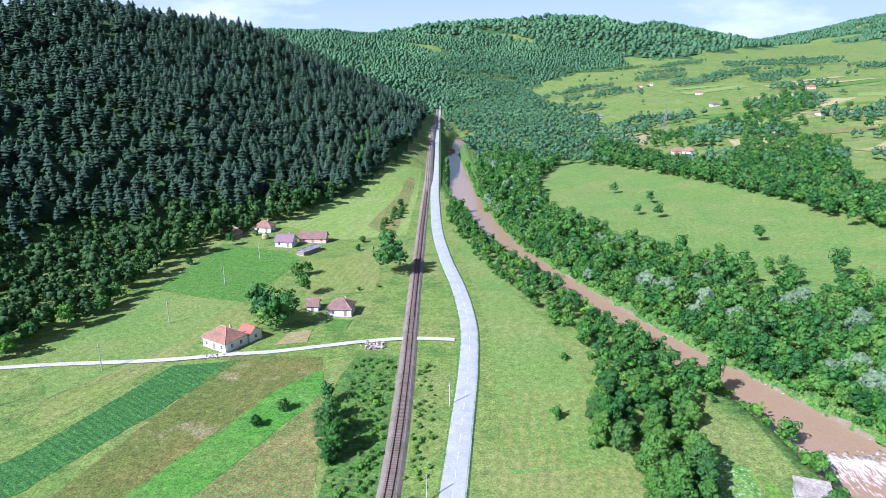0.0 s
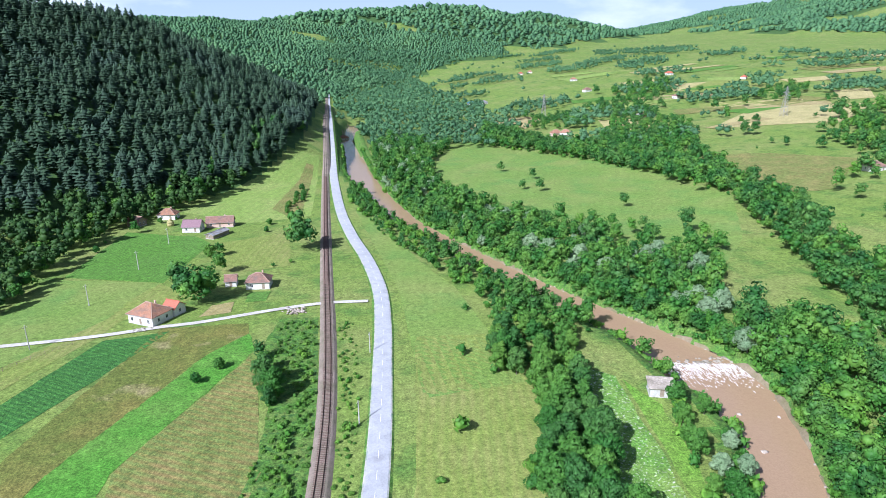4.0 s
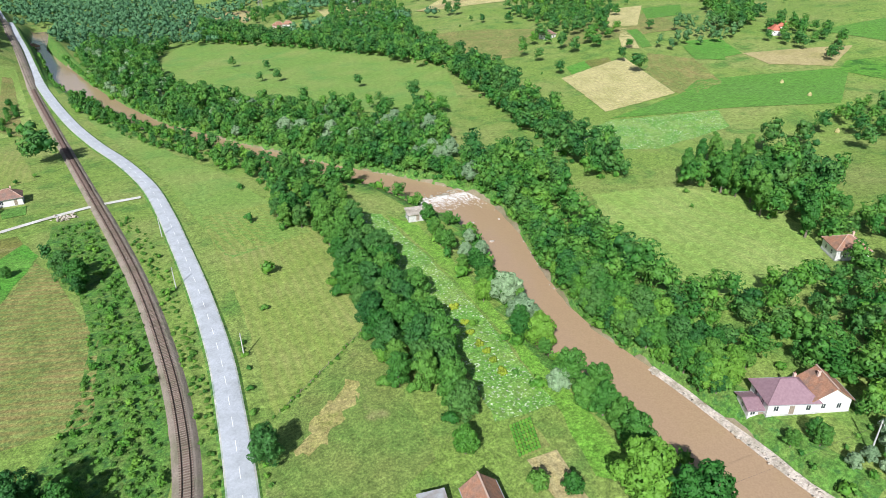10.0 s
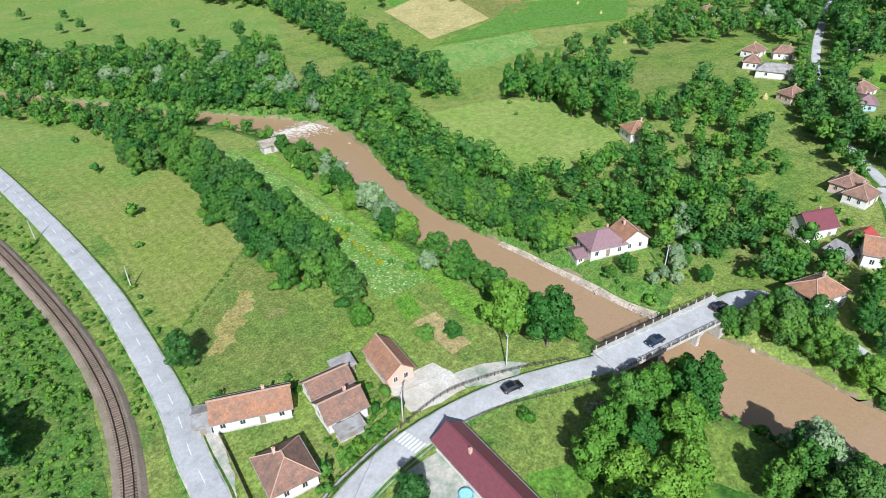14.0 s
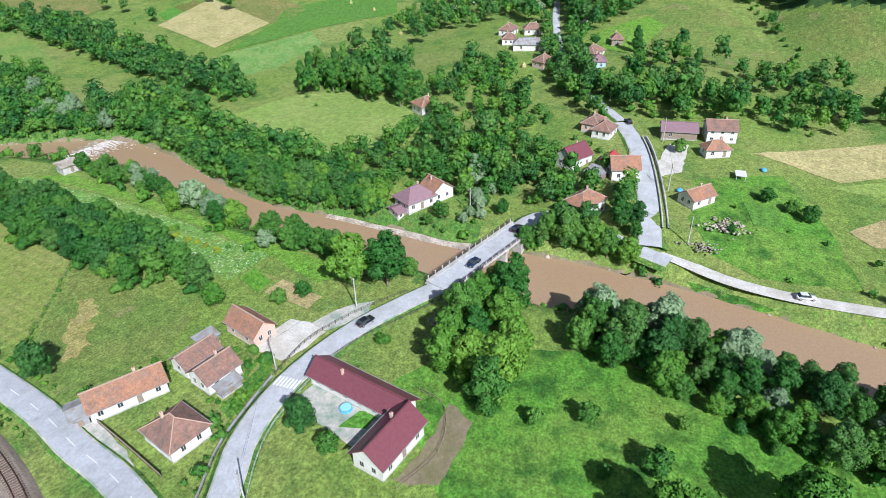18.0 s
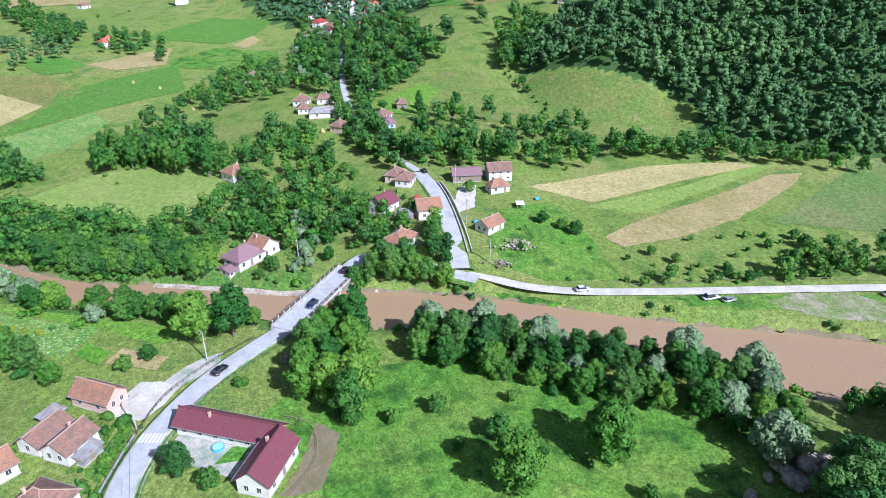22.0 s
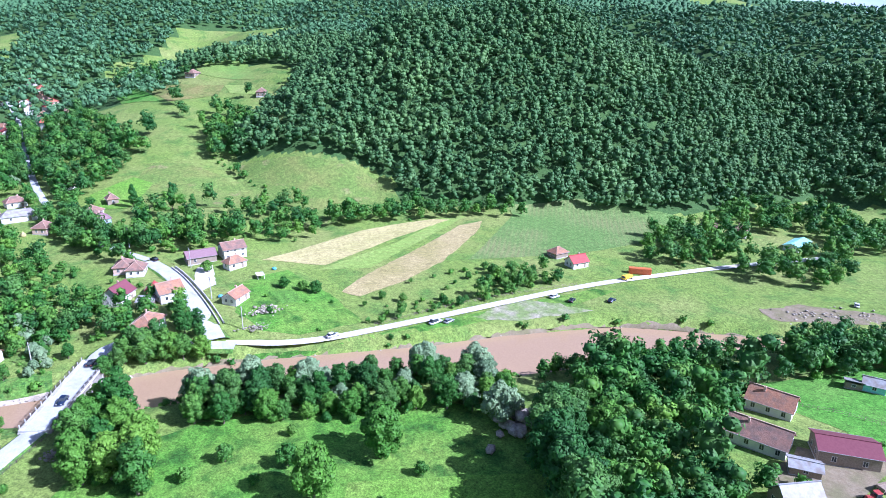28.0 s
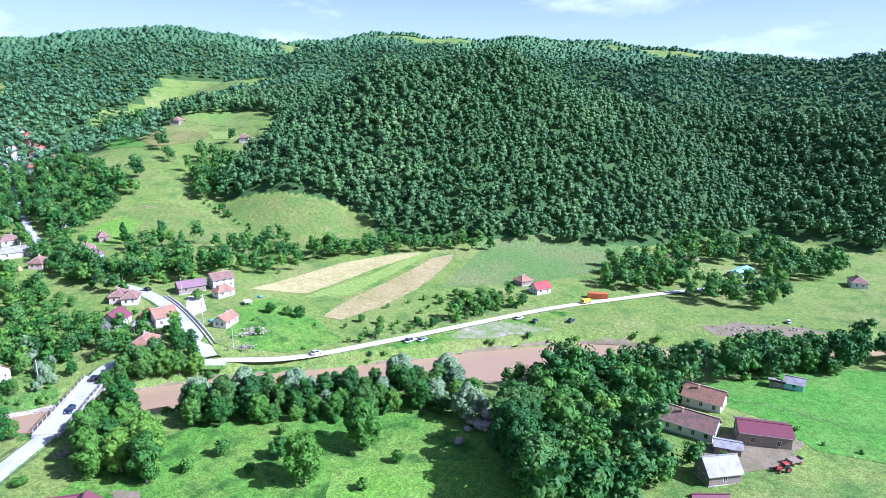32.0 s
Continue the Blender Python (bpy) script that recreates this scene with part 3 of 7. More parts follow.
def field(name, corners, material, label, lift=0.07, wobble=0.5, step=3.0, category="field"):
    """A patch of land cover draped on the ground, with slightly ragged edges."""
    from mathutils.geometry import delaunay_2d_cdt
    rng = np.random.default_rng(len(bpy.data.objects))
    edge = []
    for (x0, y0), (x1, y1) in zip(corners, corners[1:] + corners[:1]):
        n = max(2, int(math.hypot(x1 - x0, y1 - y0) / step))
        for t in np.arange(n) / n:
            edge.append((x0 + (x1 - x0) * t + rng.normal(0, wobble * 0.35), y0 + (y1 - y0) * t + rng.normal(0, wobble * 0.35)))
    e = np.array(edge)
    gx, gy = np.meshgrid(np.arange(e[:, 0].min(), e[:, 0].max(), step), np.arange(e[:, 1].min(), e[:, 1].max(), step))
    gx, gy = gx.ravel(), gy.ravel()
    keep = inside(gx, gy, edge)
    gx, gy = gx[keep], gy[keep]
    pts = [Vector(p) for p in edge] + [Vector(p) for p in zip(gx, gy)]
    n = len(edge)
    v, _, f, *_ = delaunay_2d_cdt(pts, [(i, (i + 1) % n) for i in range(n)], [], 1, 0.02)
    v = np.array([(p.x, p.y) for p in v])
    z = draped(v[:, 0], v[:, 1]) + lift
    ob = raw(name, np.column_stack([v, z]), [tuple(q) for q in f], material, smooth=True)
    return tagged(ob, label, category, kind="structure")

# ---- land cover ----
field("field_1", [(-58, 96), (-34, 146), (-31, 133), (-27, 91), (-33, 60), (-52, 62)], M["hay"], "cut hay stubble in pale and green rows")
field("field_2", [(-71, 98), (-47, 149), (-36, 162), (-33, 150), (-58, 96), (-60, 70), (-78, 70)], M["lush"], "strip of bright green grass")
field("field_3", [(-100, 70), (-83, 100), (-64, 171), (-37, 170), (-36, 162), (-47, 149), (-71, 98), (-79, 70)], M["brown_meadow"], "unmown brownish meadow strip")
field("field_4", [(-95, 124), (-80, 165), (-61, 168), (-76, 134), (-88, 109), (-100, 90), (-112, 96)], M["darkcrop"], "dark green potato rows")
field("field_5", [(-99, 132), (-105, 144), (-74, 213), (-56, 199), (-78, 180), (-83, 166)], M["mown"], "mown yellow-green strip")
field("field_6", [(-124, 172), (-114, 225), (-74, 214), (-84, 182), (-105, 146)], M["pasture"], "pale grass plot below the wood")
field("field_7", [(-112, 227), (-106, 292), (-71, 278), (-63, 266), (-73, 214)], M["crop"], "bright green crop plot")
field("field_8", [(-61, 264), (-28, 279), (-26, 228), (-52, 222)], M["mown"], "mown garden meadow with stripes")
field("field_9", [(-90, 330), (-25, 457), (-13, 462), (-18, 310), (-50, 300)], M["oval"], "pale cut meadow beside the railway")
field("field_10", [(-40, 330), (-22, 440), (-17, 440), (-24, 300)], M["hay"], "tan strip of dry grass", 0.12)
field("field_11", [(42, 146), (41, 111), (33, 66), (27, 58), (-3, 41), (-2, 48), (4, 75), (10, 113), (15, 150)], M["mown"], "mown meadow striped by the mower")
field("field_12", [(-4, 38), (27, 56), (24, 40), (16, 12), (4, 9), (-14, 14), (-12, 24)], M["rough_meadow"], "rough meadow with dry patches")
field("field_13", [(12, 113), (15, 190), (8, 290), (4, 350), (9, 340), (28, 220), (36, 188), (38, 160), (40, 116)], M["pasture"], "grass between the road and the trees")
field("field_14", [(57, 122), (65, 114), (60, 80), (52, 40), (44, 10), (31, 13), (42, 45), (48, 80)], M["flowers"], "meadow strip white with flowers")
field("field_15", [(66, 112), (70, 98), (64, 70), (53, 30), (47, 0), (42, -16), (36, -8), (44, 10), (53, 40), (61, 80)], M["vivid"], "bright grass strip above the river")
field("field_16", [(32, 11), (37, 11), (35, 2), (28, 3)], M["mown"], "small bean plot", 0.14)
field("field_17", [(29, 2), (35, 1), (31, -12), (26, -11)], M["bare"], "bare garden bed", 0.14)
field("field_18", [(62, 366), (72, 458), (131, 560), (190, 470), (226, 330), (215, 280), (175, 215), (150, 190), (120, 205), (101, 290)], M["pasture"], "wide green pasture with scattered trees")
field("field_19", [(244, 206), (300, 207), (258, 138), (213, 145)], M["straw"], "cut straw field", 0.25)
field("field_20", [(207, 137), (258, 135), (284, 143), (361, 100), (301, 75), (250, 110)], M["crop"], "long bright green crop field", 0.2)
field("field_21", [(133, 81), (161, 68), (175, 46), (154, 12), (128, -2), (100, 17), (112, 52)], M["oval"], "clipped oval meadow among trees")
field("field_22", [(150, 128), (205, 135), (250, 108), (235, 92), (190, 96)], M["flowers"], "flowering strip below the crop field", 0.15)
field("field_23", [(126, -122), (119, -134), (139, -173), (154, -211), (158, -204), (157, -180), (154, -162), (140, -129), (130, -110)], M["straw"], "band of cut straw below the wood", 0.12)
field("field_24", [(93, -131), (86, -136), (92, -156), (104, -180), (133, -215), (146, -226), (144, -211), (123, -178), (103, -144)], M["bare"], "tan band of dry cut grass", 0.12)
field("field_25", [(102, -192), (148, -246), (158, -250), (146, -288), (106, -336), (88, -313), (89, -277), (90, -246)], M["maize"], "large green maize field under the wood", 0.12)
field("field_26", [(116, -130), (110, -150), (140, -196), (157, -224), (158, -202), (148, -196), (133, -170)], M["oval"], "green band between dry strips", 0.09)
field("field_27", [(-9, -97), (-19, -121), (-28, -136), (-60, -120), (-40, -80)], M["vivid"], "green vegetable field in rows", 0.1)
field("field_28", [(23, -48), (10, -38), (-14, -56), (-45, -62), (-80, -95), (-66, -145), (-44, -140), (-22, -138), (0, -142), (14, -126), (23, -100), (29, -72)], M["orchard"], "lush green orchard meadow", 0.05)
field("field_29", [(-24, -208), (-34, -203), (-50, -206), (-66, -202), (-100, -228), (-84, -292), (-54, -280), (-36, -250)], M["lush"], "bright green meadow by the river", 0.08)
field("field_30", [(-27, 172), (-31, 153), (-28, 133), (-27, 116), (-28, 96), (-30, 85), (-35, 68), (-39, 58), (-46, 50), (-60, 30), (-52, 2), (-40, -2), (-30, 22), (-24, 38), (-20, 55), (-17.5, 70), (-16, 90), (-15, 115), (-14.5, 172)], M["weeds"], "tall weeds along the railway bank")
field("field_31", [(201, -118), (215, -78), (244, -65), (280, -82), (271, -103), (248, -117), (224, -126)], M["rough_meadow"], "dry grass slope above the village", 0.20)
field("field_32", [(252, -50), (265, -72), (252, -81), (222, -66), (228, -54)], M["vivid"], "bright green plot on the spur", 0.21)
field("field_33", [(346, 155), (405, 119), (357, 107), (336, 132)], M["bare"], "tan ploughed field", 0.22)
field("field_44", [(463, -95), (435, -123), (415, -150), (397, -142), (396, -106)], M["hay"], "pale cut meadow high on the spur", 0.24)
field("field_45", [(415, -150), (397, -168), (372, -167), (394, -150)], M["oval"], "pale plot beside the upper farm", 0.24)
field("field_46", [(467, -137), (497, -181), (406, -172), (420, -160), (447, -138)], M["pasture"], "green pasture under the upper wood", 0.24)
field("field_47", [(500, -71), (474, -92), (398, -102), (433, -76)], M["lush"], "bright green field on the spur", 0.24)
field("field_48", [(431, 80), (471, 76), (457, 64), (426, 70)], M["bare"], "small tan ploughed plot", 0.23)
field("field_49", [(352, 101), (372, 107), (417, 89), (422, 43), (362, 34)], M["orchard"], "dull green crop terrace above the village", 0.22)
field("field_50", [(318, -150), (292, -143), (268, -153), (282, -163)], M["oval"], "pale clearing in the hill wood", 0.22)
field("field_34", [(300, 260), (350, 300), (420, 280), (380, 220)], M["hay"], "dry terraced field", 0.22)
field("field_35", [(420, 150), (520, 120), (500, 60), (430, 90)], M["crop"], "green crop terrace", 0.24)
field("field_36", [(266, 392), (302, 367), (334, 321), (268, 269), (224, 281), (241, 345)], M["hay"], "cut hillside meadow drying tan", 0.22, 1.5)
field("field_51", [(466, 812), (564, 780), (535, 726), (448, 747)], M["straw"], "long straw strip on the far slope", 0.32)
field("field_52", [(559, 604), (596, 595), (539, 526), (510, 538)], M["straw"], "pale straw plot on the far slope", 0.29)
field("field_53", [(409, 327), (440, 306), (374, 257), (361, 278)], M["straw"], "pale stubble plot beside a lone tree", 0.24)
field("field_54", [(430, 298), (458, 281), (421, 252), (395, 265)], M["crop"], "bright green clover plot", 0.24)
field("field_55", [(339, 192), (354, 194), (367, 181), (327, 154), (318, 169)], M["crop"], "bright green crop plot on the slope", 0.22)
field("field_56", [(359, 264), (363, 258), (322, 212), (317, 223)], M["straw"], "narrow straw strip", 0.22)
field("field_57", [(357, 253), (364, 249), (330, 209), (324, 212)], M["crop"], "narrow green strip", 0.23)
field("field_58", [(315, 201), (318, 169), (290, 132), (254, 129), (276, 169)], M["hay"], "pale mown meadow beside the straw field", 0.20, 1.5)
field("field_59", [(263, 221), (280, 222), (267, 201), (248, 198)], M["lush"], "small green plot by the wood", 0.20)
field("field_60", [(280, 222), (295, 215), (279, 196), (265, 199)], M["brown_meadow"], "small brown plot by the wood", 0.20)
field("field_61", [(350, 199), (368, 185), (346, 155), (324, 160)], M["lush"], "green plot above the crop field", 0.22)
field("field_62", [(281, 610), (318, 586), (298, 524), (258, 532)], M["straw"], "pale field beyond the pasture", 0.27)
field("field_37", [(120, 640), (200, 720), (260, 690), (190, 600)], M["bare"], "tan field by the far farm", 0.24)
field("field_38", [(330, 480), (430, 560), (520, 500), (420, 430)], M["straw"], "pale straw terrace", 0.32)
field("field_39", [(400, 700), (560, 820), (640, 760), (480, 640)], M["mown"], "striped terrace fields", 0.37)
field("field_40", [(540, 330), (660, 380), (700, 300), (580, 260)], M["bare"], "tan hillside field", 0.37)

field("field_41", [(64, -92), (59, -98), (57, -118), (56, -146), (57, -182), (56, -222), (50, -228), (46, -200), (49, -180), (50, -150), (58, -112)], M["orchard"], "green grass bank between road and river", 0.06)
field("field_42", [(72, -98), (86, -92), (108, -94), (118, -118), (92, -127), (66, -130), (66, -108)], M["orchard"], "green cottage garden grass", 0.06)
field("field_43", [(-4, 28), (4, 36), (13, 41.5), (14.5, 37), (5, 30), (-2, 26)], M["dry_grass"], "dry yellow patch in the rough meadow", 0.1, 2.2, 1.2)
# darker grass laid over the meadow in place of the hill wood's shade
field("field_63", [(184, -106), (258, -128), (240, -155), (217, -185), (202, -194), (186, -190), (166, -150)], M["rough_meadow"], "green meadow under the hill wood, darker grass for its shade", 0.15)
# patchwork of narrow fields on the eastern slopes
_r = np.random.default_rng(77)
_tones = (("straw", "narrow strip of pale straw"), ("hay", "strip of drying hay"), ("oval", "pale mown terrace"), ("crop", "green crop strip"), ("bare", "tan ploughed strip"), ("pasture", "soft green grazing strip"), ("hay", "dry yellow meadow strip"), ("mown", "striped mown terrace"))
for _k in range(48):
    _x, _y = _r.uniform(430, 950), _r.uniform(330, 1150)
    if _k % 3 == 0:
        _x, _y = _r.uniform(330, 620), _r.uniform(480, 800)
    _a, _lx, _ly = radians(_r.uniform(-35, 15)), _r.uniform(50, 120), _r.uniform(14, 40)
    _c = [(_x + sx * _lx / 2 * math.cos(_a) - sy * _ly / 2 * math.sin(_a), _y + sx * _lx / 2 * math.sin(_a) + sy * _ly / 2 * math.cos(_a)) for sx, sy in ((-1, -1), (1, -1), (1, 1), (-1, 1))]
    _t, _lab = _tones[_r.integers(len(_tones))]
    field("strip_field_%d" % (_k + 1), _c, M[_t], _lab + " on the slope", 0.18 + 0.0004 * math.hypot(_x, _y), 0.8, 6.0)

# ---- river ----
_line = smooth_line(RIVER, 4.0)
_d, _l = sides(_line)
_v = np.zeros((len(_line), 5, 3))
for _k, _o in enumerate((-1, -0.5, 0, 0.5, 1)):
    _v[:, _k, :2] = _line[:, :2] + _l * ((_line[:, 2] + 3.2) * _o)[:, None]
_v[:, :, 2] = WATER
_i = np.arange(len(_line) - 1)
water = raw("water", _v.reshape(-1, 3), np.vstack([np.column_stack([_i * 5 + j + 1, _i * 5 + j, _i * 5 + j + 5, _i * 5 + j + 6]) for j in range(4)]), M["water"], smooth=True)
tagged(water, "muddy brown river with ripples", "river", kind="structure")
# earthy foot of the banks
_bk = smooth_line(RIVER, 1.5)
_bk = _bk[(_bk[:, 1] < 330) & (_bk[:, 1] > -325)]
_, _bl = sides(_bk)
_rb = np.random.default_rng(8)
for _s in (1, -1):
    _v = np.zeros((len(_bk), 4, 3))
    _edge = np.convolve(_rb.normal(0, 0.8, len(_bk)), np.ones(3) / 3, mode="same")
    for _k, _o in enumerate((-1.5, -1.1, -0.7, -0.35)):
        _v[:, _k, :2] = _bk[:, :2] + _bl * (_s * (_bk[:, 2] + _o + (_edge if _k > 1 else 0)))[:, None]
        _v[:, _k, 2] = draped(_v[:, _k, 0], _v[:, _k, 1]) + (0.16, 0.2, 0.2, -0.05)[_k]
    _i = np.arange(len(_bk) - 1)
    _f = np.vstack([np.column_stack([_i * 4 + j + 1, _i * 4 + j, _i * 4 + j + 4, _i * 4 + j + 5][::_s]) for j in range(3)])
    tagged(raw("river_bank", _v.reshape(-1, 3), _f, M["mud"], smooth=True), "bare earth edge of the river bank", "river bank", kind="structure")

# ---- roads ----
ROAD = [(-62, -85), (-48, -55), (-34, -24), (-25, -4), (-21, 9), (-16, 23), (-9, 51), (-5, 70), (-0.5, 100), (3.5, 135), (6.3, 162), (8, 192), (6, 228), (1.5, 268), (-2, 316), (-3.2, 390), (-3, 459), (-1, 651), (2, 900), (6, 1160), (14, 1400)]
SIDE = [(-34, -24), (-28, -24), (-20, -21.5), (-10, -18.5), (5, -19), (21, -24), (33, -31), (42, -37.2)]
BRIDGE_A, BRIDGE_B = Vector((42, -37.2)), Vector((74, -49.8))
EASTBANK = [(74, -49.8), (79, -52.5), (81, -58), (75.5, -70), (70, -81), (67, -88)]
VILLAGE = [(71, -83), (87, -82), (112, -79), (130, -75.5), (146, -70), (176, -53), (203, -41), (238, -33), (272, -26), (300, -22), (350, -16), (420, -10), (470, -4), (520, 6)]
GRAVEL = [(71, -86), (67, -93), (62.5, -103), (59.5, -120), (59, -143), (60, -182), (59.5, -220), (56, -255), (51, -290), (38, -345)]
TRACK = [(3, 182), (-6, 183), (-14, 183), (-27, 180.5), (-52, 173.5), (-64, 172), (-85, 168), (-118, 164), (-150, 158)]
RAIL = [(-80, -70), (-50, -22), (-37, 0), (-29, 15), (-22.5, 33), (-18, 55), (-15, 80), (-13, 105), (-12, 130), (-11.5, 162), (-11.3, 200), (-10.6, 283), (-9, 416), (-4.5, 698), (2, 1093), (8, 1400)]


def road_profile(line, lift):
    z = draped(line[:, 0], line[:, 1])
    k = 9
    z = np.convolve(np.pad(z, k // 2, mode="edge"), np.ones(k) / k, mode="valid")
    return z + lift


def lane(name, pts, width, material, label, lift=0.30, shoulder=0.35, step=4.0):
    line = smooth_line(pts, step)
    z = road_profile(line, lift)
    h = width / 2
    ob = sweep(name, line, z, [(h, -0.02), (h * 0.5, 0.03), (0, 0.05), (-h * 0.5, 0.03), (-h, -0.02)], material)
    tagged(ob, label, "road", kind="structure")
    if shoulder:
        for s, tag in ((1, ""), (-1, "")):
            a = [(s * (h + shoulder), -0.14), (s * (h - 0.1), -0.03)]
            sweep("shoulder", line, z, a if s > 0 else a[::-1], M["shoulder"], ob)
            a = [(s * (h + shoulder + 1.5), -0.9), (s * (h + shoulder), -0.135)]
            sweep("verge", line, z, a if s > 0 else a[::-1], M["weeds"], ob)
    return line, z, ob


road_line, road_z, road = lane("road_1", ROAD, 4.9, M["asphalt"], "pale grey asphalt road with dashed white centre line", 0.42)
side_line, side_z, side_road = lane("road_2", SIDE, 4.7, M["lane"], "worn asphalt side road to the bridge", 0.5, 0.35)
east_line, east_z, east_road = lane("road_3", EASTBANK, 4.6, M["lane"], "asphalt road along the far bank", 0.5, 0.35, 3.0)
street_line, street_z, village_road = lane("road_4", VILLAGE[:5], 5.2, M["lane"], "wide asphalt village street", 0.45, 0.3)
upper_line, upper_z, upper_road = lane("road_7", VILLAGE[4:], 3.0, M["lane"], "narrow asphalt lane up the valley", 0.45, 0.3)
village_line, village_z = np.vstack([street_line, upper_line[1:]]), np.concatenate([street_z, upper_z[1:]])
gravel_line, gravel_z, gravel_road = lane("road_5", GRAVEL, 3.9, M["gravel"], "pale gravel road beside the river", 0.35, 0.0)
track_line, track_z, track = lane("road_6", TRACK, 2.3, M["gravel"], "pale farm track over the railway", 0.3, 0.0)

# centre-line dashes of the main road
_d, _l = sides(road_line)
_s = np.concatenate([[0], np.cumsum(np.hypot(*np.diff(road_line[:, :2], axis=0).T))])
_bm = bmesh.new()
box(_bm, 3.2, 0.14, 0.012)
_me = bpy.data.meshes.new("dash")
_bm.to_mesh(_me)
_bm.free()
_me.materials.append(M["paint"])
for _k in np.arange(20, _s[-1] * 0.45, 7.0):
    _x, _y, _z, _dx, _dy = (float(np.interp(_k, _s, c)) for c in (road_line[:, 0], road_line[:, 1], road_z, _d[:, 0], _d[:, 1]))
    o = new("dash", _me)
    o.parent = road
    o.matrix_world = Matrix.Translation((_x, _y, _z + 0.052)) @ Matrix.Rotation(math.atan2(_dy, _dx), 4, "Z")

for _k in range(7):
    b = bmesh.new()
    box(b, 2.6, 0.42, 0.012)
    o = finish("crossing_stripe", b, M["paint"], side_road)
    o.matrix_world = Matrix.Translation((3.4, -21.0 + _k * 0.72, float(side_z[np.argmin(np.abs(side_line[:, 0] - 3.4))]) + 0.055)) @ Matrix.Rotation(radians(-4), 4, "Z")

# ---- railway ----
rail_line = smooth_line(RAIL, 3.0)
rail_z = road_profile(rail_line, 0.75)
railway = tagged(sweep("railway", rail_line, rail_z, [(3.7, -1.7), (1.9, -0.14), (1.6, 0), (-1.6, 0), (-1.9, -0.14), (-3.7, -1.7)], M["ballast"]), "single railway track on stone ballast", "railway", kind="structure")
for _o in (0.76, -0.76):
    sweep("rail", rail_line, rail_z + 0.15, [(_o + 0.09, -0.12), (_o + 0.045, -0.1), (_o + 0.045, 0.12), (_o - 0.045, 0.12), (_o - 0.045, -0.1), (_o - 0.09, -0.12)], M["rail"], railway)
_d, _l = sides(rail_line)
_s = np.concatenate([[0], np.cumsum(np.hypot(*np.diff(rail_line[:, :2], axis=0).T))])
_bm = bmesh.new()
box(_bm, 0.24, 2.5, 0.10)
_me = bpy.data.meshes.new("sleeper")
_bm.to_mesh(_me)
_bm.free()
_me.materials.append(M["sleeper"])
_start = float(np.interp(0.0, rail_line[:, 1], _s))
_far_v, _far_f = [], []
_unit = np.array([v.co[:] for v in _me.vertices])
_quad = np.array([list(p.vertices) for p in _me.polygons])
for _n, _k in enumerate(np.arange(_start, _start + 420, 0.65)):
    _x, _y, _z, _dx, _dy = (float(np.interp(_k, _s, c)) for c in (rail_line[:, 0], rail_line[:, 1], rail_z, _d[:, 0], _d[:, 1]))
    m = Matrix.Translation((_x, _y, _z + 0.005)) @ Matrix.Rotation(math.atan2(_dy, _dx), 4, "Z")
    if 20 < _n < 315:
        o = new("sleeper", _me)
        o.parent = railway
        o.matrix_world = m
    else:
        _far_f.append(_quad + 8 * len(_far_v))
        _far_v.append(_unit @ np.array(m.to_3x3()).T + np.array(m.translation))
tagged(raw("sleepers", np.vstack(_far_v), np.vstack(_far_f), M["sleeper"], railway), kind="stuff")

# ---- bridge ----
_ax = (BRIDGE_B - BRIDGE_A)
BL, BYAW = _ax.length, math.atan2(_ax.y, _ax.x)
_mid = (BRIDGE_A + BRIDGE_B) / 2
DECK = 1.25
bridge = thing("road_bridge", "concrete road bridge with steel railings over the brown river", "bridge", at=Matrix.Translation((_mid.x, _mid.y, DECK)) @ Matrix.Rotation(BYAW, 4, "Z"))
b = bmesh.new()
box(b, BL + 1.5, 5.4, 0.12, 0, 0, -0.06)
part("roadway", b, M["lane"], bridge)
for s in (1, -1):
    b = bmesh.new()
    box(b, BL + 1.5, 1.0, 0.28, 0, s * 3.2, -0.06)
    part("footway", b, M["concrete"], bridge)
    b = bmesh.new()
    box(b, BL + 1.5, 0.45, 0.9, 0, s * 2.6, -0.98)
    part("girder", b, M["concrete"], bridge)
    b = bmesh.new()
    for zz in (0.45, 0.8, 1.12):
        box(b, BL + 1.5, 0.07, 0.07, 0, s * 3.62, zz)
    part("handrail", b, M["steel"], bridge)
    for k in range(14):
        b = bmesh.new()
        box(b, 0.22, 0.22, 1.05, -BL / 2 + k * BL / 13, s * 3.62, 0.2)
        part("railing_post", b, M["concrete"], bridge)
b = bmesh.new()
box(b, BL + 1.5, 7.4, 0.24, 0, 0, -0.31)
part("deck", b, M["concrete"], bridge)
for k in (-0.17, 0.17):
    b = bmesh.new()
    box(b, 0.9, 6.0, 4.6, k * BL, 0, -5.6)
    box(b, 1.1, 6.8, 0.5, k * BL, 0, -1.3)
    part("pier", b, M["concrete"], bridge)
for k in (-0.5, 0.35):
    b = bmesh.new()
    box(b, 1.4, 7.6, 5.2, k * (BL + 0.6), 0, -5.6)
    part("abutment", b, M["concrete"], bridge)

# ---- houses ----


HOUSE_SPOTS = []


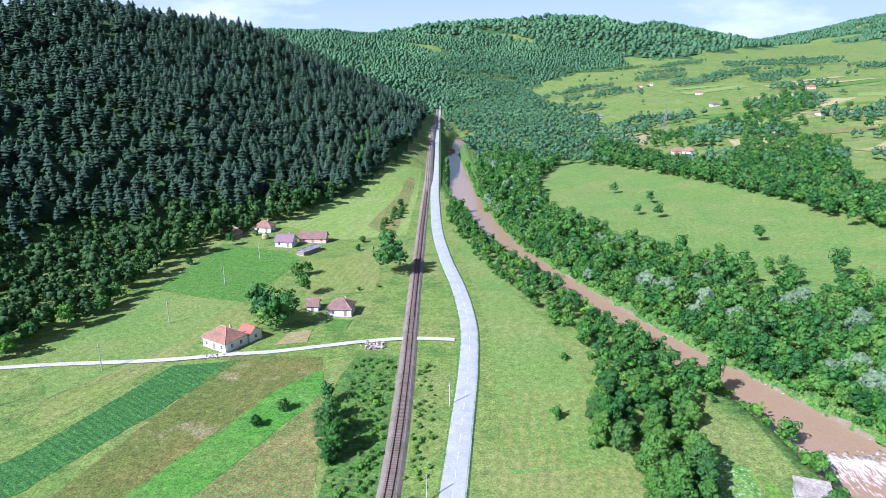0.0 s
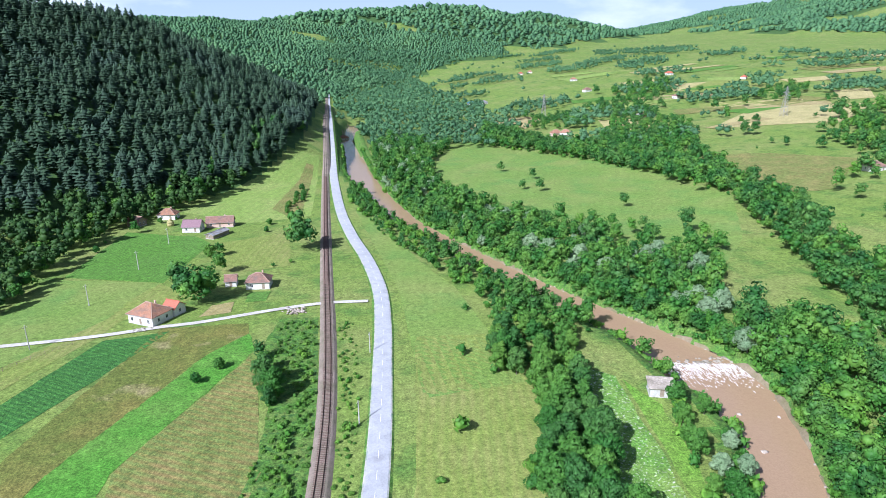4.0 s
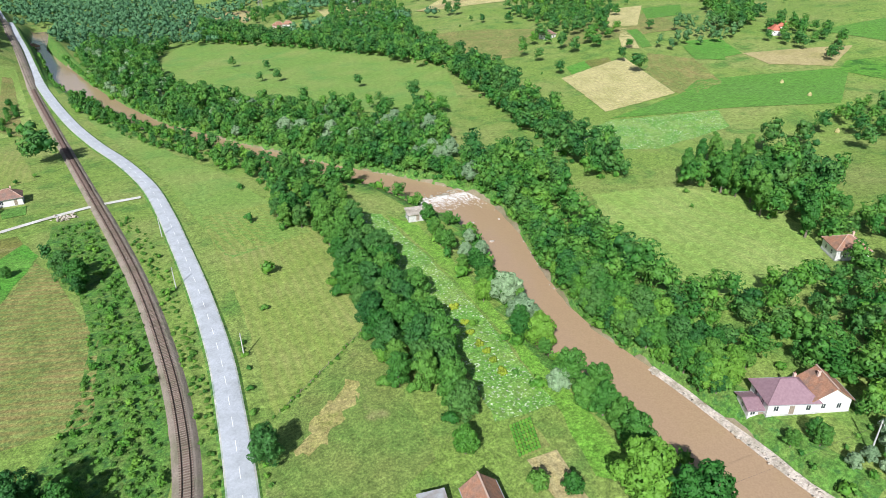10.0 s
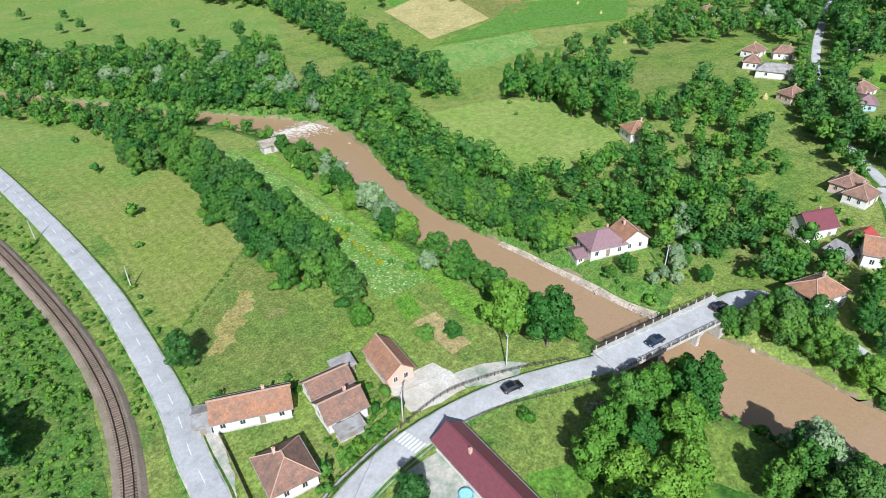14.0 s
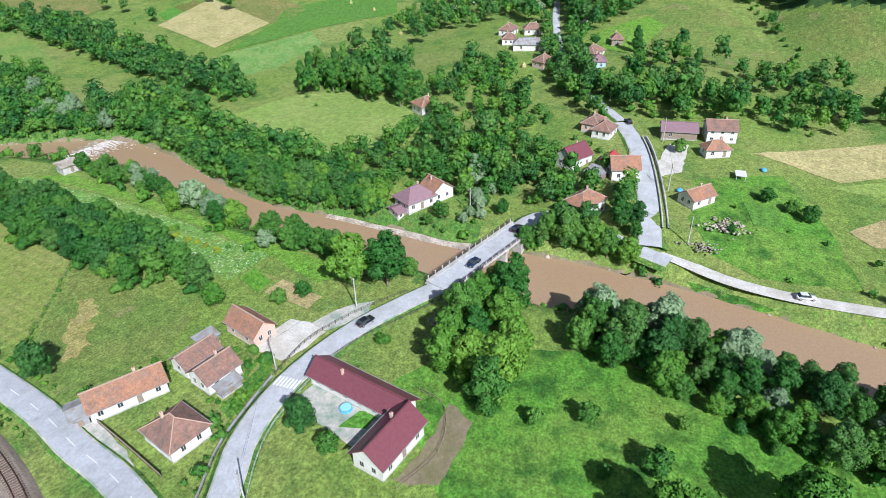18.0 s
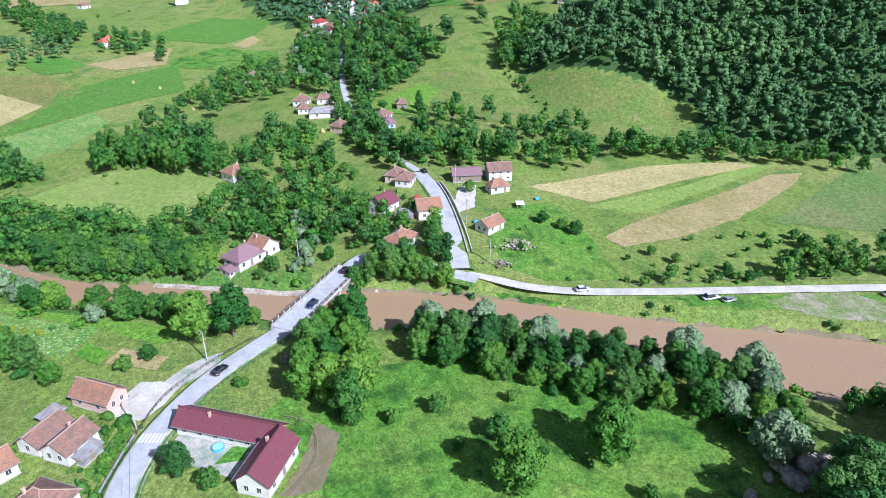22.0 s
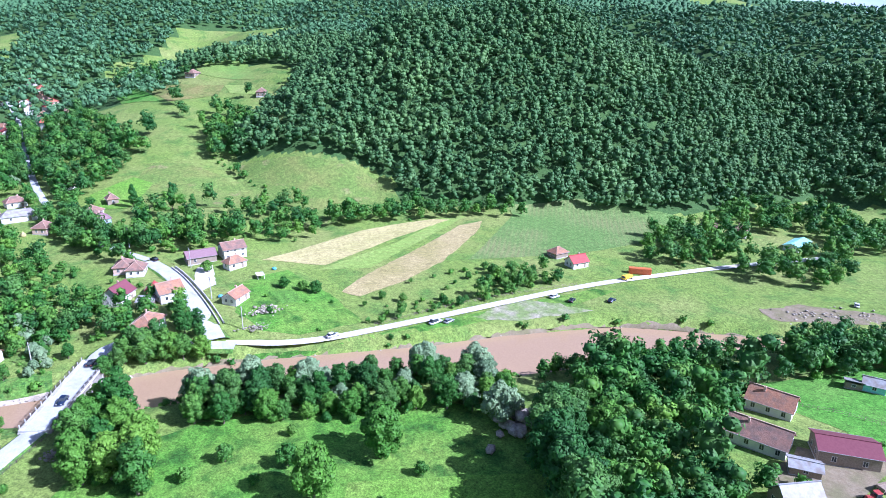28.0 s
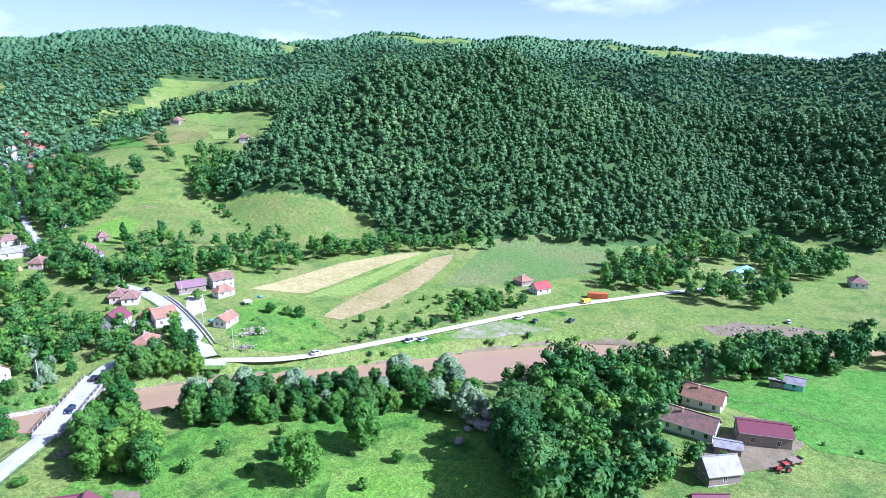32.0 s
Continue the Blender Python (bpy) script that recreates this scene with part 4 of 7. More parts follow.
def house(at, length, width, yaw, wall=2.7, roof=2.4, kind="gable", walls="plaster", tiles="tile_brown", label="", windows=3, name="house", category="house", group="", chimney=True, over=0.45, door=True, storeys=1, base=None):
    HOUSE_SPOTS.append((at[0], at[1], 0.5 * max(length, width) + 0.8))
    """A house with its long side along yaw (degrees); gable or hip roof."""
    x, y = at
    zs = draped(np.array([x, x + 2, x - 2, x]), np.array([y, y, y + 2, y - 2]))
    z = float(zs.min()) if base is None else base
    h = thing(name, label, category, group, Matrix.Translation((x, y, z)) @ Matrix.Rotation(radians(yaw), 4, "Z"))
    L, W, t = length / 2, width / 2, 0.3
    b = bmesh.new()
    box(b, length + 0.2, width + 0.2, 1.0, 0, 0, -0.75)
    part("foundation", b, M["concrete"], h)
    b = bmesh.new()
    vs = [b.verts.new(p) for p in ((-L, -W, 0.25), (L, -W, 0.25), (L, W, 0.25), (-L, W, 0.25), (-L, -W, wall), (L, -W, wall), (L, W, wall), (-L, W, wall))]
    for q in ((0, 1, 5, 4), (1, 2, 6, 5), (2, 3, 7, 6), (3, 0, 4, 7)):
        b.faces.new([vs[i] for i in q])
    if kind == "gable":
        for i, j, xx in ((4, 7, -L), (6, 5, L)):
            b.faces.new([vs[i], b.verts.new((xx, 0, wall + roof * W / (W + over))), vs[j]][::1 if xx < 0 else 1])
    part("wall", b, M[walls], h)
    # roof
    b = bmesh.new()
    lo, LL, WW = wall - 0.15, L + over, W + over
    if kind == "gable":
        top = [(-LL, 0, wall + roof), (LL, 0, wall + roof)]
    elif kind == "shed":
        top = None
    else:
        r = max(0.2, LL - WW * 0.95)
        top = [(-r, 0, wall + roof), (r, 0, wall + roof)]
    if top:
        e = [b.verts.new(p) for p in ((-LL, -WW, lo), (LL, -WW, lo), (LL, WW, lo), (-LL, WW, lo))]
        r = [b.verts.new(p) for p in top]
        fs = [b.faces.new((e[0], e[1], r[1], r[0])), b.faces.new((e[2], e[3], r[0], r[1]))]
        if kind == "hip":
            fs += [b.faces.new((e[1], e[2], r[1])), b.faces.new((e[3], e[0], r[0]))]
    else:
        e = [b.verts.new(p) for p in ((-LL, -WW, lo), (LL, -WW, lo), (LL, WW, lo + roof), (-LL, WW, lo + roof))]
        fs = [b.faces.new(e)]
    bmesh.ops.recalc_face_normals(b, faces=fs)
    bmesh.ops.solidify(b, geom=fs, thickness=0.16)
    rf = part("roof", b, M[tiles], h)
    if top:
        b = bmesh.new()
        box(b, abs(top[1][0] - top[0][0]) + 0.3, 0.3, 0.16, 0, 0, wall + roof - 0.02)
        part("ridge_cap", b, M["ridge_tile" if tiles in ("tile_orange", "tile_brown") else tiles], rf)
        if kind == "hip":
            for cx, cy, tx in ((-LL, -WW, top[0][0]), (-LL, WW, top[0][0]), (LL, -WW, top[1][0]), (LL, WW, top[1][0])):
                p0, p1 = Vector((cx, cy, lo)), Vector((tx, 0, wall + roof))
                b = bmesh.new()
                bmesh.ops.create_cone(b, cap_ends=True, segments=6, radius1=0.1, radius2=0.1, depth=(p1 - p0).length, matrix=Matrix.Translation((p0 + p1) / 2) @ (p1 - p0).to_track_quat("Z", "Y").to_matrix().to_4x4())
                part("hip_cap", b, M["ridge_tile" if tiles in ("tile_orange", "tile_brown") else tiles], rf)
        for sd in (-1, 1):
            b = bmesh.new()
            box(b, 2 * LL, 0.12, 0.1, 0, sd * (WW + 0.05), lo - 0.08)
            part("gutter", b, M["tin"], rf)
    if chimney:
        b = bmesh.new()
        box(b, 0.46, 0.46, roof * 0.6 + 0.7, length * 0.18, width * 0.12, wall + roof * 0.3)
        box(b, 0.58, 0.58, 0.1, length * 0.18, width * 0.12, wall + roof * 0.9 + 0.68)
        stack = part("chimney", b, M["pink"], h)
        b = bmesh.new()
        rod(b, 0.11, 0.09, wall + roof * 0.9 + 0.78, wall + roof * 0.9 + 1.05, length * 0.18, width * 0.12, 8)
        part("chimney_pot", b, M["brick"], stack)

    def opening(kindname, px, py, pz, w, hh, axis):
        b = bmesh.new()
        if axis == "x":
            box(b, w, 0.10, hh, px, py, pz)
        else:
            box(b, 0.10, w, hh, px, py, pz)
        o = part(kindname, b, M["glass"] if kindname == "window" else M["wood"], h)
        if kindname == "window":
            b = bmesh.new()
            for du, dv, su, sv in ((0, -0.05, w + 0.16, 0.08), (0, hh - 0.03, w + 0.16, 0.08), (-w / 2, 0, 0.08, hh), (w / 2, 0, 0.08, hh), (0, 0, 0.06, hh)):
                if axis == "x":
                    box(b, su, 0.14, sv, px + du, py, pz + dv)
                else:
                    box(b, 0.14, su, sv, px, py + du, pz + dv)
            part("window_frame", b, M["frame"], o)
        return o

    per = wall / storeys
    for st in range(storeys):
        zz = st * per + 1.05
        for s in (-1, 1):
            for k in range(windows):
                u = -L + length * (k + 0.5) / windows
                if door and st == 0 and s == -1 and k == windows // 2:
                    opening("door", u, s * W, 0.25, 1.0, 2.0, "x")
                else:
                    opening("window", u, s * W, zz, 0.95, min(1.25, per - 1.35), "x")
            for u in ((-W * 0.4, W * 0.4) if width > 5 else (0,)):
                opening("window", s * L, u, zz, 0.85, min(1.2, per - 1.35), "y")
    return h


HG = "village houses"
house((-69, 179), 10.5, 8.5, -33, 3.4, 3.0, "hip", "plaster", "tile_orange", "white plastered house with a new orange-red hipped roof", group=HG)
house((-62.5, 183.5), 5, 5, -33, 2.8, 2.0, "gable", "plaster", "tile_red", "low white annex with a bright red roof", 1, group=HG, chimney=False)
house((-36.5, 205.5), 8.6, 7, -5, 3.0, 2.6, "hip", "plaster", "tile_brown", "small white house with an aged brown hipped roof", 2, group=HG)
house((-47, 209), 4, 5, 0, 2.4, 1.8, "gable", "plaster", "tile_brown", "small white outbuilding with a brown roof", 1, name="shed", category="shed", chimney=False)
house((-75, 290), 8.5, 7, -10, 2.9, 2.8, "gable", "plaster", "purple", "white farmhouse with a dark purple-brown roof", 2, group=HG)
house((-63, 297), 13, 6, -2, 2.6, 2.6, "gable", "pink", "tile_brown", "long farmhouse with a faded brown tile roof", 3, group=HG)
house((-92, 316), 9, 7, -8, 3.0, 2.6, "hip", "plaster", "tile_orange", "white farmhouse with a weathered red roof", 2, group=HG)
house((-105, 305), 7, 6, -30, 2.6, 2.4, "gable", "wood", "tile_brown", "old brown timber farm building", 1, name="barn", category="barn", chimney=False)
house((-62, 278), 11, 4.6, 58, 2.2, 0.8, "gable", "wood", "tin", "low grey sheet-roofed shed", 1, name="shed", category="shed", chimney=False)
house((-135, 150), 10, 8, -30, 3.4, 3.0, "gable", "plaster", "purple", "white house with a dark roof below the wood", 2, group=HG)
house((-8.6, 8.3), 13.5, 6, -36, 2.7, 2.4, "gable", "plaster", "tile_orange", "long low white house with an old orange tile roof", 4, group=HG)
house((-15.5, 13.2), 2.8, 5.2, -36, 2.2, 0.7, "gable", "tin", "tin", "grey sheet-metal lean-to at the house end", 1, name="shed", category="shed", chimney=False)
house((1.0, -4.6), 7.5, 6, -18, 2.8, 2.2, "gable", "plaster", "tile_brown", "white house wing with a red-brown tile roof", 2, group=HG)
house((3.6, 1.6), 8, 5, -18, 2.6, 1.9, "gable", "plaster", "tile_brown", "white back wing with a red-brown tile roof", 2, group=HG, chimney=False)
house((-1.2, -9.0), 4.5, 1.8, -18, 2.0, 0.5, "shed", "tin", "tin", "grey sheet-metal lean-to along the house", 1, name="shed", category="shed", chimney=False)
house((9.0, 3.2), 4, 2.6, -20, 2.2, 0.5, "shed", "wood", "tin", "patched shed with a mixed sheet roof", 1, name="shed", category="shed", chimney=False)
house((15.1, -3.5), 9.5, 5.6, 70, 2.8, 2.5, "gable", "pink", "tile_orange", "salmon-walled barn with an old clay tile roof", 2, name="barn", category="barn", chimney=False)
house((-13.9, -7.2), 8.6, 7.6, 71, 2.8, 2.7, "hip", "plaster", "tile_brown", "white house with a grey-brown hipped tile roof", 2, group=HG)
house((-5.6, -43.8), 11.5, 6.2, -15, 3.4, 2.7, "gable", "plaster", "maroon", "white house with a maroon sheet roof", 3, group=HG, over=0.6)
house((4.8, -34.0), 21, 5.4, 74, 2.6, 2.2, "gable", "plaster", "maroon", "long white wing under a maroon sheet roof", 6, group=HG, over=0.7)
house((79.8, -17.2), 9.5, 7, -34, 3.2, 3.0, "hip", "plaster", "purple", "white riverside house with a purple-grey roof", 3, group=HG, over=0.6)
house((86.0, -21.6), 6.5, 7.6, 56, 3.2, 2.9, "gable", "plaster", "tile_orange", "white gabled wing with a worn red tile roof", 2, group=HG)
house((74.6, -13.8), 3.2, 5, -34, 2.4, 0.8, "gable", "plaster", "purple", "low glazed porch at the house end", 2, group=HG, chimney=False)
house((148, 3), 8.5, 8, -40, 3.4, 2.6, "hip", "plaster", "tile_orange", "white hillside house with a red tile roof", 2, group=HG)
house((83, -65), 9.5, 7, -29, 4.6, 2.4, "hip", "plaster", "tile_orange", "two-storey white house with an orange hipped roof", 3, storeys=2, group=HG)
house((113, -58), 8.5, 7, -36, 3.6, 3.2, "gable", "plaster", "maroon", "white house with a steep maroon roof", 2, group=HG)
house((106.5, -73.5), 8, 6.5, -75, 3.6, 3.0, "gable", "plaster", "tile_orange", "white house with a red tile roof beside the street", 2, group=HG)
house((104, -66), 6, 5, -15, 2.4, 0.6, "shed", "wood", "tin", "grey flat-roofed shed behind the house", 1, name="shed", category="shed", chimney=False)
house((113, -69), 5, 4, -15, 2.6, 1.4, "gable", "brick", "red", "small outbuilding with a bright red roof", 1, name="shed", category="shed", chimney=False)
house((135, -65), 7.5, 6, -15, 2.9, 2.4, "hip", "plaster", "tile_brown", "white cottage with a brown hipped roof", 2, group=HG)
house((140.5, -61), 8, 6, -15, 2.9, 2.2, "hip", "pink", "tile_brown", "pink cottage with a brown hipped roof", 2, group=HG)
house((139, -88.5), 11, 7, -85, 2.9, 2.0, "gable", "wood", "purple", "open timber barn with a dark roof", 2, name="barn", category="barn", chimney=False)
house((139, -101), 9, 8, -82, 4.3, 2.2, "gable", "plaster", "tile_brown", "two-storey white house with a brown-red roof", 3, storeys=2, group=HG)
house((126.5, -99.5), 7.5, 5, -70, 2.8, 2.2, "hip", "plaster", "tile_orange", "white cottage with a small red hipped roof", 2, group=HG)
house((95, -93.8), 8, 5.6, -45, 2.7, 2.0, "gable", "plaster", "tile_orange", "low white cottage with an orange-red roof", 2, group=HG)
for _p, _l2, _w2, _yw, _rf, _wl in (((236, -9), 7, 6, 10, "tile_brown", "plaster"), ((227, -21), 15, 6, -80, "tin", "plaster"), ((203, -32), 7.5, 6.5, -30, "tile_brown", "pink"), ((219, -51), 10, 7, -20, "tile_brown", "plaster"), ((253, -5), 9, 7, -10, "tile_brown", "plaster"), ((255, -17), 9, 6, -70, "tile_brown", "plaster"), ((205, -55), 7, 6, 10, "purple", "blue"), ((236, -60), 6, 5, 10, "tile_brown", "wood"), ((321, 46), 8, 7, 20, "tile_orange", "plaster"), ((329, 40), 9, 7, -30, "tile_brown", "plaster"), ((270, -40), 8, 6, 20, "tile_brown", "plaster")):
    house(_p, _l2, _w2, _yw, 3.0, 2.5, "hip", _wl, _rf, "upper village house with a tiled hipped roof", 2, group="upper village houses")
house((79, -232), 8, 6, -90, 2.6, 2.6, "gable", "plaster", "red", "white cottage with a bright crimson roof", 2, group=HG)
house((92, -232), 7, 6, -85, 2.4, 2.2, "hip", "wood", "tile_orange", "wooden outbuilding with an orange tile roof", 1, name="shed", category="shed", chimney=False)
house((55, -347), 16, 7, -75, 2.6, 1.2, "gable", "plaster", "teal", "long shed with a pale teal sheet roof", 3, name="shed", category="shed", chimney=False)
house((80, -338), 10, 7, -60, 3, 2.4, "hip", "plaster", "tile_brown", "white house among trees", 2, group=HG)
house((92, -330), 9, 7, -50, 3, 2.4, "hip", "blue", "tile_brown", "blue-walled house among trees", 2, group=HG)
house((14, -380), 9, 7, -50, 3, 2.4, "hip", "plaster", "tile_brown", "white house at the wood's edge", 2, group=HG)
house((-42.8, -184), 13, 7.5, 22, 3.0, 2.8, "gable", "plaster", "tile_brown", "long white farmhouse with a red-brown tile roof", 4, group=HG)
house((-34.8, -200), 10.5, 7, 22, 3.0, 2.8, "gable", "plaster", "tile_orange", "white farmhouse with an orange-brown tile roof", 3, group=HG)
house((-55.5, -195.5), 12, 8, 45, 3.6, 1.4, "gable", "wood", "maroon", "open farm shed with a faded maroon sheet roof", 2, name="barn", category="barn", chimney=False)
house((-54.5, -183), 6, 4, 40, 2.2, 0.7, "gable", "wood", "tin", "low shed with a pale sheet roof", 1, name="shed", category="shed", chimney=False)
house((-60.5, -171), 8, 6, 70, 2.8, 3.0, "gable", "wood", "tin", "steep barn with a grey sheet roof", 1, name="barn", category="barn", chimney=False)
house((-68, -158), 7, 5, 60, 2.6, 2.4, "gable", "wood", "maroon", "small building with a dark red roof", 1, name="shed", category="shed", chimney=False)
house((-42, -232), 5, 4, 30, 2.4, 1.4, "gable", "teal", "tin", "small blue-green hut in the meadow", 1, name="hut", category="hut", chimney=False)
house((-38.5, -229), 4, 3, 30, 2.0, 1.0, "shed", "wood", "tin", "pale lean-to beside the hut", 1, name="shed", category="shed", chimney=False)
house((72.5, 103.5), 6, 5, -20, 2.6, 0.5, "shed", "concrete", "stone", "ruined grey stone mill hut above the weir", 1, name="hut", category="hut", chimney=False)

# ---- trees ----


def leaf_cloud(rng, clumps, count, size):
    """Leaf sprays as small folded quads over the outside of the crown that clumps (x, y, z, r) make up."""
    c = np.array(clumps)
    wts = c[:, 3] ** 2
    n = count * 4
    idx = rng.choice(len(c), n, p=wts / wts.sum())
    d = rng.normal(size=(n, 3))
    d[:, 2] += 0.3
    d /= np.linalg.norm(d, axis=1)[:, None]
    squash = np.array([1, 1, 0.85])
    pos = c[idx, :3] + d * (c[idx, 3] * rng.uniform(0.82, 1.1, n))[:, None] * squash
    deep = np.min(np.linalg.norm((pos[:, None, :] - c[None, :, :3]) / squash, axis=2) / c[None, :, 3], axis=1)
    pick = np.argsort(-np.minimum(deep, 0.86) + rng.uniform(0, 0.04, n))[:count]
    pos, d = pos[pick], d[pick]
    out = pos - np.average(c[:, :3], axis=0, weights=wts)
    out /= np.linalg.norm(out, axis=1)[:, None] + 1e-6
    nrm = d + 0.35 * out + rng.normal(0, 0.38, (count, 3))
    nrm /= np.linalg.norm(nrm, axis=1)[:, None]
    a = np.cross(nrm, rng.normal(size=(count, 3)))
    a /= np.linalg.norm(a, axis=1)[:, None]
    b = np.cross(nrm, a)
    s = size * rng.uniform(0.6, 1.35, count)[:, None]
    fold = nrm * s * 0.25
    v = np.stack([pos - a * s, pos - b * s * 0.62 - fold, pos + a * s, pos + b * s * 0.62 - fold], axis=1).reshape(-1, 3)
    f = np.arange(count * 4).reshape(-1, 4)
    return v, f


_ico = bmesh.new()
bmesh.ops.create_icosphere(_ico, subdivisions=1, radius=1)
ICO_V = np.array([v.co[:] for v in _ico.verts])
ICO_F = np.array([[v.index for v in f.verts] for f in _ico.faces])
_ico.free()


def core(clumps, shrink):
    vs, fs = [], []
    for k, (x, y, z, r) in enumerate(clumps):
        vs.append(ICO_V * r * shrink * np.array([1, 1, 0.85]) + np.array([x, y, z]))
        fs.append(ICO_F + 12 * k)
    return np.vstack(vs), np.vstack(fs)


def crown_mesh(name, rng, clumps, count, size, mat):
    v, f = leaf_cloud(rng, clumps, count, size)
    cv, cf = core(clumps[::2] + clumps[-2:], 0.74)
    tri = np.vstack([f[:, [0, 1, 2]], f[:, [0, 2, 3]], cf + len(v)])
    me = bpy.data.meshes.new(name)
    allv = np.vstack([v, cv]).astype(np.float32)
    me.vertices.add(len(allv))
    me.vertices.foreach_set("co", allv.ravel())
    me.loops.add(tri.size)
    me.loops.foreach_set("vertex_index", tri.ravel().astype(np.int32))
    me.polygons.add(len(tri))
    me.polygons.foreach_set("loop_start", np.arange(0, tri.size, 3, dtype=np.int32))
    me.update(calc_edges=True)
    me.materials.append(mat)
    return me


def trunk_mesh(rng, h, r, spread):
    b = bmesh.new()
    n = 7
    rings = []
    lean = rng.normal(0, 0.02, 2)
    for k in range(5):
        t = k / 4
        rr = r * (1.25 if k == 0 else 1 - 0.75 * t)
        rings.append([b.verts.new((math.cos(i * 6.283 / n) * rr + lean[0] * h * t, math.sin(i * 6.283 / n) * rr + lean[1] * h * t, -0.6 + (h + 0.6) * t)) for i in range(n)])
    for p, q in zip(rings[:-1], rings[1:]):
        for i in range(n):
            b.faces.new((p[i], p[(i + 1) % n], q[(i + 1) % n], q[i]))
    for k in range(5):
        a = rng.uniform(0, 6.283)
        z0 = h * rng.uniform(0.35, 0.75)
        d = Vector((math.cos(a), math.sin(a), rng.uniform(0.5, 1.0))).normalized()
        p0 = Vector((lean[0] * z0, lean[1] * z0, z0))
        q = d.to_track_quat("Z", "Y").to_matrix().to_4x4()
        ln = spread * rng.uniform(0.6, 0.95)
        bmesh.ops.create_cone(b, cap_ends=False, segments=5, radius1=r * 0.45, radius2=r * 0.1, depth=ln, matrix=Matrix.Translation(p0 + d * ln / 2) @ q)
    return b


def tree_kind(name, seed, h, w, form, mat, label, category="tree", count=900, size=0.42, group=""):
    rng = np.random.default_rng(seed)
    t = thing(name, label, category, group)
    clumps = []
    if form == "bush":
        for k in range(7):
            a, rr = rng.uniform(0, 6.283), rng.uniform(0, 0.55)
            clumps.append((math.cos(a) * rr * w, math.sin(a) * rr * w, h * rng.uniform(0.3, 0.62), w * rng.uniform(0.34, 0.5)))
    elif form == "poplar":
        for k in range(14):
            z = h * (0.22 + 0.72 * k / 13)
            ww = w * (0.55 + 0.5 * math.sin(math.pi * (k + 2) / 15))
            a = rng.uniform(0, 6.283)
            clumps.append((math.cos(a) * ww * 0.3, math.sin(a) * ww * 0.3, z, ww * rng.uniform(0.5, 0.7)))
    elif form == "spruce":
        for k in range(26):
            tt = rng.uniform(0, 1) ** 1.2
            a, rr = k * 2.4, w * (1.0 - 0.9 * tt) * 0.75
            clumps.append((math.cos(a) * rr, math.sin(a) * rr, h * (0.16 + 0.8 * tt), w * (0.42 - 0.25 * tt)))
    else:
        lo = 0.26 if form == "round" else 0.18
        for k in range(17):
            z = lo + (0.9 - lo) * (k + 0.5) / 17
            prof = math.sin(math.pi * min(1, max(0, (z - lo + 0.14) / (1.08 - lo)))) ** 0.75
            a, rr, lobe = k * 2.4 + rng.uniform(-0.5, 0.5), w * prof * rng.uniform(0.45, 0.75), w * rng.uniform(0.26, 0.38)
            clumps.append((math.cos(a) * rr, math.sin(a) * rr, h * z, lobe))
            for _ in range(4):
                dd = rng.normal(size=3) + np.array([math.cos(a) * 0.7, math.sin(a) * 0.7, 0.35])
                dd *= lobe * 0.8 / np.linalg.norm(dd)
                clumps.append((math.cos(a) * rr + dd[0], math.sin(a) * rr + dd[1], h * z + dd[2], lobe * rng.uniform(0.36, 0.55)))
        clumps.append((0, 0, h * 0.55, w * 0.62))
        clumps.append((0, 0, h * 0.74, w * 0.45))
    me = crown_mesh("crown", rng, clumps, count, size, mat)
    c = new("crown", me)
    c.parent = t
    if form != "bush":
        part("trunk", trunk_mesh(rng, h * 0.62, 0.02 * h + 0.06, w * 0.8), M["bark"], t)
    return t


G1 = "riverside trees"
KINDS = {
    "a": tree_kind("tree", 1, 11.0, 4.3, "round", M["leaf"], "leafy green riverside tree", group=G1, count=3400, size=0.26),
    "b": tree_kind("tree", 2, 12.5, 4.0, "tall", M["leaf"], "tall leafy green riverside tree", group=G1, count=3400, size=0.26),
    "c": tree_kind("tree", 3, 9.5, 4.2, "round", M["leaf_light"], "light green leafy tree", group=G1, count=3400, size=0.26),
    "d": tree_kind("tree", 4, 12.0, 4.6, "round", M["leaf_dark"], "dark green dense tree", group=G1, count=3400, size=0.26),
    "e": tree_kind("tree", 5, 10.5, 4.0, "tall", M["leaf_dark"], "dark green riverside tree", group=G1, count=3400, size=0.26),
    "s": tree_kind("willow_tree", 6, 8.5, 4.3, "round", M["leaf_silver"], "pale silver-grey willow tree by the river", group="silver willows", count=3400, size=0.26),
    "p": tree_kind("poplar_tree", 7, 15.0, 2.7, "poplar", M["leaf"], "slender tall poplar tree", group="poplar grove", count=3400, size=0.26),
    "u": tree_kind("bush", 8, 3.2, 2.1, "bush", M["leaf"], "rounded green bush among the grass", "bush", 560, 0.2, "scattered bushes"),
    "v": tree_kind("bush", 9, 3.0, 2.2, "bush", M["leaf_light"], "light green bush among the grass", "bush", 560, 0.2, "scattered bushes"),
    "w": tree_kind("weed_clump", 13, 1.7, 1.7, "bush", M["leaf_weed"], "clump of tall light green weeds", "weeds", 420, 0.2, "weed clumps"),
    "y": tree_kind("goldenrod_clump", 12, 1.5, 1.3, "bush", M["leaf_gold"], "clump of yellow-flowering weeds in the grass", "wildflowers", 420, 0.16, "yellow flower clumps"),
    "f": tree_kind("fruit_tree", 10, 5.0, 2.4, "round", M["leaf"], "small orchard tree with a round crown", "tree", 1100, 0.22, "orchard trees"),
    "n": tree_kind("spruce_tree", 11, 10.0, 3.4, "spruce", M["leaf_silver"], "blue-grey spruce beside the house", "tree", 1500, 0.28),
}
planted = []
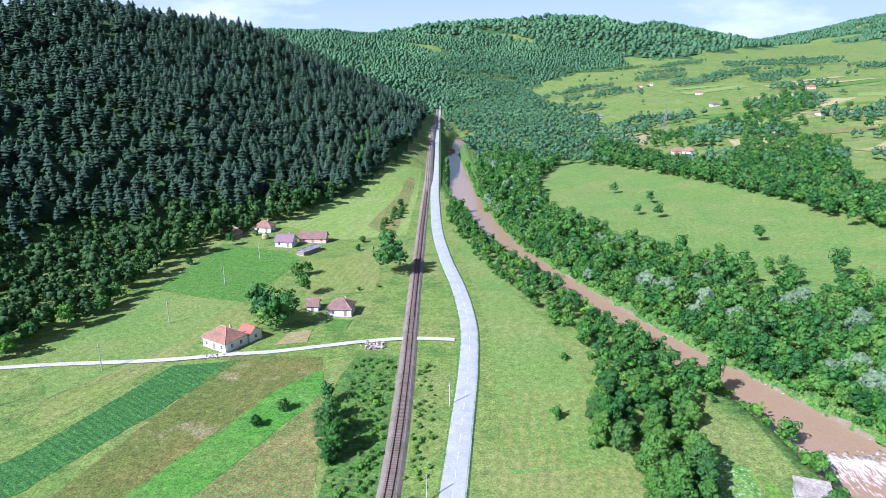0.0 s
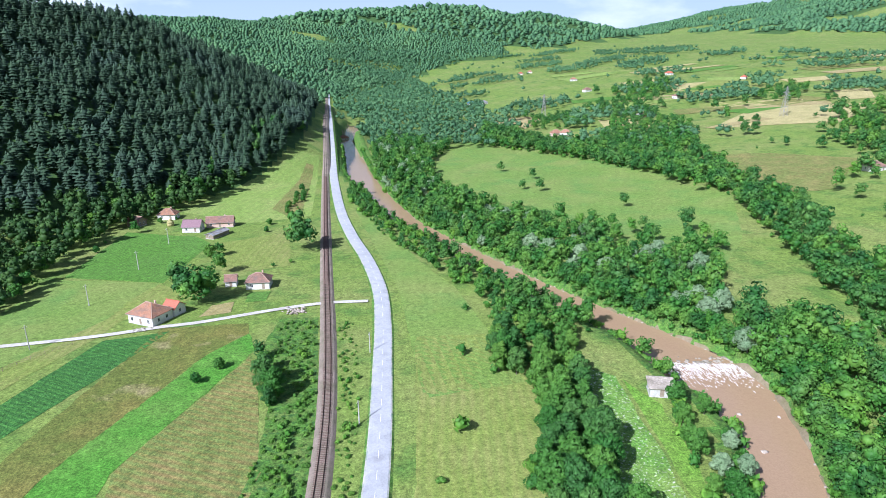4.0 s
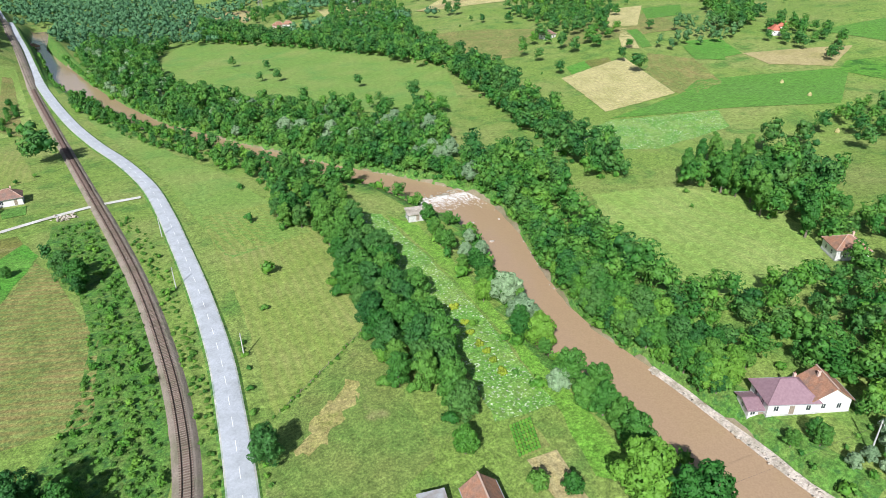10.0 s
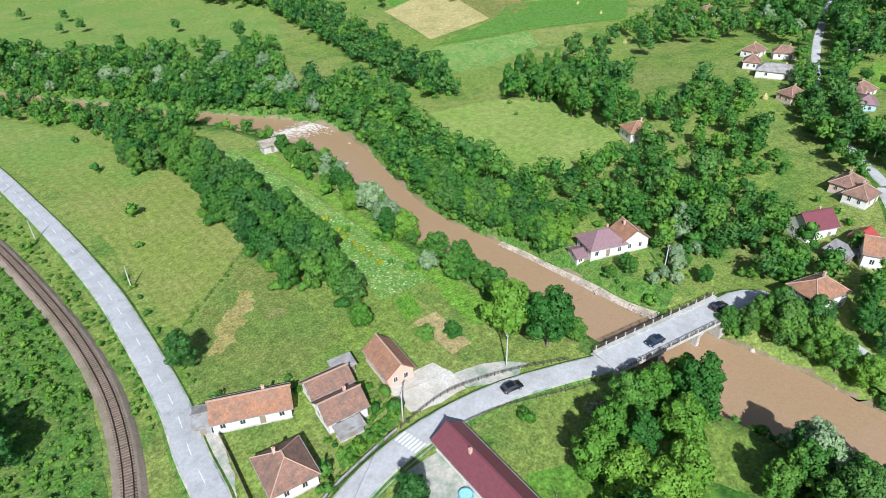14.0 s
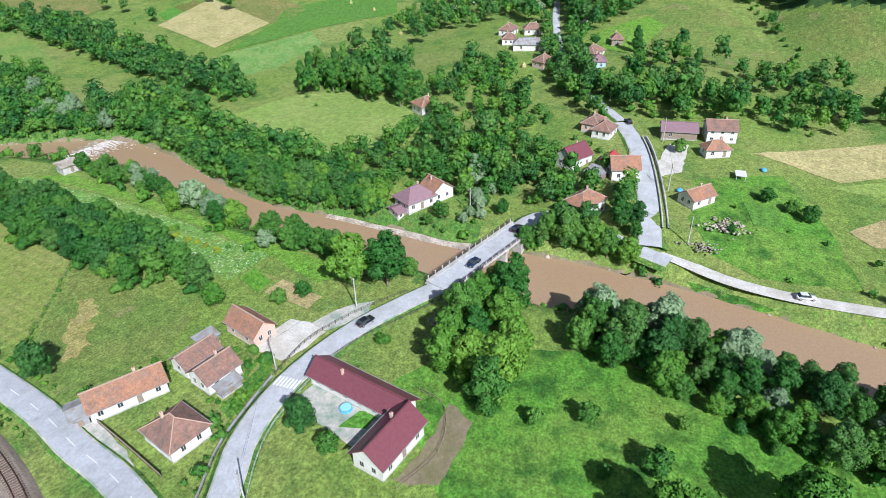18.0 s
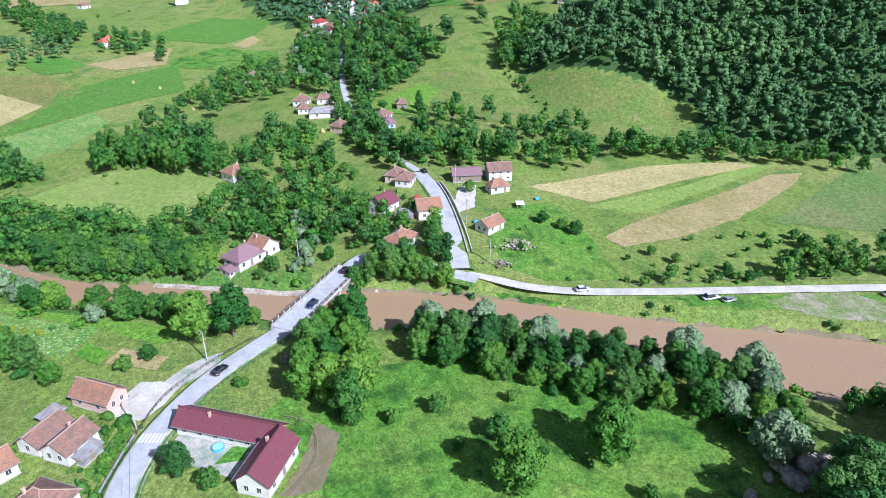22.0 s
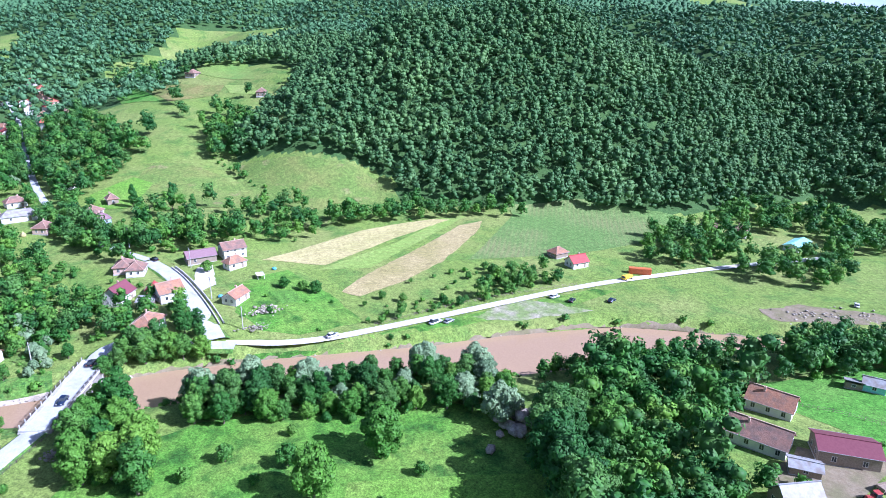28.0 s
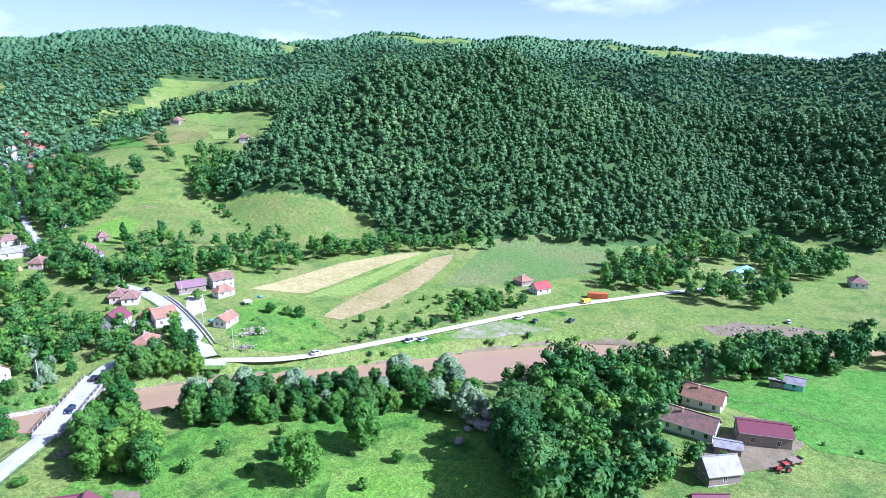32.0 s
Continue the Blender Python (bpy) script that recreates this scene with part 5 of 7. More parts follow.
rng = np.random.default_rng(5)


def plant(kind, x, y, scale=1.0, tall=1.0):
    planted.append((kind, x, y, scale * rng.uniform(0.9, 1.1), rng.uniform(0, 6.283), tall))


def grove(poly, spacing, kinds, lo=0.75, hi=1.25, keep=1.0, clear=()):
    """Trees scattered over a patch, none closer than the spacing or in the river."""
    p = np.array(poly)
    lo_x, hi_x, lo_y, hi_y = p[:, 0].min(), p[:, 0].max(), p[:, 1].min(), p[:, 1].max()
    n = int((hi_x - lo_x) * (hi_y - lo_y) / spacing ** 2 * 10) + 40
    cx, cy = rng.uniform(lo_x, hi_x, n), rng.uniform(lo_y, hi_y, n)
    ok = inside(cx, cy, poly)
    cx, cy = cx[ok], cy[ok]
    d, hw = near_line(cx, cy, RIVER)
    cx, cy = cx[d > hw + 0.9], cy[d > hw + 0.9]
    pts, cells = [], {}
    for x, y in zip(cx, cy):
        i, j = int(x // spacing), int(y // spacing)
        near = [q for a in (-1, 0, 1) for c in (-1, 0, 1) for q in cells.get((i + a, j + c), ())]
        if all((x - a) ** 2 + (y - c) ** 2 >= spacing ** 2 for a, c in near):
            cells.setdefault((i, j), []).append((x, y))
            pts.append((x, y))
    for x, y in pts:
        if rng.uniform() < keep:
            if spacing < 6 and "u" not in kinds and "v" not in kinds and "w" not in kinds:
                plant("uuv"[rng.integers(3)], x + rng.uniform(-3, 3), y + rng.uniform(-3, 3), rng.uniform(0.8, 1.4))
            plant(kinds[rng.integers(len(kinds))], x, y, rng.uniform(lo, hi))


# west bank belt, from the far bend down to the garden
grove([(4, 352), (12, 285), (30, 213), (39, 188), (46, 160), (62, 175), (40, 245), (22, 320), (14, 380), (8, 380)], 4.4, "abdeec", 0.4, 0.68)
grove([(44, 160), (33, 126), (41, 113), (58, 126), (72, 148), (76, 165), (62, 190)], 4.6, "abbde", 0.5, 0.8)
grove([(40, 113), (37, 98), (35, 82), (31, 79), (28, 56), (20, 36), (26, 14), (35, 35), (43, 56), (46, 75), (51, 96), (55, 118)], 4.5, "abde", 0.7, 1.0)
# east bank woods
grove([(30, 380), (28, 440), (34, 520), (60, 600), (100, 520), (72, 458), (60, 366), (78, 300), (100, 262), (118, 215), (150, 190), (128, 165), (112, 140), (98, 150), (82, 176), (66, 215), (52, 260), (38, 300)], 5.2, "abdeabs", 0.6, 1.05)
grove([(108, 125), (103, 104), (99, 84), (92, 66), (84, 50), (79, 36), (84, 20), (96, 20), (108, 55), (118, 82), (138, 98), (140, 128), (122, 140)], 4.6, "abbdec", 0.7, 1.1)
grove([(76, 30), (76, 8), (73, -6), (80, -8), (92, -4), (104, -12), (128, -12), (132, -4), (100, 14), (86, 22)], 4.3, "abcde", 0.5, 0.9)
# wood along the foot of the eastern slope
grove([(132, 540), (160, 480), (188, 415), (216, 330), (214, 284), (190, 215), (176, 186), (162, 142), (150, 108), (144, 88), (158, 82), (172, 110), (186, 150), (205, 200), (232, 250), (240, 330), (226, 420), (186, 520), (165, 640)], 5.6, "abddee", 0.75, 1.15)
grove([(156, 66), (170, 50), (150, 22), (148, 8), (166, 10), (186, 40), (178, 70)], 5.6, "ppab", 0.75, 1.05)
grove([(100, 265), (116, 225), (150, 195), (168, 212), (140, 232), (118, 262)], 6.5, "abcd", 0.6, 0.9, 0.6)
# houses on the far bank
grove([(92, -14), (120, -16), (134, -30), (122, -46), (104, -52), (92, -44), (88, -32)], 4.4, "abcdf", 0.55, 1.0)
grove([(84, -50), (100, -50), (104, -62), (92, -66), (86, -60)], 5.5, "abc", 0.5, 0.8)
grove([(70, -56), (75, -58), (72, -70), (66, -82), (64, -76), (66, -62)], 4.6, "abcd", 0.6, 0.95)
grove([(134, -14), (152, -16), (160, -34), (146, -46), (136, -38)], 4.8, "abcda", 0.5, 0.95, 0.95)
grove([(152, -78), (190, -66), (230, -70), (236, -92), (190, -96), (158, -92)], 6.8, "abdpc", 0.6, 1.0, 0.8)
grove([(160, -104), (185, -100), (200, -112), (182, -130), (166, -128)], 7, "abd", 0.5, 0.9, 0.8)
grove([(160, -140), (172, -138), (176, -200), (166, -208)], 6, "ab", 0.6, 0.95, 0.8)
# near bank below the bridge
grove([(30, -70), (39, -72), (37, -92), (31, -118), (22, -138), (10, -150), (-4, -143), (9, -127), (12, -112), (17, -97), (22, -86), (25, -76)], 4.0, "abcdesab", 0.5, 0.85)
grove([(8, -54), (14, -47), (24, -44), (33, -44), (42, -49), (40, -57), (28, -58), (14, -62), (6, -61)], 5.3, "cacb", 0.9, 1.25)
for _p, _q in (((-54, -126), 1.35), ((-46, -129), 1.45), ((-38, -132), 1.4), ((-30, -135), 1.35), ((-23, -139), 1.3), ((-57, -134), 1.4), ((-16, -146), 1.2)):
    plant("d", *_p, _q)
for _p in ((47, 44), (44, 32), (43, 28.5), (49, 51), (44.5, 35), (45.5, 40), (42, 24)):
    plant("y", *_p, 1.0)
for _p in ((38, -87), (33, -101), (25, -132), (19, -146), (-5, -139), (7, -135), (38, -74)):
    plant("s", *_p, 1.12)
for _p in ((-4, -107), (-11, -89)):
    plant("c", *_p, 1.3)
for _p, _q in (((2, -87), 1.15), ((10, -75), 0.95), ((-1, -79), 0.6), ((7, -66), 0.7), ((-14, -112), 0.8), ((13, -91), 0.6), ((-20, -100), 0.7), ((-3, -95), 0.5), ((2.5, -41), 1.0), ((-22, -84), 0.8)):
    plant("f", *_p, _q)
# dark wood round the rocks
grove([(-14, -152), (0, -168), (-4, -204), (-28, -206), (-34, -182), (-42, -168), (-52, -162), (-62, -142), (-54, -128), (-38, -134), (-24, -140)], 4.8, "daedcae", 0.85, 1.35)
grove([(-16, -218), (-26, -214), (-40, -244), (-60, -290), (-45, -330), (-30, -285), (-14, -252)], 6.0, "dead", 0.7, 1.05)
grove([(71, -263), (61, -268), (57, -294), (87, -325), (95, -291)], 5.6, "abcd", 0.75, 1.15, 0.95)
grove([(58, -291), (34, -285), (11, -302), (18, -330), (36, -351), (43, -317), (72, -321)], 6.0, "abcda", 0.75, 1.15, 0.95)
grove([(38, -349), (31, -362), (21, -379), (45, -425), (69, -405)], 6.5, "abcd", 0.8, 1.2, 0.95)
grove([(82, -324), (72, -358), (49, -373), (82, -420), (118, -372)], 6.5, "abdc", 0.8, 1.2, 0.95)
grove([(-19, -227), (-28, -222), (-35, -238), (-47, -255), (-38, -276), (-16, -280), (-5, -262)], 5.0, "dedea", 0.7, 1.05)
grove([(8, -160), (20, -166), (10, -200), (-8, -228), (-18, -226), (-4, -204), (0, -172)], 4.6, "abcde", 0.4, 0.7)
grove([(68, -138), (63, -144), (63, -168), (70, -172), (73, -156)], 3.4, "uvaf", 0.45, 0.8, 0.9)
grove([(67, -177), (64, -182), (69, -212), (82, -220), (80, -194)], 3.8, "uvaf", 0.45, 0.85, 0.9)
grove([(160, -152), (158, -170), (176, -172), (178, -150)], 6.5, "abcd", 0.7, 1.1, 0.8)
grove([(148, -116), (151, -140), (171, -144), (170, -122), (158, -110)], 5.0, "abcu", 0.55, 0.95, 0.85)
grove([(160, -176), (157, -204), (150, -224), (142, -250), (152, -256), (172, -205), (176, -180)], 5.0, "abcdu", 0.55, 0.95, 0.9)
# woods round the lane to the upper village
grove([(249, -44), (276, -32), (312, -27), (368, -30), (402, -23), (425, -41), (377, -56), (330, -72), (299, -83), (272, -66), (257, -54)], 6.0, "eedab", 0.85, 1.3, 0.95)
grove([(268, -18), (305, -14), (416, 2), (470, 28), (372, 22), (320, 6), (285, 0)], 6.2, "adbes", 0.8, 1.2, 0.95)
grove([(273, 67), (317, 61), (365, 51), (351, 16), (300, 0), (285, 4), (270, 14), (262, 38)], 6.6, "abadc", 0.6, 1.05, 0.85)
grove([(397, 211), (472, 231), (436, 196), (395, 188)], 7.0, "ade", 0.8, 1.2, 0.95)
# clumps round the clipped meadow and on the slope above
grove([(172, 67), (195, 78), (198, 61), (170, 49)], 5.4, "ppab", 0.7, 1.0)
grove([(170, 49), (216, 65), (200, 29), (160, 18)], 6.0, "abda", 0.8, 1.2, 0.95)
grove([(165, -1), (193, -2), (196, -17), (164, -33), (161, -18)], 5.2, "abdca", 0.6, 1.05, 0.95)
# hedges and clumps between the fields of the eastern slope
grove([(425, 450), (496, 480), (454, 400), (390, 315), (346, 251), (297, 233), (281, 253), (263, 263), (338, 314), (378, 375)], 9.0, "abdec", 0.8, 1.25, 0.72)
grove([(200, 432), (258, 532), (299, 494), (263, 379), (228, 290), (205, 290)], 7.5, "adbe", 0.8, 1.2, 0.9)
grove([(367, 815), (473, 824), (424, 707), (382, 790)], 11, "adb", 0.9, 1.3, 0.9)
grove([(308, 668), (348, 642), (329, 568), (289, 598)], 10, "adbe", 0.9, 1.3, 0.8)
grove([(542, 327), (600, 350), (460, 230), (400, 190), (385, 201)], 9, "adbe", 0.9, 1.3, 0.85)
for _p, _q in (((428, 575), 0.9), ((390, 568), 1.1), ((457, 704), 1.1), ((356, 477), 0.8), ((329, 434), 0.9), ((503, 548), 0.8), ((276, 177), 1.25), ((368, 285), 0.9), ((442, 461), 1.3), ((370, 641), 1.0), ((249, 213), 0.8)):
    plant("d", *_p, _q)
# spur and hill edge
grove([(316, -120), (353, -132), (326, -148), (270, -143), (266, -131), (270, -119)], 6.2, "abdc", 0.8, 1.2, 0.9)
grove([(511, -76), (537, -84), (504, -115), (460, -108), (498, -84)], 7.5, "ade", 0.8, 1.2, 0.8)
for _p, _q in (((394, -109), 0.9), ((360, -110), 0.8), ((325, -86), 1.25), ((450, -128), 0.9), ((458, -124), 0.8), ((372, -160), 0.9)):
    plant("d", *_p, _q)
grove([(248, -36), (208, -48), (236, -52), (259, -38)], 6.0, "adb", 0.6, 0.95)
grove([(164, -62), (150, -80), (173, -90), (188, -68)], 5.2, "abdc", 0.65, 1.05, 0.9)
grove([(150, -87), (147, -105), (169, -113), (174, -89)], 5.2, "abdc", 0.7, 1.1, 0.9)
grove([(184, -121), (156, -139), (193, -150), (211, -130)], 6.0, "adbc", 0.6, 1.0, 0.8)
grove([(283, -112), (258, -119), (229, -132), (226, -137), (256, -125), (280, -118)], 4.5, "auv", 0.5, 0.9)
grove([(322, -117), (289, -118), (269, -139), (319, -148)], 7.0, "adc", 0.7, 1.1, 0.85)
grove([(99, -24), (90, -36), (90, -48), (108, -48), (120, -28)], 5.2, "abcd", 0.5, 0.9, 0.9)
grove([(60, -170), (80, -190), (66, -214), (58, -200)], 5.0, "abcf", 0.45, 0.8, 0.8)
grove([(58, -130), (62, -130), (66, -165), (61, -165)], 4.0, "vu", 0.7, 1.2)
# foot of the pine hill
grove([(-150, 150), (-128, 168), (-117, 192), (-121, 246), (-110, 300), (-90, 336), (-66, 394), (-34, 474), (-16, 520), (-26, 530), (-48, 480), (-78, 410), (-102, 350), (-124, 310), (-134, 250), (-132, 192), (-160, 165)], 7.5, "acadc", 0.6, 1.0)
# hamlet and field trees on the west side
for _k, _x, _y, _s in (("d", -21, 244, 1.5), ("a", -22, 251, 1.3), ("a", -57, 189, 1.25), ("d", -61, 194, 1.35), ("a", -53, 192, 1.25), ("a", -53, 222, 0.75), ("f", -60, 244, 1.2), ("a", -56, 246, 0.6), ("d", -31, 144, 0.55), ("a", -29, 136, 0.65), ("d", -28.5, 127, 0.85), ("a", -26, 121, 0.8), ("d", -27, 118, 0.5)):
    plant(_k, _x, _y, _s)
# trees along the near bank and gardens
for _k, _x, _y, _s in (("f", -47, 133, 0.7), ("f", -42, 140, 0.7), ("d", -9, 29, 0.72), ("a", -40, 38, 0.75), ("d", -46, 40, 0.9), ("a", -49, 46, 0.6), ("d", -41, 31, 0.7), ("d", -52, 34, 1.0), ("c", 21, 10, 0.7), ("d", -6.5, -27.5, 0.72), ("f", -9, -34, 0.9), ("f", 26, -4, 0.8), ("f", 30, -8, 0.9)):
    plant(_k, _x, _y, _s)
# pasture and village trees
for _k, _x, _y, _s in (("c", 37.5, -16.5, 1.35), ("a", 39.5, -25, 1.3), ("a", 34, -74, 0.85), ("d", 30, -80, 0.95), ("b", 36, -80, 0.8), ("a", 29, -71, 0.8), ("e", 27, -86, 0.95), ("d", 33, -88, 0.9), ("s", 43.8, -20, 0.75), ("a", 44, -29, 0.5), ("a", 46, -8, 0.75), ("a", 49, 2, 0.7), ("a", 51, 13, 0.75), ("a", 48, -3, 0.7), ("s", 61, 45, 0.95), ("s", 60, 37, 1.0), ("c", 58, 29, 0.95), ("a", 64, 58, 0.65), ("a", 66, 64, 0.6), ("a", 70, 90, 0.5), ("a", 79, 112, 0.45), ("a", 80, 126, 0.65), ("a", 84, 121, 0.45)):
    plant(_k, _x, _y, _s)
# silver willows along the river
for _k, _x, _y, _s in (("n", 96, -31, 1.0), ("d", 128, 372, 0.8), ("d", 112, 344, 0.6), ("d", 121, 336, 0.7), ("d", 151, 284, 0.7), ("d", 140, 241, 0.65), ("d", 156, 231, 0.95), ("d", 115, 405, 0.7), ("f", 126, -89, 1.0), ("f", 100, -112, 0.9), ("f", 97, -118, 0.9), ("f", 94, -122, 1.0), ("s", 86, -34, 0.55), ("s", 82, -36, 0.55), ("a", 88, -30, 0.6), ("a", 75, -26, 0.5), ("a", 71, -24, 0.4)):
    plant(_k, _x, _y, _s)
# silver willows along the river
for _k, _x, _y, _s in (("s", 112, 152, 0.95), ("s", 118, 146, 1.0), ("s", 70, 250, 0.9), ("s", 60, 268, 0.9), ("s", 82, 214, 0.9), ("s", 46, 296, 0.8), ("s", 108, 118, 0.9), ("s", 114, 113, 0.9)):
    plant(_k, _x, _y, _s)
for _k, _x, _y, _s in (("u", 27, 135, 1.3), ("v", 18, 97, 1.2), ("u", 10.5, 80, 0.7), ("u", 35, 166, 1.0), ("u", 37, 70, 0.6), ("v", 20, -32, 0.9), ("u", 150, 52, 0.7), ("u", 44, 22, 0.6), ("v", 50, 33, 0.8), ("v", 48, 42, 0.8), ("u", -33, 228, 0.8), ("u", -26, 232, 0.8), ("u", -15, 18, 1.0), ("u", -11, 16, 0.9), ("u", -7, 1, 1.0), ("u", -20, -16, 1.1), ("u", -10, -12, 1.1), ("u", -12, -15, 1.0), ("u", 5, -9, 0.8), ("u", 9, -8, 0.9), ("u", 8, -12, 1.0)):
    plant(_k, _x, _y, _s)
for _t in np.linspace(0, 1, 26):
    plant("uv"[rng.integers(2)], -3 + 30 * _t + rng.uniform(-0.5, 0.5), 40.5 + 16.5 * _t + rng.uniform(-0.5, 0.5), rng.uniform(0.14, 0.32))
# hedges of scrub along the road and the railway
for _y in np.arange(20, 165, 2.6):
    _x = float(np.interp(_y, rail_line[:, 1], rail_line[:, 0]))
    if rng.uniform() < 0.75:
        plant("wuw"[rng.integers(3)], _x + 5.0 + rng.uniform(-0.8, 0.8), _y, rng.uniform(0.35, 0.6))
    if rng.uniform() < 0.8:
        plant("wvw"[rng.integers(3)], _x - 6.5 + rng.uniform(-2.5, 0.8), _y, rng.uniform(0.4, 0.8))
for _y in np.arange(14, 70, 2.5):
    _x = float(np.interp(_y, road_line[:, 1], road_line[:, 0]))
    if rng.uniform() < 0.75:
        plant("uv"[rng.integers(2)], _x + 5.0 + rng.uniform(-0.5, 0.6), _y, rng.uniform(0.35, 0.6))
_bank = smooth_line(RIVER, 1.6)
_bank = _bank[(_bank[:, 1] < 540) & (_bank[:, 1] > -250)]
_, _bl = sides(_bank)
for _n, (_x, _y, _hw) in enumerate(_bank):
    for _s in (1, -1):
        _px, _py = _x + _bl[_n, 0] * _s * (_hw + rng.uniform(-0.2, 1.8)), _y + _bl[_n, 1] * _s * (_hw + rng.uniform(-0.2, 1.8))
        open_bank = (_px > _x and _y < 10 and _y > -40) or (_px > _x and _y < -84) or (-60 < _y < -30)
        if rng.uniform() < (0.08 if open_bank else 0.75):
            plant("uuuuv"[rng.integers(5)], _px, _py, rng.uniform(0.55, 1.25))
for _n, (_x, _y, _hw) in enumerate(_bank):
    if -6 < _y < 330:
        for _o in (_hw + rng.uniform(0.6, 2.4), _hw + rng.uniform(2.5, 7.0)):
            _sd = 1 if _bl[_n, 0] > 0 else -1
            if rng.uniform() < 0.8:
                plant("abcdeau"[rng.integers(7)], _x + _bl[_n, 0] * _sd * _o, _y + _bl[_n, 1] * _sd * _o, rng.uniform(0.42, 0.78))
grove([(74, 98), (69, 96), (61, 62), (53, 36), (47, 12), (43, -8), (50, -10), (57, 12), (59, 30), (66, 48), (76, 72), (80, 92)], 5.0, "aaacbs", 0.4, 0.75, 0.8)
grove([(-27, 168), (-27, 116), (-28, 96), (-33, 72), (-41, 54), (-54, 30), (-46, 4), (-40, 4), (-31, 24), (-25, 38), (-21, 55), (-18.5, 70), (-17, 90), (-16, 115), (-15.5, 168)], 1.9, "wwwwwwv", 0.3, 0.72, 0.85)
grove([(-8.5, 165), (-10, 120), (-12, 80), (-16, 50), (-22, 25), (-19, 24), (-12, 52), (-8, 80), (-4, 120), (-3, 165)], 1.9, "wwwv", 0.25, 0.5, 0.8)
grove([(-14, 2), (-5, -14), (4, -13), (10, -7), (6, 8), (-8, 14)], 4.0, "uvf", 0.3, 0.8, 0.6)
grove([(60, -90), (80, -88), (98, -100), (90, -125), (64, -128)], 6.0, "uvf", 0.4, 0.8, 0.5)
grove([(64, -130), (78, -134), (96, -172), (90, -215), (66, -214)], 5.0, "uvuf", 0.5, 1.0, 0.5)
grove([(104, -50), (128, -44), (134, -56), (118, -70), (104, -60)], 4.5, "uvfa", 0.4, 0.8, 0.7)
grove([(-70, -200), (-40, -206), (-56, -232), (-76, -222)], 6.0, "uvf", 0.4, 0.7, 0.3)
grove([(-66, -160), (-52, -158), (-50, -178), (-60, -178)], 5.0, "af", 0.5, 0.8, 0.6)
grove([(73, 0), (92, -3), (101, -12), (94, -15), (86, -11), (74, -10)], 3.4, "uvab", 0.4, 0.75, 0.85)
grove([(68.5, -20), (73, -24), (83, -30), (92, -34), (91, -42), (80, -44), (69, -36)], 3.0, "uvuas", 0.35, 0.65, 0.85)
grove([(104, -14), (130, -16), (150, -10), (146, -2), (128, -4)], 5, "abcu", 0.5, 0.9, 0.8)
grove([(158, 10), (176, 2), (184, -14), (174, -20), (162, -6)], 4.8, "abdu", 0.5, 0.9, 0.9)
grove([(-122, 250), (-100, 300), (-88, 320), (-80, 305), (-98, 285), (-112, 246)], 8, "afu", 0.4, 0.7, 0.5)
grove([(-30, 300), (-24, 330), (-20, 380), (-24, 380), (-32, 330)], 4.5, "uf", 0.5, 0.9, 0.7)
grove([(-44, 282), (-36, 276), (-34, 290), (-42, 300)], 6, "fu", 0.5, 0.9, 0.8)
_vd, _vl = sides(village_line)
for _n in range(0, len(village_line)):
    _x, _y = village_line[_n, 0], village_line[_n, 1]
    for _s in (1, -1):
        if 148 < _x < 460 and rng.uniform() < (0.92 if _x < 250 or _x > 300 else 0.6):
            plant("adbfu"[rng.integers(5)], _x + _vl[_n, 0] * _s * rng.uniform(4.8, 8), _y + _vl[_n, 1] * _s * rng.uniform(4.8, 8), rng.uniform(0.5, 0.9))
# garden hedge along the side road
for _n in range(len(side_line)):
    _x, _y = side_line[_n, 0], side_line[_n, 1]
    if -27 < _x < 12:
        for _o in (4.2, 5.6, 7.4):
            if rng.uniform() < 0.8:
                plant("uvu"[rng.integers(3)], _x + rng.uniform(-1.5, 1.5), _y + _o + rng.uniform(-0.4, 0.4), rng.uniform(0.3, 0.6))
grove([(84, -52), (93, -56), (97, -68), (92, -80), (87, -78), (90, -66)], 4.6, "abdc", 0.6, 0.95, 0.9)
grove([(94, -84), (100, -80), (112, -62), (104, -60), (96, -72)], 5.0, "afub", 0.4, 0.75, 0.8)
# garden rows between the houses and the side road
for _r2 in range(5):
    for _t in np.arange(0, 1, 0.055):
        plant("vu"[_r2 % 2], -5 + 13 * _t + rng.uniform(-0.3, 0.3), -13.2 + _r2 * 1.5 + rng.uniform(-0.2, 0.2) + 0.6 * _t, rng.uniform(0.2, 0.36))
# scattered trees on the eastern slopes and terraces
for _ in range(60):
    plant("adu"[rng.integers(3)], rng.uniform(235, 560), rng.uniform(190, 700), rng.uniform(0.45, 0.85))
for _p in ([(335, 285), (405, 300), (430, 400), (365, 410)], [(250, 500), (300, 440), (340, 560), (285, 590)], [(205, 600), (250, 560), (280, 650), (225, 690)], [(300, 640), (400, 690), (390, 740), (300, 700)], [(360, 110), (420, 130), (430, 180), (380, 165)], [(430, 330), (520, 420), (500, 470), (420, 380)], [(470, 560), (560, 640), (540, 690), (460, 600)]):
    grove(_p, 8.0, "abde", 0.6, 1.0, 0.85)
for _p in ((324, -88), (383, -111), (351, -112), (193, -137), (218, -78), (207, -103), (387, 545), (335, 429), (372, 479), (337, 360), (369, 632), (477, 583), (262, 50), (245, 40), (236, 60), (255, 62)):
    plant("d", *_p, rng.uniform(0.7, 1.1))


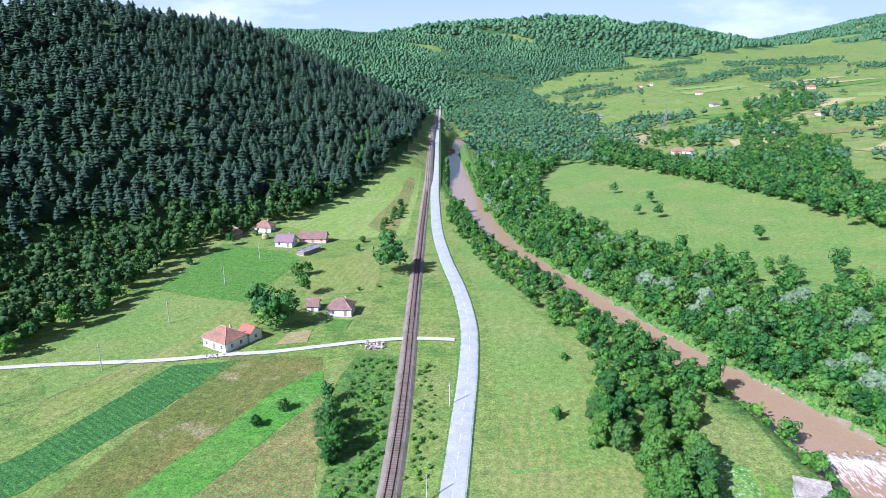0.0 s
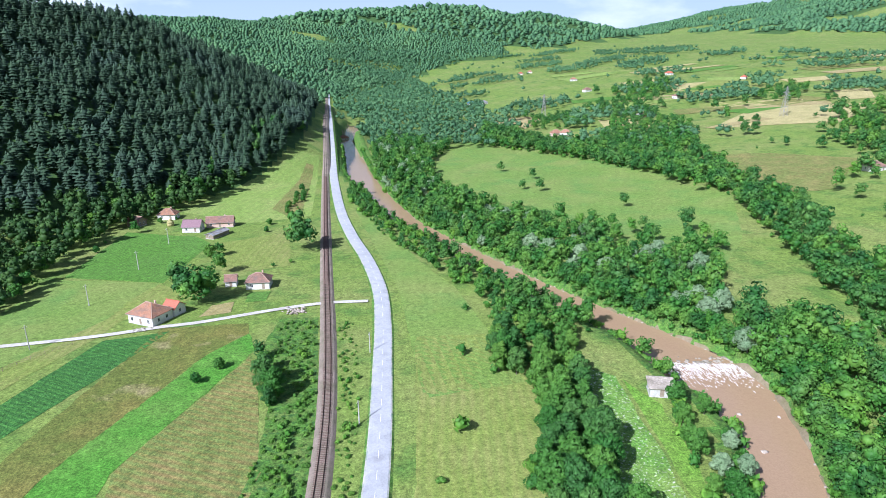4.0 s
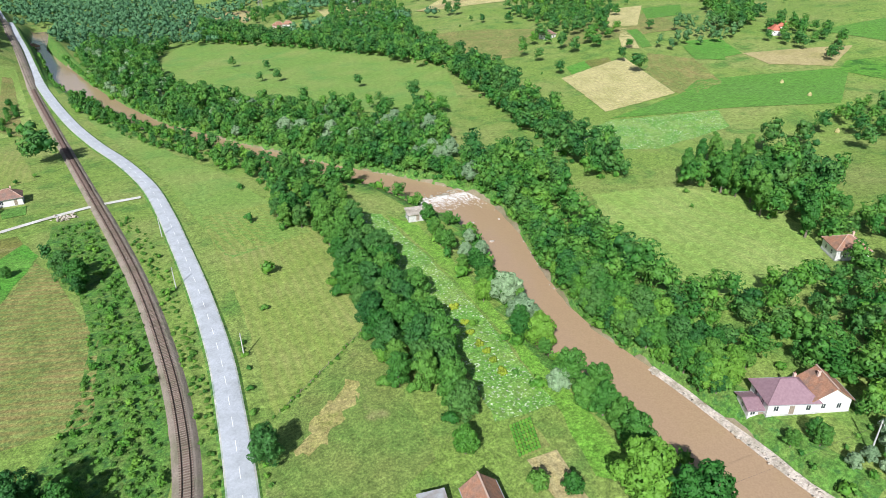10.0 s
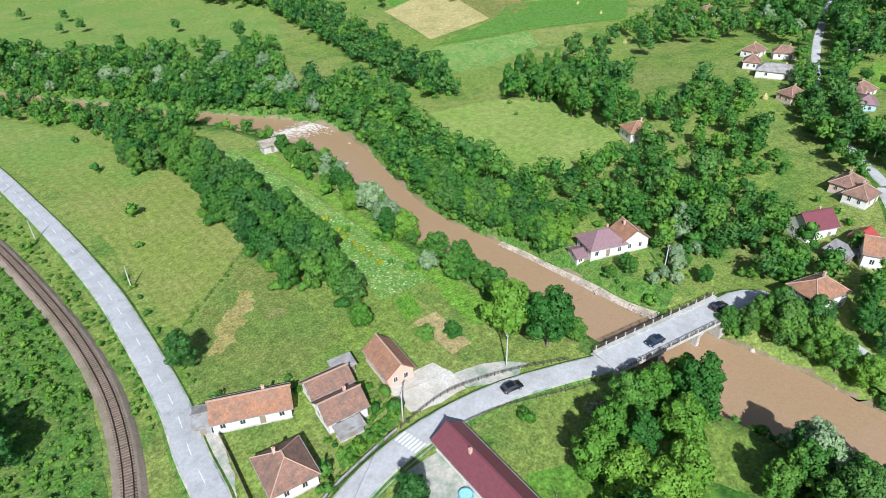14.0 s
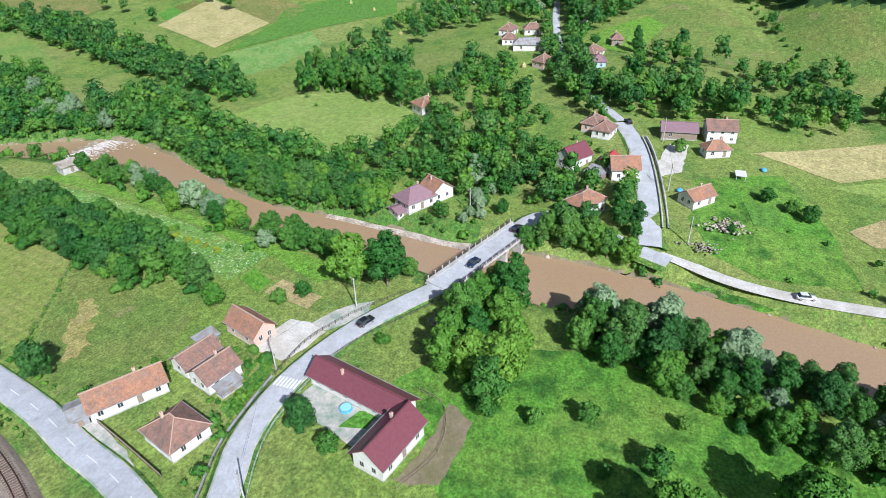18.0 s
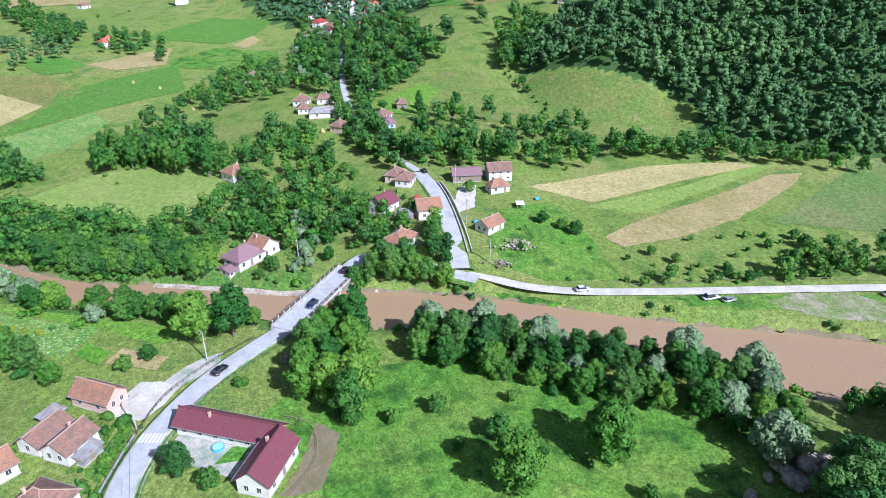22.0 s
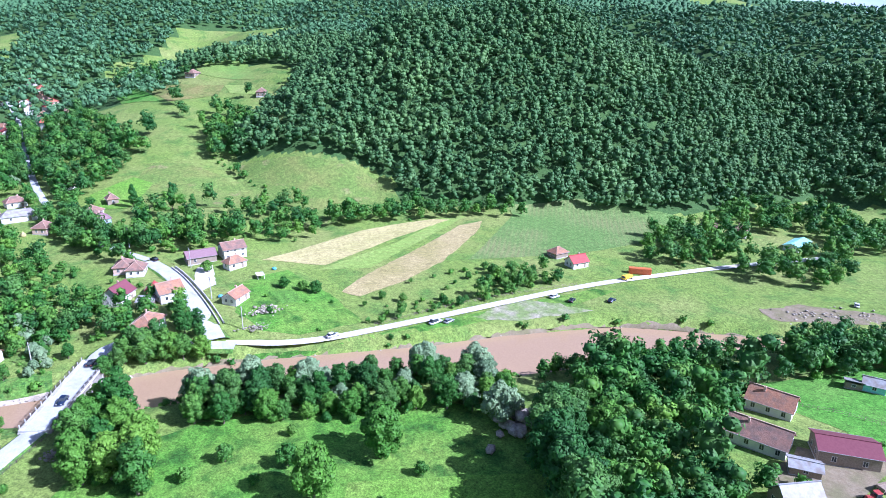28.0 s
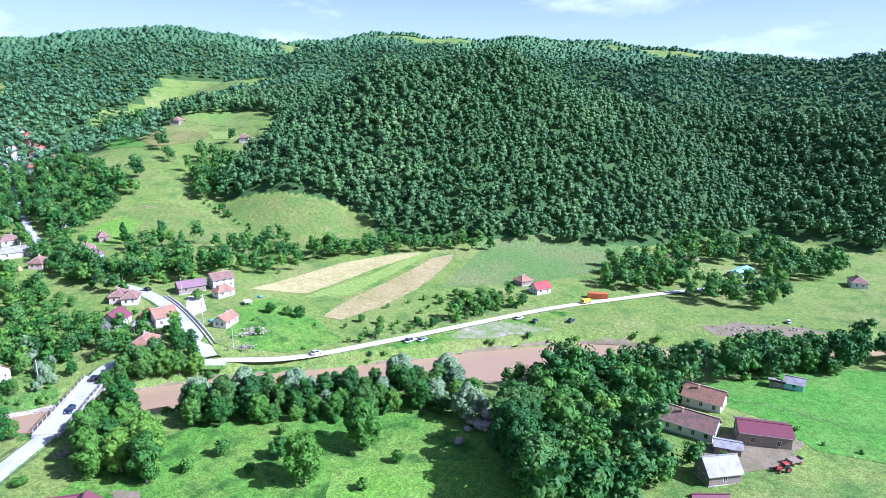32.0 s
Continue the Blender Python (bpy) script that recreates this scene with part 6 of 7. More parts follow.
def lay_out():
    """The nearest trees stand as objects of their own; the rest of the woods are joined by kind."""
    family = {k: t.name.split(".")[0] for k, t in KINDS.items()}
    rest = {}
    xs, ys = np.array([p[1] for p in planted]), np.array([p[2] for p in planted])
    ok = np.ones(len(planted), bool)
    woody = np.array([p[0] not in "uvyw" for p in planted])
    for line, hw in ((road_line, 2.7), (side_line, 2.6), (east_line, 2.5), (village_line, 2.4), (gravel_line, 2.2), (track_line, 1.4), (rail_line, 2.2)):
        d, _ = near_line(xs, ys, np.column_stack([line[:, :2], np.zeros(len(line))]))
        ok &= d > hw + np.where(woody, 1.6, 0.5)
    for hx, hy, hr in HOUSE_SPOTS:
        ok &= np.hypot(xs - hx, ys - hy) > hr
    planted[:] = [p for p, o in zip(planted, ok) if o]
    # trees leaning over the bank road
    for k, x, y, s in (("a", 71, -57.5, 0.85), ("d", 69.8, -63, 0.9), ("b", 69.2, -68, 0.85), ("a", 68, -73, 0.85), ("c", 66.8, -78, 0.75), ("d", 72.5, -61, 0.8), ("a", 71, -66, 0.75), ("a", 78.6, -75, 0.75), ("d", 80, -79, 0.6), ("b", 82, -74, 0.7), ("a", 75, -79, 0.5), ("a", 69, -52, 0.6), ("u", 64.5, -82, 1.2), ("u", 63, -86, 1.1)):
        plant(k, x, y, s)
    # trees that close over the upper lane
    for x, y in village_line[:, :2]:
        if 166 < x < 226 or 288 < x < 440:
            for s in (1, -1):
                if rng.uniform() < 0.8:
                    plant("adbe"[rng.integers(4)], x + rng.uniform(-1, 1), y + s * rng.uniform(2.7, 4.4), rng.uniform(0.6, 0.95))
    for fam, most in (("tree", 300), ("bush", 150), ("weed_clump", 60), ("willow_tree", 60), ("poplar_tree", 40), ("goldenrod_clump", 30), ("fruit_tree", 90), ("spruce_tree", 10)):
        mine = [p for p in planted if family[p[0]] == fam]
        # nearness to the line of road and village that the flight follows
        mine.sort(key=lambda p: math.hypot(max(0, abs(p[1] - 12) - 8), max(0, abs(p[2] + 5) - 90)))
        for n, (k, x, y, s, a, tall) in enumerate(mine):
            if n < most:
                z = float(draped(np.array([x]), np.array([y]))[0]) - 0.15
                copy_thing(KINDS[k], Matrix.Translation((x, y, z)) @ Matrix.Rotation(a, 4, "Z") @ Matrix.Diagonal((s, s, s * tall, 1)))
            else:
                rest.setdefault(k, []).append((x, y, s))
    return rest


REST = lay_out()
FORMS = {k: (max((v.co.z for v in t.children[0].data.vertices)), max((abs(v.co.x) for v in t.children[0].data.vertices))) for k, t in KINDS.items()}
CROWN_MATERIAL = {k: t.children[0].data.materials[0] for k, t in KINDS.items()}
for _k in KINDS.values():
    for _o in list(_k.children_recursive) + [_k]:
        bpy.data.objects.remove(_o)

# ---- forests ----


def surface_joined(m):
    """The crown material for joined trees, varied from tree to tree by a broad noise."""
    c = m.copy()
    for n in c.node_tree.nodes:
        if n.type == "OBJECT_INFO":
            geo = next(g for g in c.node_tree.nodes if g.type == "NEW_GEOMETRY")
            per_tree = c.node_tree.nodes.new("ShaderNodeTexNoise")
            per_tree.inputs["Scale"].default_value, per_tree.inputs["Detail"].default_value = 0.12, 1.0
            spread = c.node_tree.nodes.new("ShaderNodeMapRange")
            spread.inputs["From Min"].default_value, spread.inputs["From Max"].default_value = 0.33, 0.67
            c.node_tree.links.new(geo.outputs["Position"], per_tree.inputs["Vector"])
            c.node_tree.links.new(per_tree.outputs["Fac"], spread.inputs["Value"])
            for l in list(n.outputs["Random"].links):
                c.node_tree.links.new(spread.outputs["Result"], l.to_socket)
    return c


def scatter(x0, x1, y0, y1, step, seed):
    r = np.random.default_rng(seed)
    gx, gy = np.meshgrid(np.arange(x0, x1, step), np.arange(y0, y1, step))
    gx = gx.ravel() + r.uniform(-0.55, 0.55, gx.size) * step
    gy = gy.ravel() + r.uniform(-0.55, 0.55, gy.size) * step
    return gx, gy, r


def join(name, shapes, x, y, z, r, lo, hi, material, label, squash=0.2, scales=None):
    """One mesh of many trees, each a turned and scaled copy of one of a few shapes."""
    pick = r.integers(len(shapes), size=len(x))
    vs, fs, n = [], [], 0
    for k, (sv, sf) in enumerate(shapes):
        sel = np.where(pick == k)[0]
        if not len(sel):
            continue
        a, s = r.uniform(0, 6.283, len(sel)), (r.uniform(lo, hi, len(sel)) if scales is None else scales[sel])
        ca, sa = np.cos(a), np.sin(a)
        h = s * r.uniform(1 - squash, 1 + squash, len(sel))
        v = np.empty((len(sel), len(sv), 3), np.float32)
        v[:, :, 0] = (sv[None, :, 0] * ca[:, None] - sv[None, :, 1] * sa[:, None]) * s[:, None] + x[sel][:, None]
        v[:, :, 1] = (sv[None, :, 0] * sa[:, None] + sv[None, :, 1] * ca[:, None]) * s[:, None] + y[sel][:, None]
        v[:, :, 2] = sv[None, :, 2] * h[:, None] + z[sel][:, None]
        f = sf[None] + (np.arange(len(sel)) * len(sv))[:, None, None] + n
        vs.append(v.reshape(-1, 3))
        fs.append(f.reshape(-1, 3))
        n += len(sel) * len(sv)
    ob = raw(name, np.vstack(vs), np.vstack(fs), material)
    return tagged(ob, label, "forest", kind="stuff")


def pine_shape(seed, h=12.0, w=3.6, whorls=7, sprays=7):
    """A pine of drooping branch sprays in whorls round its axis."""
    r = np.random.default_rng(seed)
    v, f = [], []
    for k in range(whorls):
        t = k / (whorls - 1)
        rad = w * (0.72 + 0.5 * t) * (1.0 - 0.80 * t ** 2.4) * r.uniform(0.85, 1.15)
        z = h * (0.30 + 0.65 * t)
        a0 = r.uniform(0, 6.283)
        for i in range(sprays):
            a = a0 + i * 6.283 / sprays + r.normal(0, 0.15)
            rr, half = rad * r.uniform(0.75, 1.25), rad * r.uniform(0.34, 0.5)
            dx, dy = math.cos(a), math.sin(a)
            zi, zo = z + h * 0.11, z + h * 0.01 * r.uniform(-3.0, 2.0)
            n0 = len(v)
            v += [(0, 0, zi + h * 0.03), (dx * rr * 0.62 - dy * half, dy * rr * 0.62 + dx * half, zo + 0.2), (dx * rr, dy * rr, zo + r.normal(0.25, 0.2)), (dx * rr * 0.62 + dy * half, dy * rr * 0.62 - dx * half, zo + 0.2)]
            f += [(n0, n0 + 1, n0 + 2), (n0, n0 + 2, n0 + 3)]
    n0 = len(v)
    v += [(0, 0, h), (0.5, 0, h * 0.9), (-0.3, 0.45, h * 0.9), (-0.3, -0.45, h * 0.9)]
    f += [(n0, n0 + 1, n0 + 2), (n0, n0 + 2, n0 + 3), (n0, n0 + 3, n0 + 1)]
    return np.array(v), np.array(f)


def leafy_shape(seed, h=13.0, w=4.0, leaves=56, size=0.95):
    """A leafy tree of a few lobes, with leaf sprays over its outside."""
    r = np.random.default_rng(seed)
    clumps = [(0, 0, h * 0.56, w * 0.66), (r.normal(0, 0.1) * w, r.normal(0, 0.1) * w, h * 0.74, w * 0.46)]
    for k in range(14 if leaves > 100 else 8):
        a = k * 2.4 + r.uniform(-0.3, 0.3)
        z = r.uniform(0.34, 0.86)
        q = w * r.uniform(0.45, 0.72) * (1.15 - abs(z - 0.5))
        clumps.append((math.cos(a) * q, math.sin(a) * q, h * z, w * r.uniform(0.24, 0.42)))
    lv, lf = leaf_cloud(r, clumps, leaves, size)
    cv, cf = core(clumps[:2] + clumps[2:14:3], 0.84 if leaves > 100 else 0.94) if leaves > 50 else core(clumps[:2] if leaves > 20 else clumps[:1], 0.88)
    return np.vstack([lv, cv]), np.vstack([lf[:, [0, 1, 2]], lf[:, [0, 2, 3]], cf + len(lv)])


def lump_shape(seed, h=9.0, w=5.2, n=5):
    """A rough distant crown: two uneven rings and a tip."""
    r = np.random.default_rng(seed)
    v, f = [], []
    for zz, rr in ((0.1, 1.0), (0.66, 0.84)):
        v += [(math.cos(i * 6.283 / n + zz * 2) * w * rr * r.uniform(0.75, 1.2), math.sin(i * 6.283 / n + zz * 2) * w * rr * r.uniform(0.75, 1.2), h * zz + r.normal(0, 0.5)) for i in range(n)]
    v.append((r.normal(0, 0.6), r.normal(0, 0.6), h))
    for k in (0,):
        for i in range(n):
            a, b, c, d = k * n + i, k * n + (i + 1) % n, (k + 1) * n + (i + 1) % n, (k + 1) * n + i
            f += [(a, b, c), (a, c, d)]
    f += [(n + i, n + (i + 1) % n, 2 * n) for i in range(n)]
    return np.array(v), np.array(f)


PINES = [pine_shape(20 + k) for k in range(5)]
LEAFY = [leafy_shape(40 + k, leaves=66, size=0.74) for k in range(7)]
LUMPS = [lump_shape(60 + k) for k in range(6)]
FLECKS = [leafy_shape(80 + k, 12, 5.4, 16, 1.6) for k in range(6)]

for _k, _list in REST.items():
    _p = np.array(_list)
    _h, _w = FORMS[_k]
    _bushy = _k in "uvyw"
    _forms = [leafy_shape(90 + j, _h * 0.98, _w * 0.92, 40 if _bushy else 320, _w * 0.26 if _bushy else _w * 0.108) for j in range(5)]
    _m = surface_joined(CROWN_MATERIAL[_k])
    _rr = np.random.default_rng(ord(_k))
    joined = join("undergrowth" if _bushy else "riverside_wood", _forms, _p[:, 0], _p[:, 1], draped(_p[:, 0], _p[:, 1]) - 0.2, _rr, 1, 1, _m, "green scrub under the riverside trees" if _bushy else "leafy woods along the river and slopes", scales=_p[:, 2])
# pine hill on the west side
gx, gy, r = scatter(-560, 0, 60, 900, 5.7, 11)
low = low_ground(gx, gy)
m = ridge(gx, gy, *PINE_HILL) - low
foot = pine_foot(gy)
crest = np.interp(gy, [-120, 100, 385, 500, 560, 605, 665, 850], [-620, -450, -335, -255, -190, -155, -115, -30])
keep = (gx < foot + r.uniform(-2, 2, m.shape)) & (gx > crest - 70)
edge = keep & (m < 5 + r.uniform(0, 9, m.shape))
core_wood = keep & ~edge
join("pine_forest", PINES, gx[core_wood], gy[core_wood], terrain(gx[core_wood], gy[core_wood]), r, 0.75, 1.2, M["needles"], "dense dark green pine forest on the steep hill")
join("edge_wood", LEAFY, gx[edge], gy[edge], terrain(gx[edge], gy[edge]), r, 0.5, 1.05, M["canopy_edge_shaded"], "leafy trees along the foot of the hill, darkened for its shade")
# leafy hill on the south-east side
gx, gy, r = scatter(40, 720, -820, -120, 5.5, 12)
near = woods(gx, gy) & hill_zone(gx, gy)
join("hill_forest", LEAFY, gx[near], gy[near], terrain(gx[near], gy[near]), r, 0.7, 1.1, M["canopy"], "dense leafy forest on the rounded hill")
# distant forests
gx, gy, r = scatter(-1500, 2000, -1500, 2000, 9.0, 13)
wooded = woods(gx, gy) & ~hill_zone(gx, gy)
seen = (gy > -0.9 * (gx + 60) - 700) & ~((gx < -600) & (gy < 300))
dist = np.hypot(gx + 60, gy + 60)
a = wooded & seen & (dist < 900)
b = wooded & seen & (dist >= 900) & (dist < 2000)
join("far_forest", FLECKS, gx[a], gy[a], terrain(gx[a], gy[a]), r, 0.68, 1.05, M["canopy_hazed"], "leafy forest on the distant hills")
join("distant_forest", LUMPS, gx[b], gy[b], terrain(gx[b], gy[b]), r, 0.6, 1.0, M["canopy_hazed"], "forest covering the far mountains")
gx, gy, r = scatter(-1600, 3600, -1400, 4300, 20.0, 16)
keep = (np.hypot(gx + 60, gy + 60) >= 2000) & woods(gx, gy) & (gy > -0.9 * (gx + 60) - 700)
join("mountain_forest", LUMPS, gx[keep], gy[keep], terrain(gx[keep], gy[keep]), r, 1.2, 2.0, M["canopy_hazed"], "forest on the mountains at the horizon")
# valley woods far up the river and hedgerows on the far slopes
gx, gy, r = scatter(-20, 900, 420, 1700, 9.0, 14)
hedge = np.sin(gx * 0.021 + 1.9 * np.sin(gy * 0.013)) * np.sin(gy * 0.024 + 0.4 + 1.3 * np.sin(gx * 0.017)) + 0.4 * np.sin(gx * 0.063 + gy * 0.041) * np.sin(gy * 0.071 - gx * 0.03) + r.normal(0, 0.12, gx.shape)
d, hw = near_line(gx, gy, RIVER)
dr, _ = near_line(gx, gy, np.column_stack([road_line[:, :2], np.zeros(len(road_line))])[::6])
up = ((gx < 130 + 0.08 * (gy - 400)) & (gx > 25)) | ((hedge > 0.5) & (gx > 150)) | ((gx > -10) & (gy > 600) & (gx < 200) & (hedge > -0.3))
keep = up & (d > hw + 4) & (dr > 9) & (low_ground(gx, gy) < 80) & (gy > 560 - 0.4 * gx)
join("valley_wood", FLECKS, gx[keep], gy[keep], terrain(gx[keep], gy[keep]), r, 0.6, 1.0, M["canopy_hazed"], "woods and hedgerows along the upper valley")
gx, gy, r = scatter(300, 1000, -120, 420, 9.0, 15)
hedge = np.sin(gx * 0.023 + 2.1 * np.sin(gy * 0.017)) * np.sin(gy * 0.028 + 1.4 + 1.2 * np.sin(gx * 0.019)) + 0.4 * np.sin(gx * 0.067 + gy * 0.043) * np.sin(gy * 0.073 - gx * 0.03) + r.normal(0, 0.12, gx.shape)
keep = (hedge > 0.62) & (terrain(gx, gy) < 100) & ((ridge(gx, gy, *SPUR) - low_ground(gx, gy) < 2) | (gx > 520)) & (np.hypot(gx - 478, gy - 2) > 75) & ((gy > 170) | (gx > 440))
join("hedgerow", LEAFY, gx[keep], gy[keep], terrain(gx[keep], gy[keep]), r, 0.5, 0.9, M["canopy"], "hedgerows between the terraced fields")

# ---- vehicles ----


def car(x, y, yaw, paint, label, length=4.3, height=1.45, z=None, group="cars", name="car"):
    base = height_at(x, y) if z is None else z
    c = thing(name, label, "car", group, Matrix.Translation((x, y, base)) @ Matrix.Rotation(radians(yaw), 4, "Z"))
    L, W = length / 2, 0.86
    b = bmesh.new()
    prof = [(-L, 0.35), (-L, 0.78), (-L * 0.82, 0.92), (L * 0.42, 0.92), (L * 0.93, 0.74), (L, 0.55), (L, 0.35)]
    rows = [[b.verts.new((px, s * W * (0.97 if pz > 0.8 else 1), pz)) for px, pz in prof] for s in (-1, 1)]
    n = len(prof)
    for i in range(n):
        b.faces.new((rows[0][i], rows[0][(i + 1) % n], rows[1][(i + 1) % n], rows[1][i]))
    b.faces.new(rows[0][::-1])
    b.faces.new(rows[1])
    bmesh.ops.recalc_face_normals(b, faces=b.faces)
    bmesh.ops.bevel(b, geom=list(b.edges), offset=0.06, segments=2, affect="EDGES")
    part("body", b, M[paint], c, smooth=True)
    b = bmesh.new()
    lo = [(-L * 0.80, W * 0.94), (L * 0.45, W * 0.94)]
    vs = [b.verts.new(p) for p in ((-L * 0.84, -W * 0.93, 0.9), (L * 0.46, -W * 0.93, 0.9), (L * 0.46, W * 0.93, 0.9), (-L * 0.84, W * 0.93, 0.9), (-L * 0.62, -W * 0.74, height - 0.05), (L * 0.10, -W * 0.74, height - 0.05), (L * 0.10, W * 0.74, height - 0.05), (-L * 0.62, W * 0.74, height - 0.05))]
    for q in ((0, 1, 5, 4), (1, 2, 6, 5), (2, 3, 7, 6), (3, 0, 4, 7)):
        b.faces.new([vs[i] for i in q])
    part("window", b, M["glass"], c, "dark tinted glass")
    b = bmesh.new()
    box(b, L * 0.76, W * 1.52, 0.07, -L * 0.26, 0, height - 0.07)
    bmesh.ops.bevel(b, geom=list(b.edges), offset=0.03, segments=1, affect="EDGES")
    part("car_roof", b, M[paint], c)
    for wx in (-L * 0.62, L * 0.62):
        for s in (-1, 1):
            b = bmesh.new()
            bmesh.ops.create_cone(b, cap_ends=True, segments=14, radius1=0.32, radius2=0.32, depth=0.22, matrix=Matrix.Translation((wx, s * (W - 0.08), 0.32)) @ Matrix.Rotation(radians(90), 4, "X"))
            w = part("wheel", b, M["tyre"], c)
            b = bmesh.new()
            bmesh.ops.create_cone(b, cap_ends=True, segments=10, radius1=0.19, radius2=0.19, depth=0.03, matrix=Matrix.Translation((wx, s * (W + 0.04), 0.32)) @ Matrix.Rotation(radians(90), 4, "X"))
            part("rim", b, M["car_silver"], w)
    for s in (-1, 1):
        b = bmesh.new()
        box(b, 0.06, 0.34, 0.14, L - 0.01, s * 0.6, 0.6)
        part("headlight", b, M["frame"], c)
        b = bmesh.new()
        box(b, 0.06, 0.3, 0.16, -L + 0.01, s * 0.62, 0.66)
        part("tail_light", b, M["red"], c)
    return c


def height_at(x, y):
    return float(draped(np.array([x]), np.array([y]))[0])


def on_line(x, y, line, z):
    return float(z[np.argmin(np.hypot(line[:, 0] - x, line[:, 1] - y))]) + 0.02


car(24.5, -26.0, -24, "car_black", "black estate car stopped at the roadside", z=on_line(24.5, -26, side_line, side_z))
car(52.5, -42.4, 159, "car_blue", "dark blue car crossing the bridge", z=DECK + 0.07)
car(72.0, -49.0, -20, "car_black", "black car at the far end of the bridge", z=DECK + 0.07)
car(54, -156, -70, "car_silver", "silver estate car parked on the gravel verge")
car(55.2, -151.5, -75, "car_white", "white van parked beside the gravel road", 5.2, 2.0, name="van")
car(50, -206, -60, "car_black", "dark car parked on the river meadow")
car(43, -219, -70, "car_blue", "dark blue car parked on the grass")
car(56, -202.5, -85, "car_white", "white car at the edge of the gravel road")
car(-2, -296, -60, "car_white", "white car on the far meadow")
car(60.2, -117, -80, "car_white", "white car driving along the gravel road", z=on_line(60, -117, gravel_line, gravel_z))
car(146, -72, 25, "car_black", "dark car on the village street", z=on_line(146, -72, village_line, village_z))

truck = thing("truck", "small yellow tipper truck beside the gravel road", "truck", at=Matrix.Translation((58, -241, height_at(58, -241))) @ Matrix.Rotation(radians(100), 4, "Z"))
b = bmesh.new()
box(b, 3.4, 2.1, 1.0, -0.8, 0, 0.9)
part("tipper_body", b, M["yellow"], truck)
b = bmesh.new()
vs = box(b, 1.6, 2.0, 1.6, 1.8, 0, 0.6)
bmesh.ops.bevel(b, geom=list(b.edges), offset=0.12, segments=2, affect="EDGES")
part("cab", b, M["yellow"], truck)
b = bmesh.new()
box(b, 0.08, 1.7, 0.7, 2.6, 0, 1.35)
part("windscreen", b, M["glass"], truck)
for wx in (-1.8, 1.8):
    for s in (-1, 1):
        b = bmesh.new()
        bmesh.ops.create_cone(b, cap_ends=True, segments=12, radius1=0.42, radius2=0.42, depth=0.3, matrix=Matrix.Translation((wx, s * 0.95, 0.42)) @ Matrix.Rotation(radians(90), 4, "X"))
        part("wheel", b, M["tyre"], truck)

container = thing("container", "long orange-red steel container on the grass", "container", at=Matrix.Translation((61, -251, height_at(61, -251))) @ Matrix.Rotation(radians(-130), 4, "Z"))
b = bmesh.new()
box(b, 9.0, 2.5, 2.5, 0, 0, 0.1)
part("shell", b, M["orange"], container)
for k in range(15):
    b = bmesh.new()
    box(b, 0.28, 2.62, 2.3, -4.2 + k * 0.6, 0, 0.2)
    part("rib", b, M["orange"], container)

# ---- poles and wires ----


def utility_pole(x, y, h=8.0, arm=1.2, yaw=0.0, label="weathered concrete utility pole", group="utility poles", lamp=False):
    p = thing("utility_pole", label, "pole", group, Matrix.Translation((x, y, height_at(x, y) - 0.3)) @ Matrix.Rotation(radians(yaw), 4, "Z"))
    b = bmesh.new()
    rod(b, 0.17, 0.11, 0, h + 0.3)
    part("shaft", b, M["concrete"], p)
    b = bmesh.new()
    box(b, arm, 0.1, 0.1, 0, 0, h - 0.5)
    cross = part("crossarm", b, M["steel"], p)
    for k in (-0.45, 0, 0.45):
        b = bmesh.new()
        rod(b, 0.05, 0.04, h - 0.4, h - 0.15, k * arm, 0, 6)
        part("insulator", b, M["frame"], cross)
    if lamp:
        b = bmesh.new()
        box(b, 0.9, 0.25, 0.12, 0.7, 0, h + 0.1)
        part("lamp_head", b, M["tin"], p)
    return p


def wire(ax, ay, bx, by, h=7.4, sag=0.6):
    za, zb = height_at(ax, ay) + h, height_at(bx, by) + h
    t = np.linspace(0, 1, 12)
    line = np.column_stack([ax + (bx - ax) * t, ay + (by - ay) * t])
    z = za + (zb - za) * t - sag * 4 * t * (1 - t)
    w = sweep("power_line", line, z, [(0.02, 0), (0, 0.02), (-0.02, 0), (0.02, 0)], M["steel"])
    return tagged(w, "thin dark overhead power line", "wire", "power lines")


for _x, _y, _yw, _lp in ((29.5, -21.5, 60, True), (79, -34, 60, False), (6.5, -14.5, 20, True), (100, -86.5, 10, True), (-99, 162, 30, False), (-93, 195, 30, False), (-86, 232, 30, False), (-82, 268, 30, False), (-118, 140, 30, False), (75, -92, 10, False), (133, -84, 10, True), (-23, -27, 40, True), (165, -64, 20, False), (196, -48, 20, False)):
    utility_pole(_x, _y, yaw=_yw, lamp=_lp)
for _a, _b in (((29.5, -21.5), (79, -34)), ((6.5, -14.5), (29.5, -21.5)), ((-23, -27), (6.5, -14.5)), ((79, -34), (75, -92)), ((75, -92), (100, -86.5)), ((100, -86.5), (133, -84)), ((-99, 162), (-93, 195)), ((-93, 195), (-86, 232)), ((-86, 232), (-82, 268)), ((-118, 140), (-99, 162)), ((133, -84), (165, -64)), ((165, -64), (196, -48))):
    wire(*_a, *_b)
for _x, _y in ((-5.0, 105.0), (-1.0, 64.0), (0.5, 142.0)):
    utility_pole(_x, _y, 6.5, 0.7, 40, "slim wooden telephone pole by the road", "telephone poles")


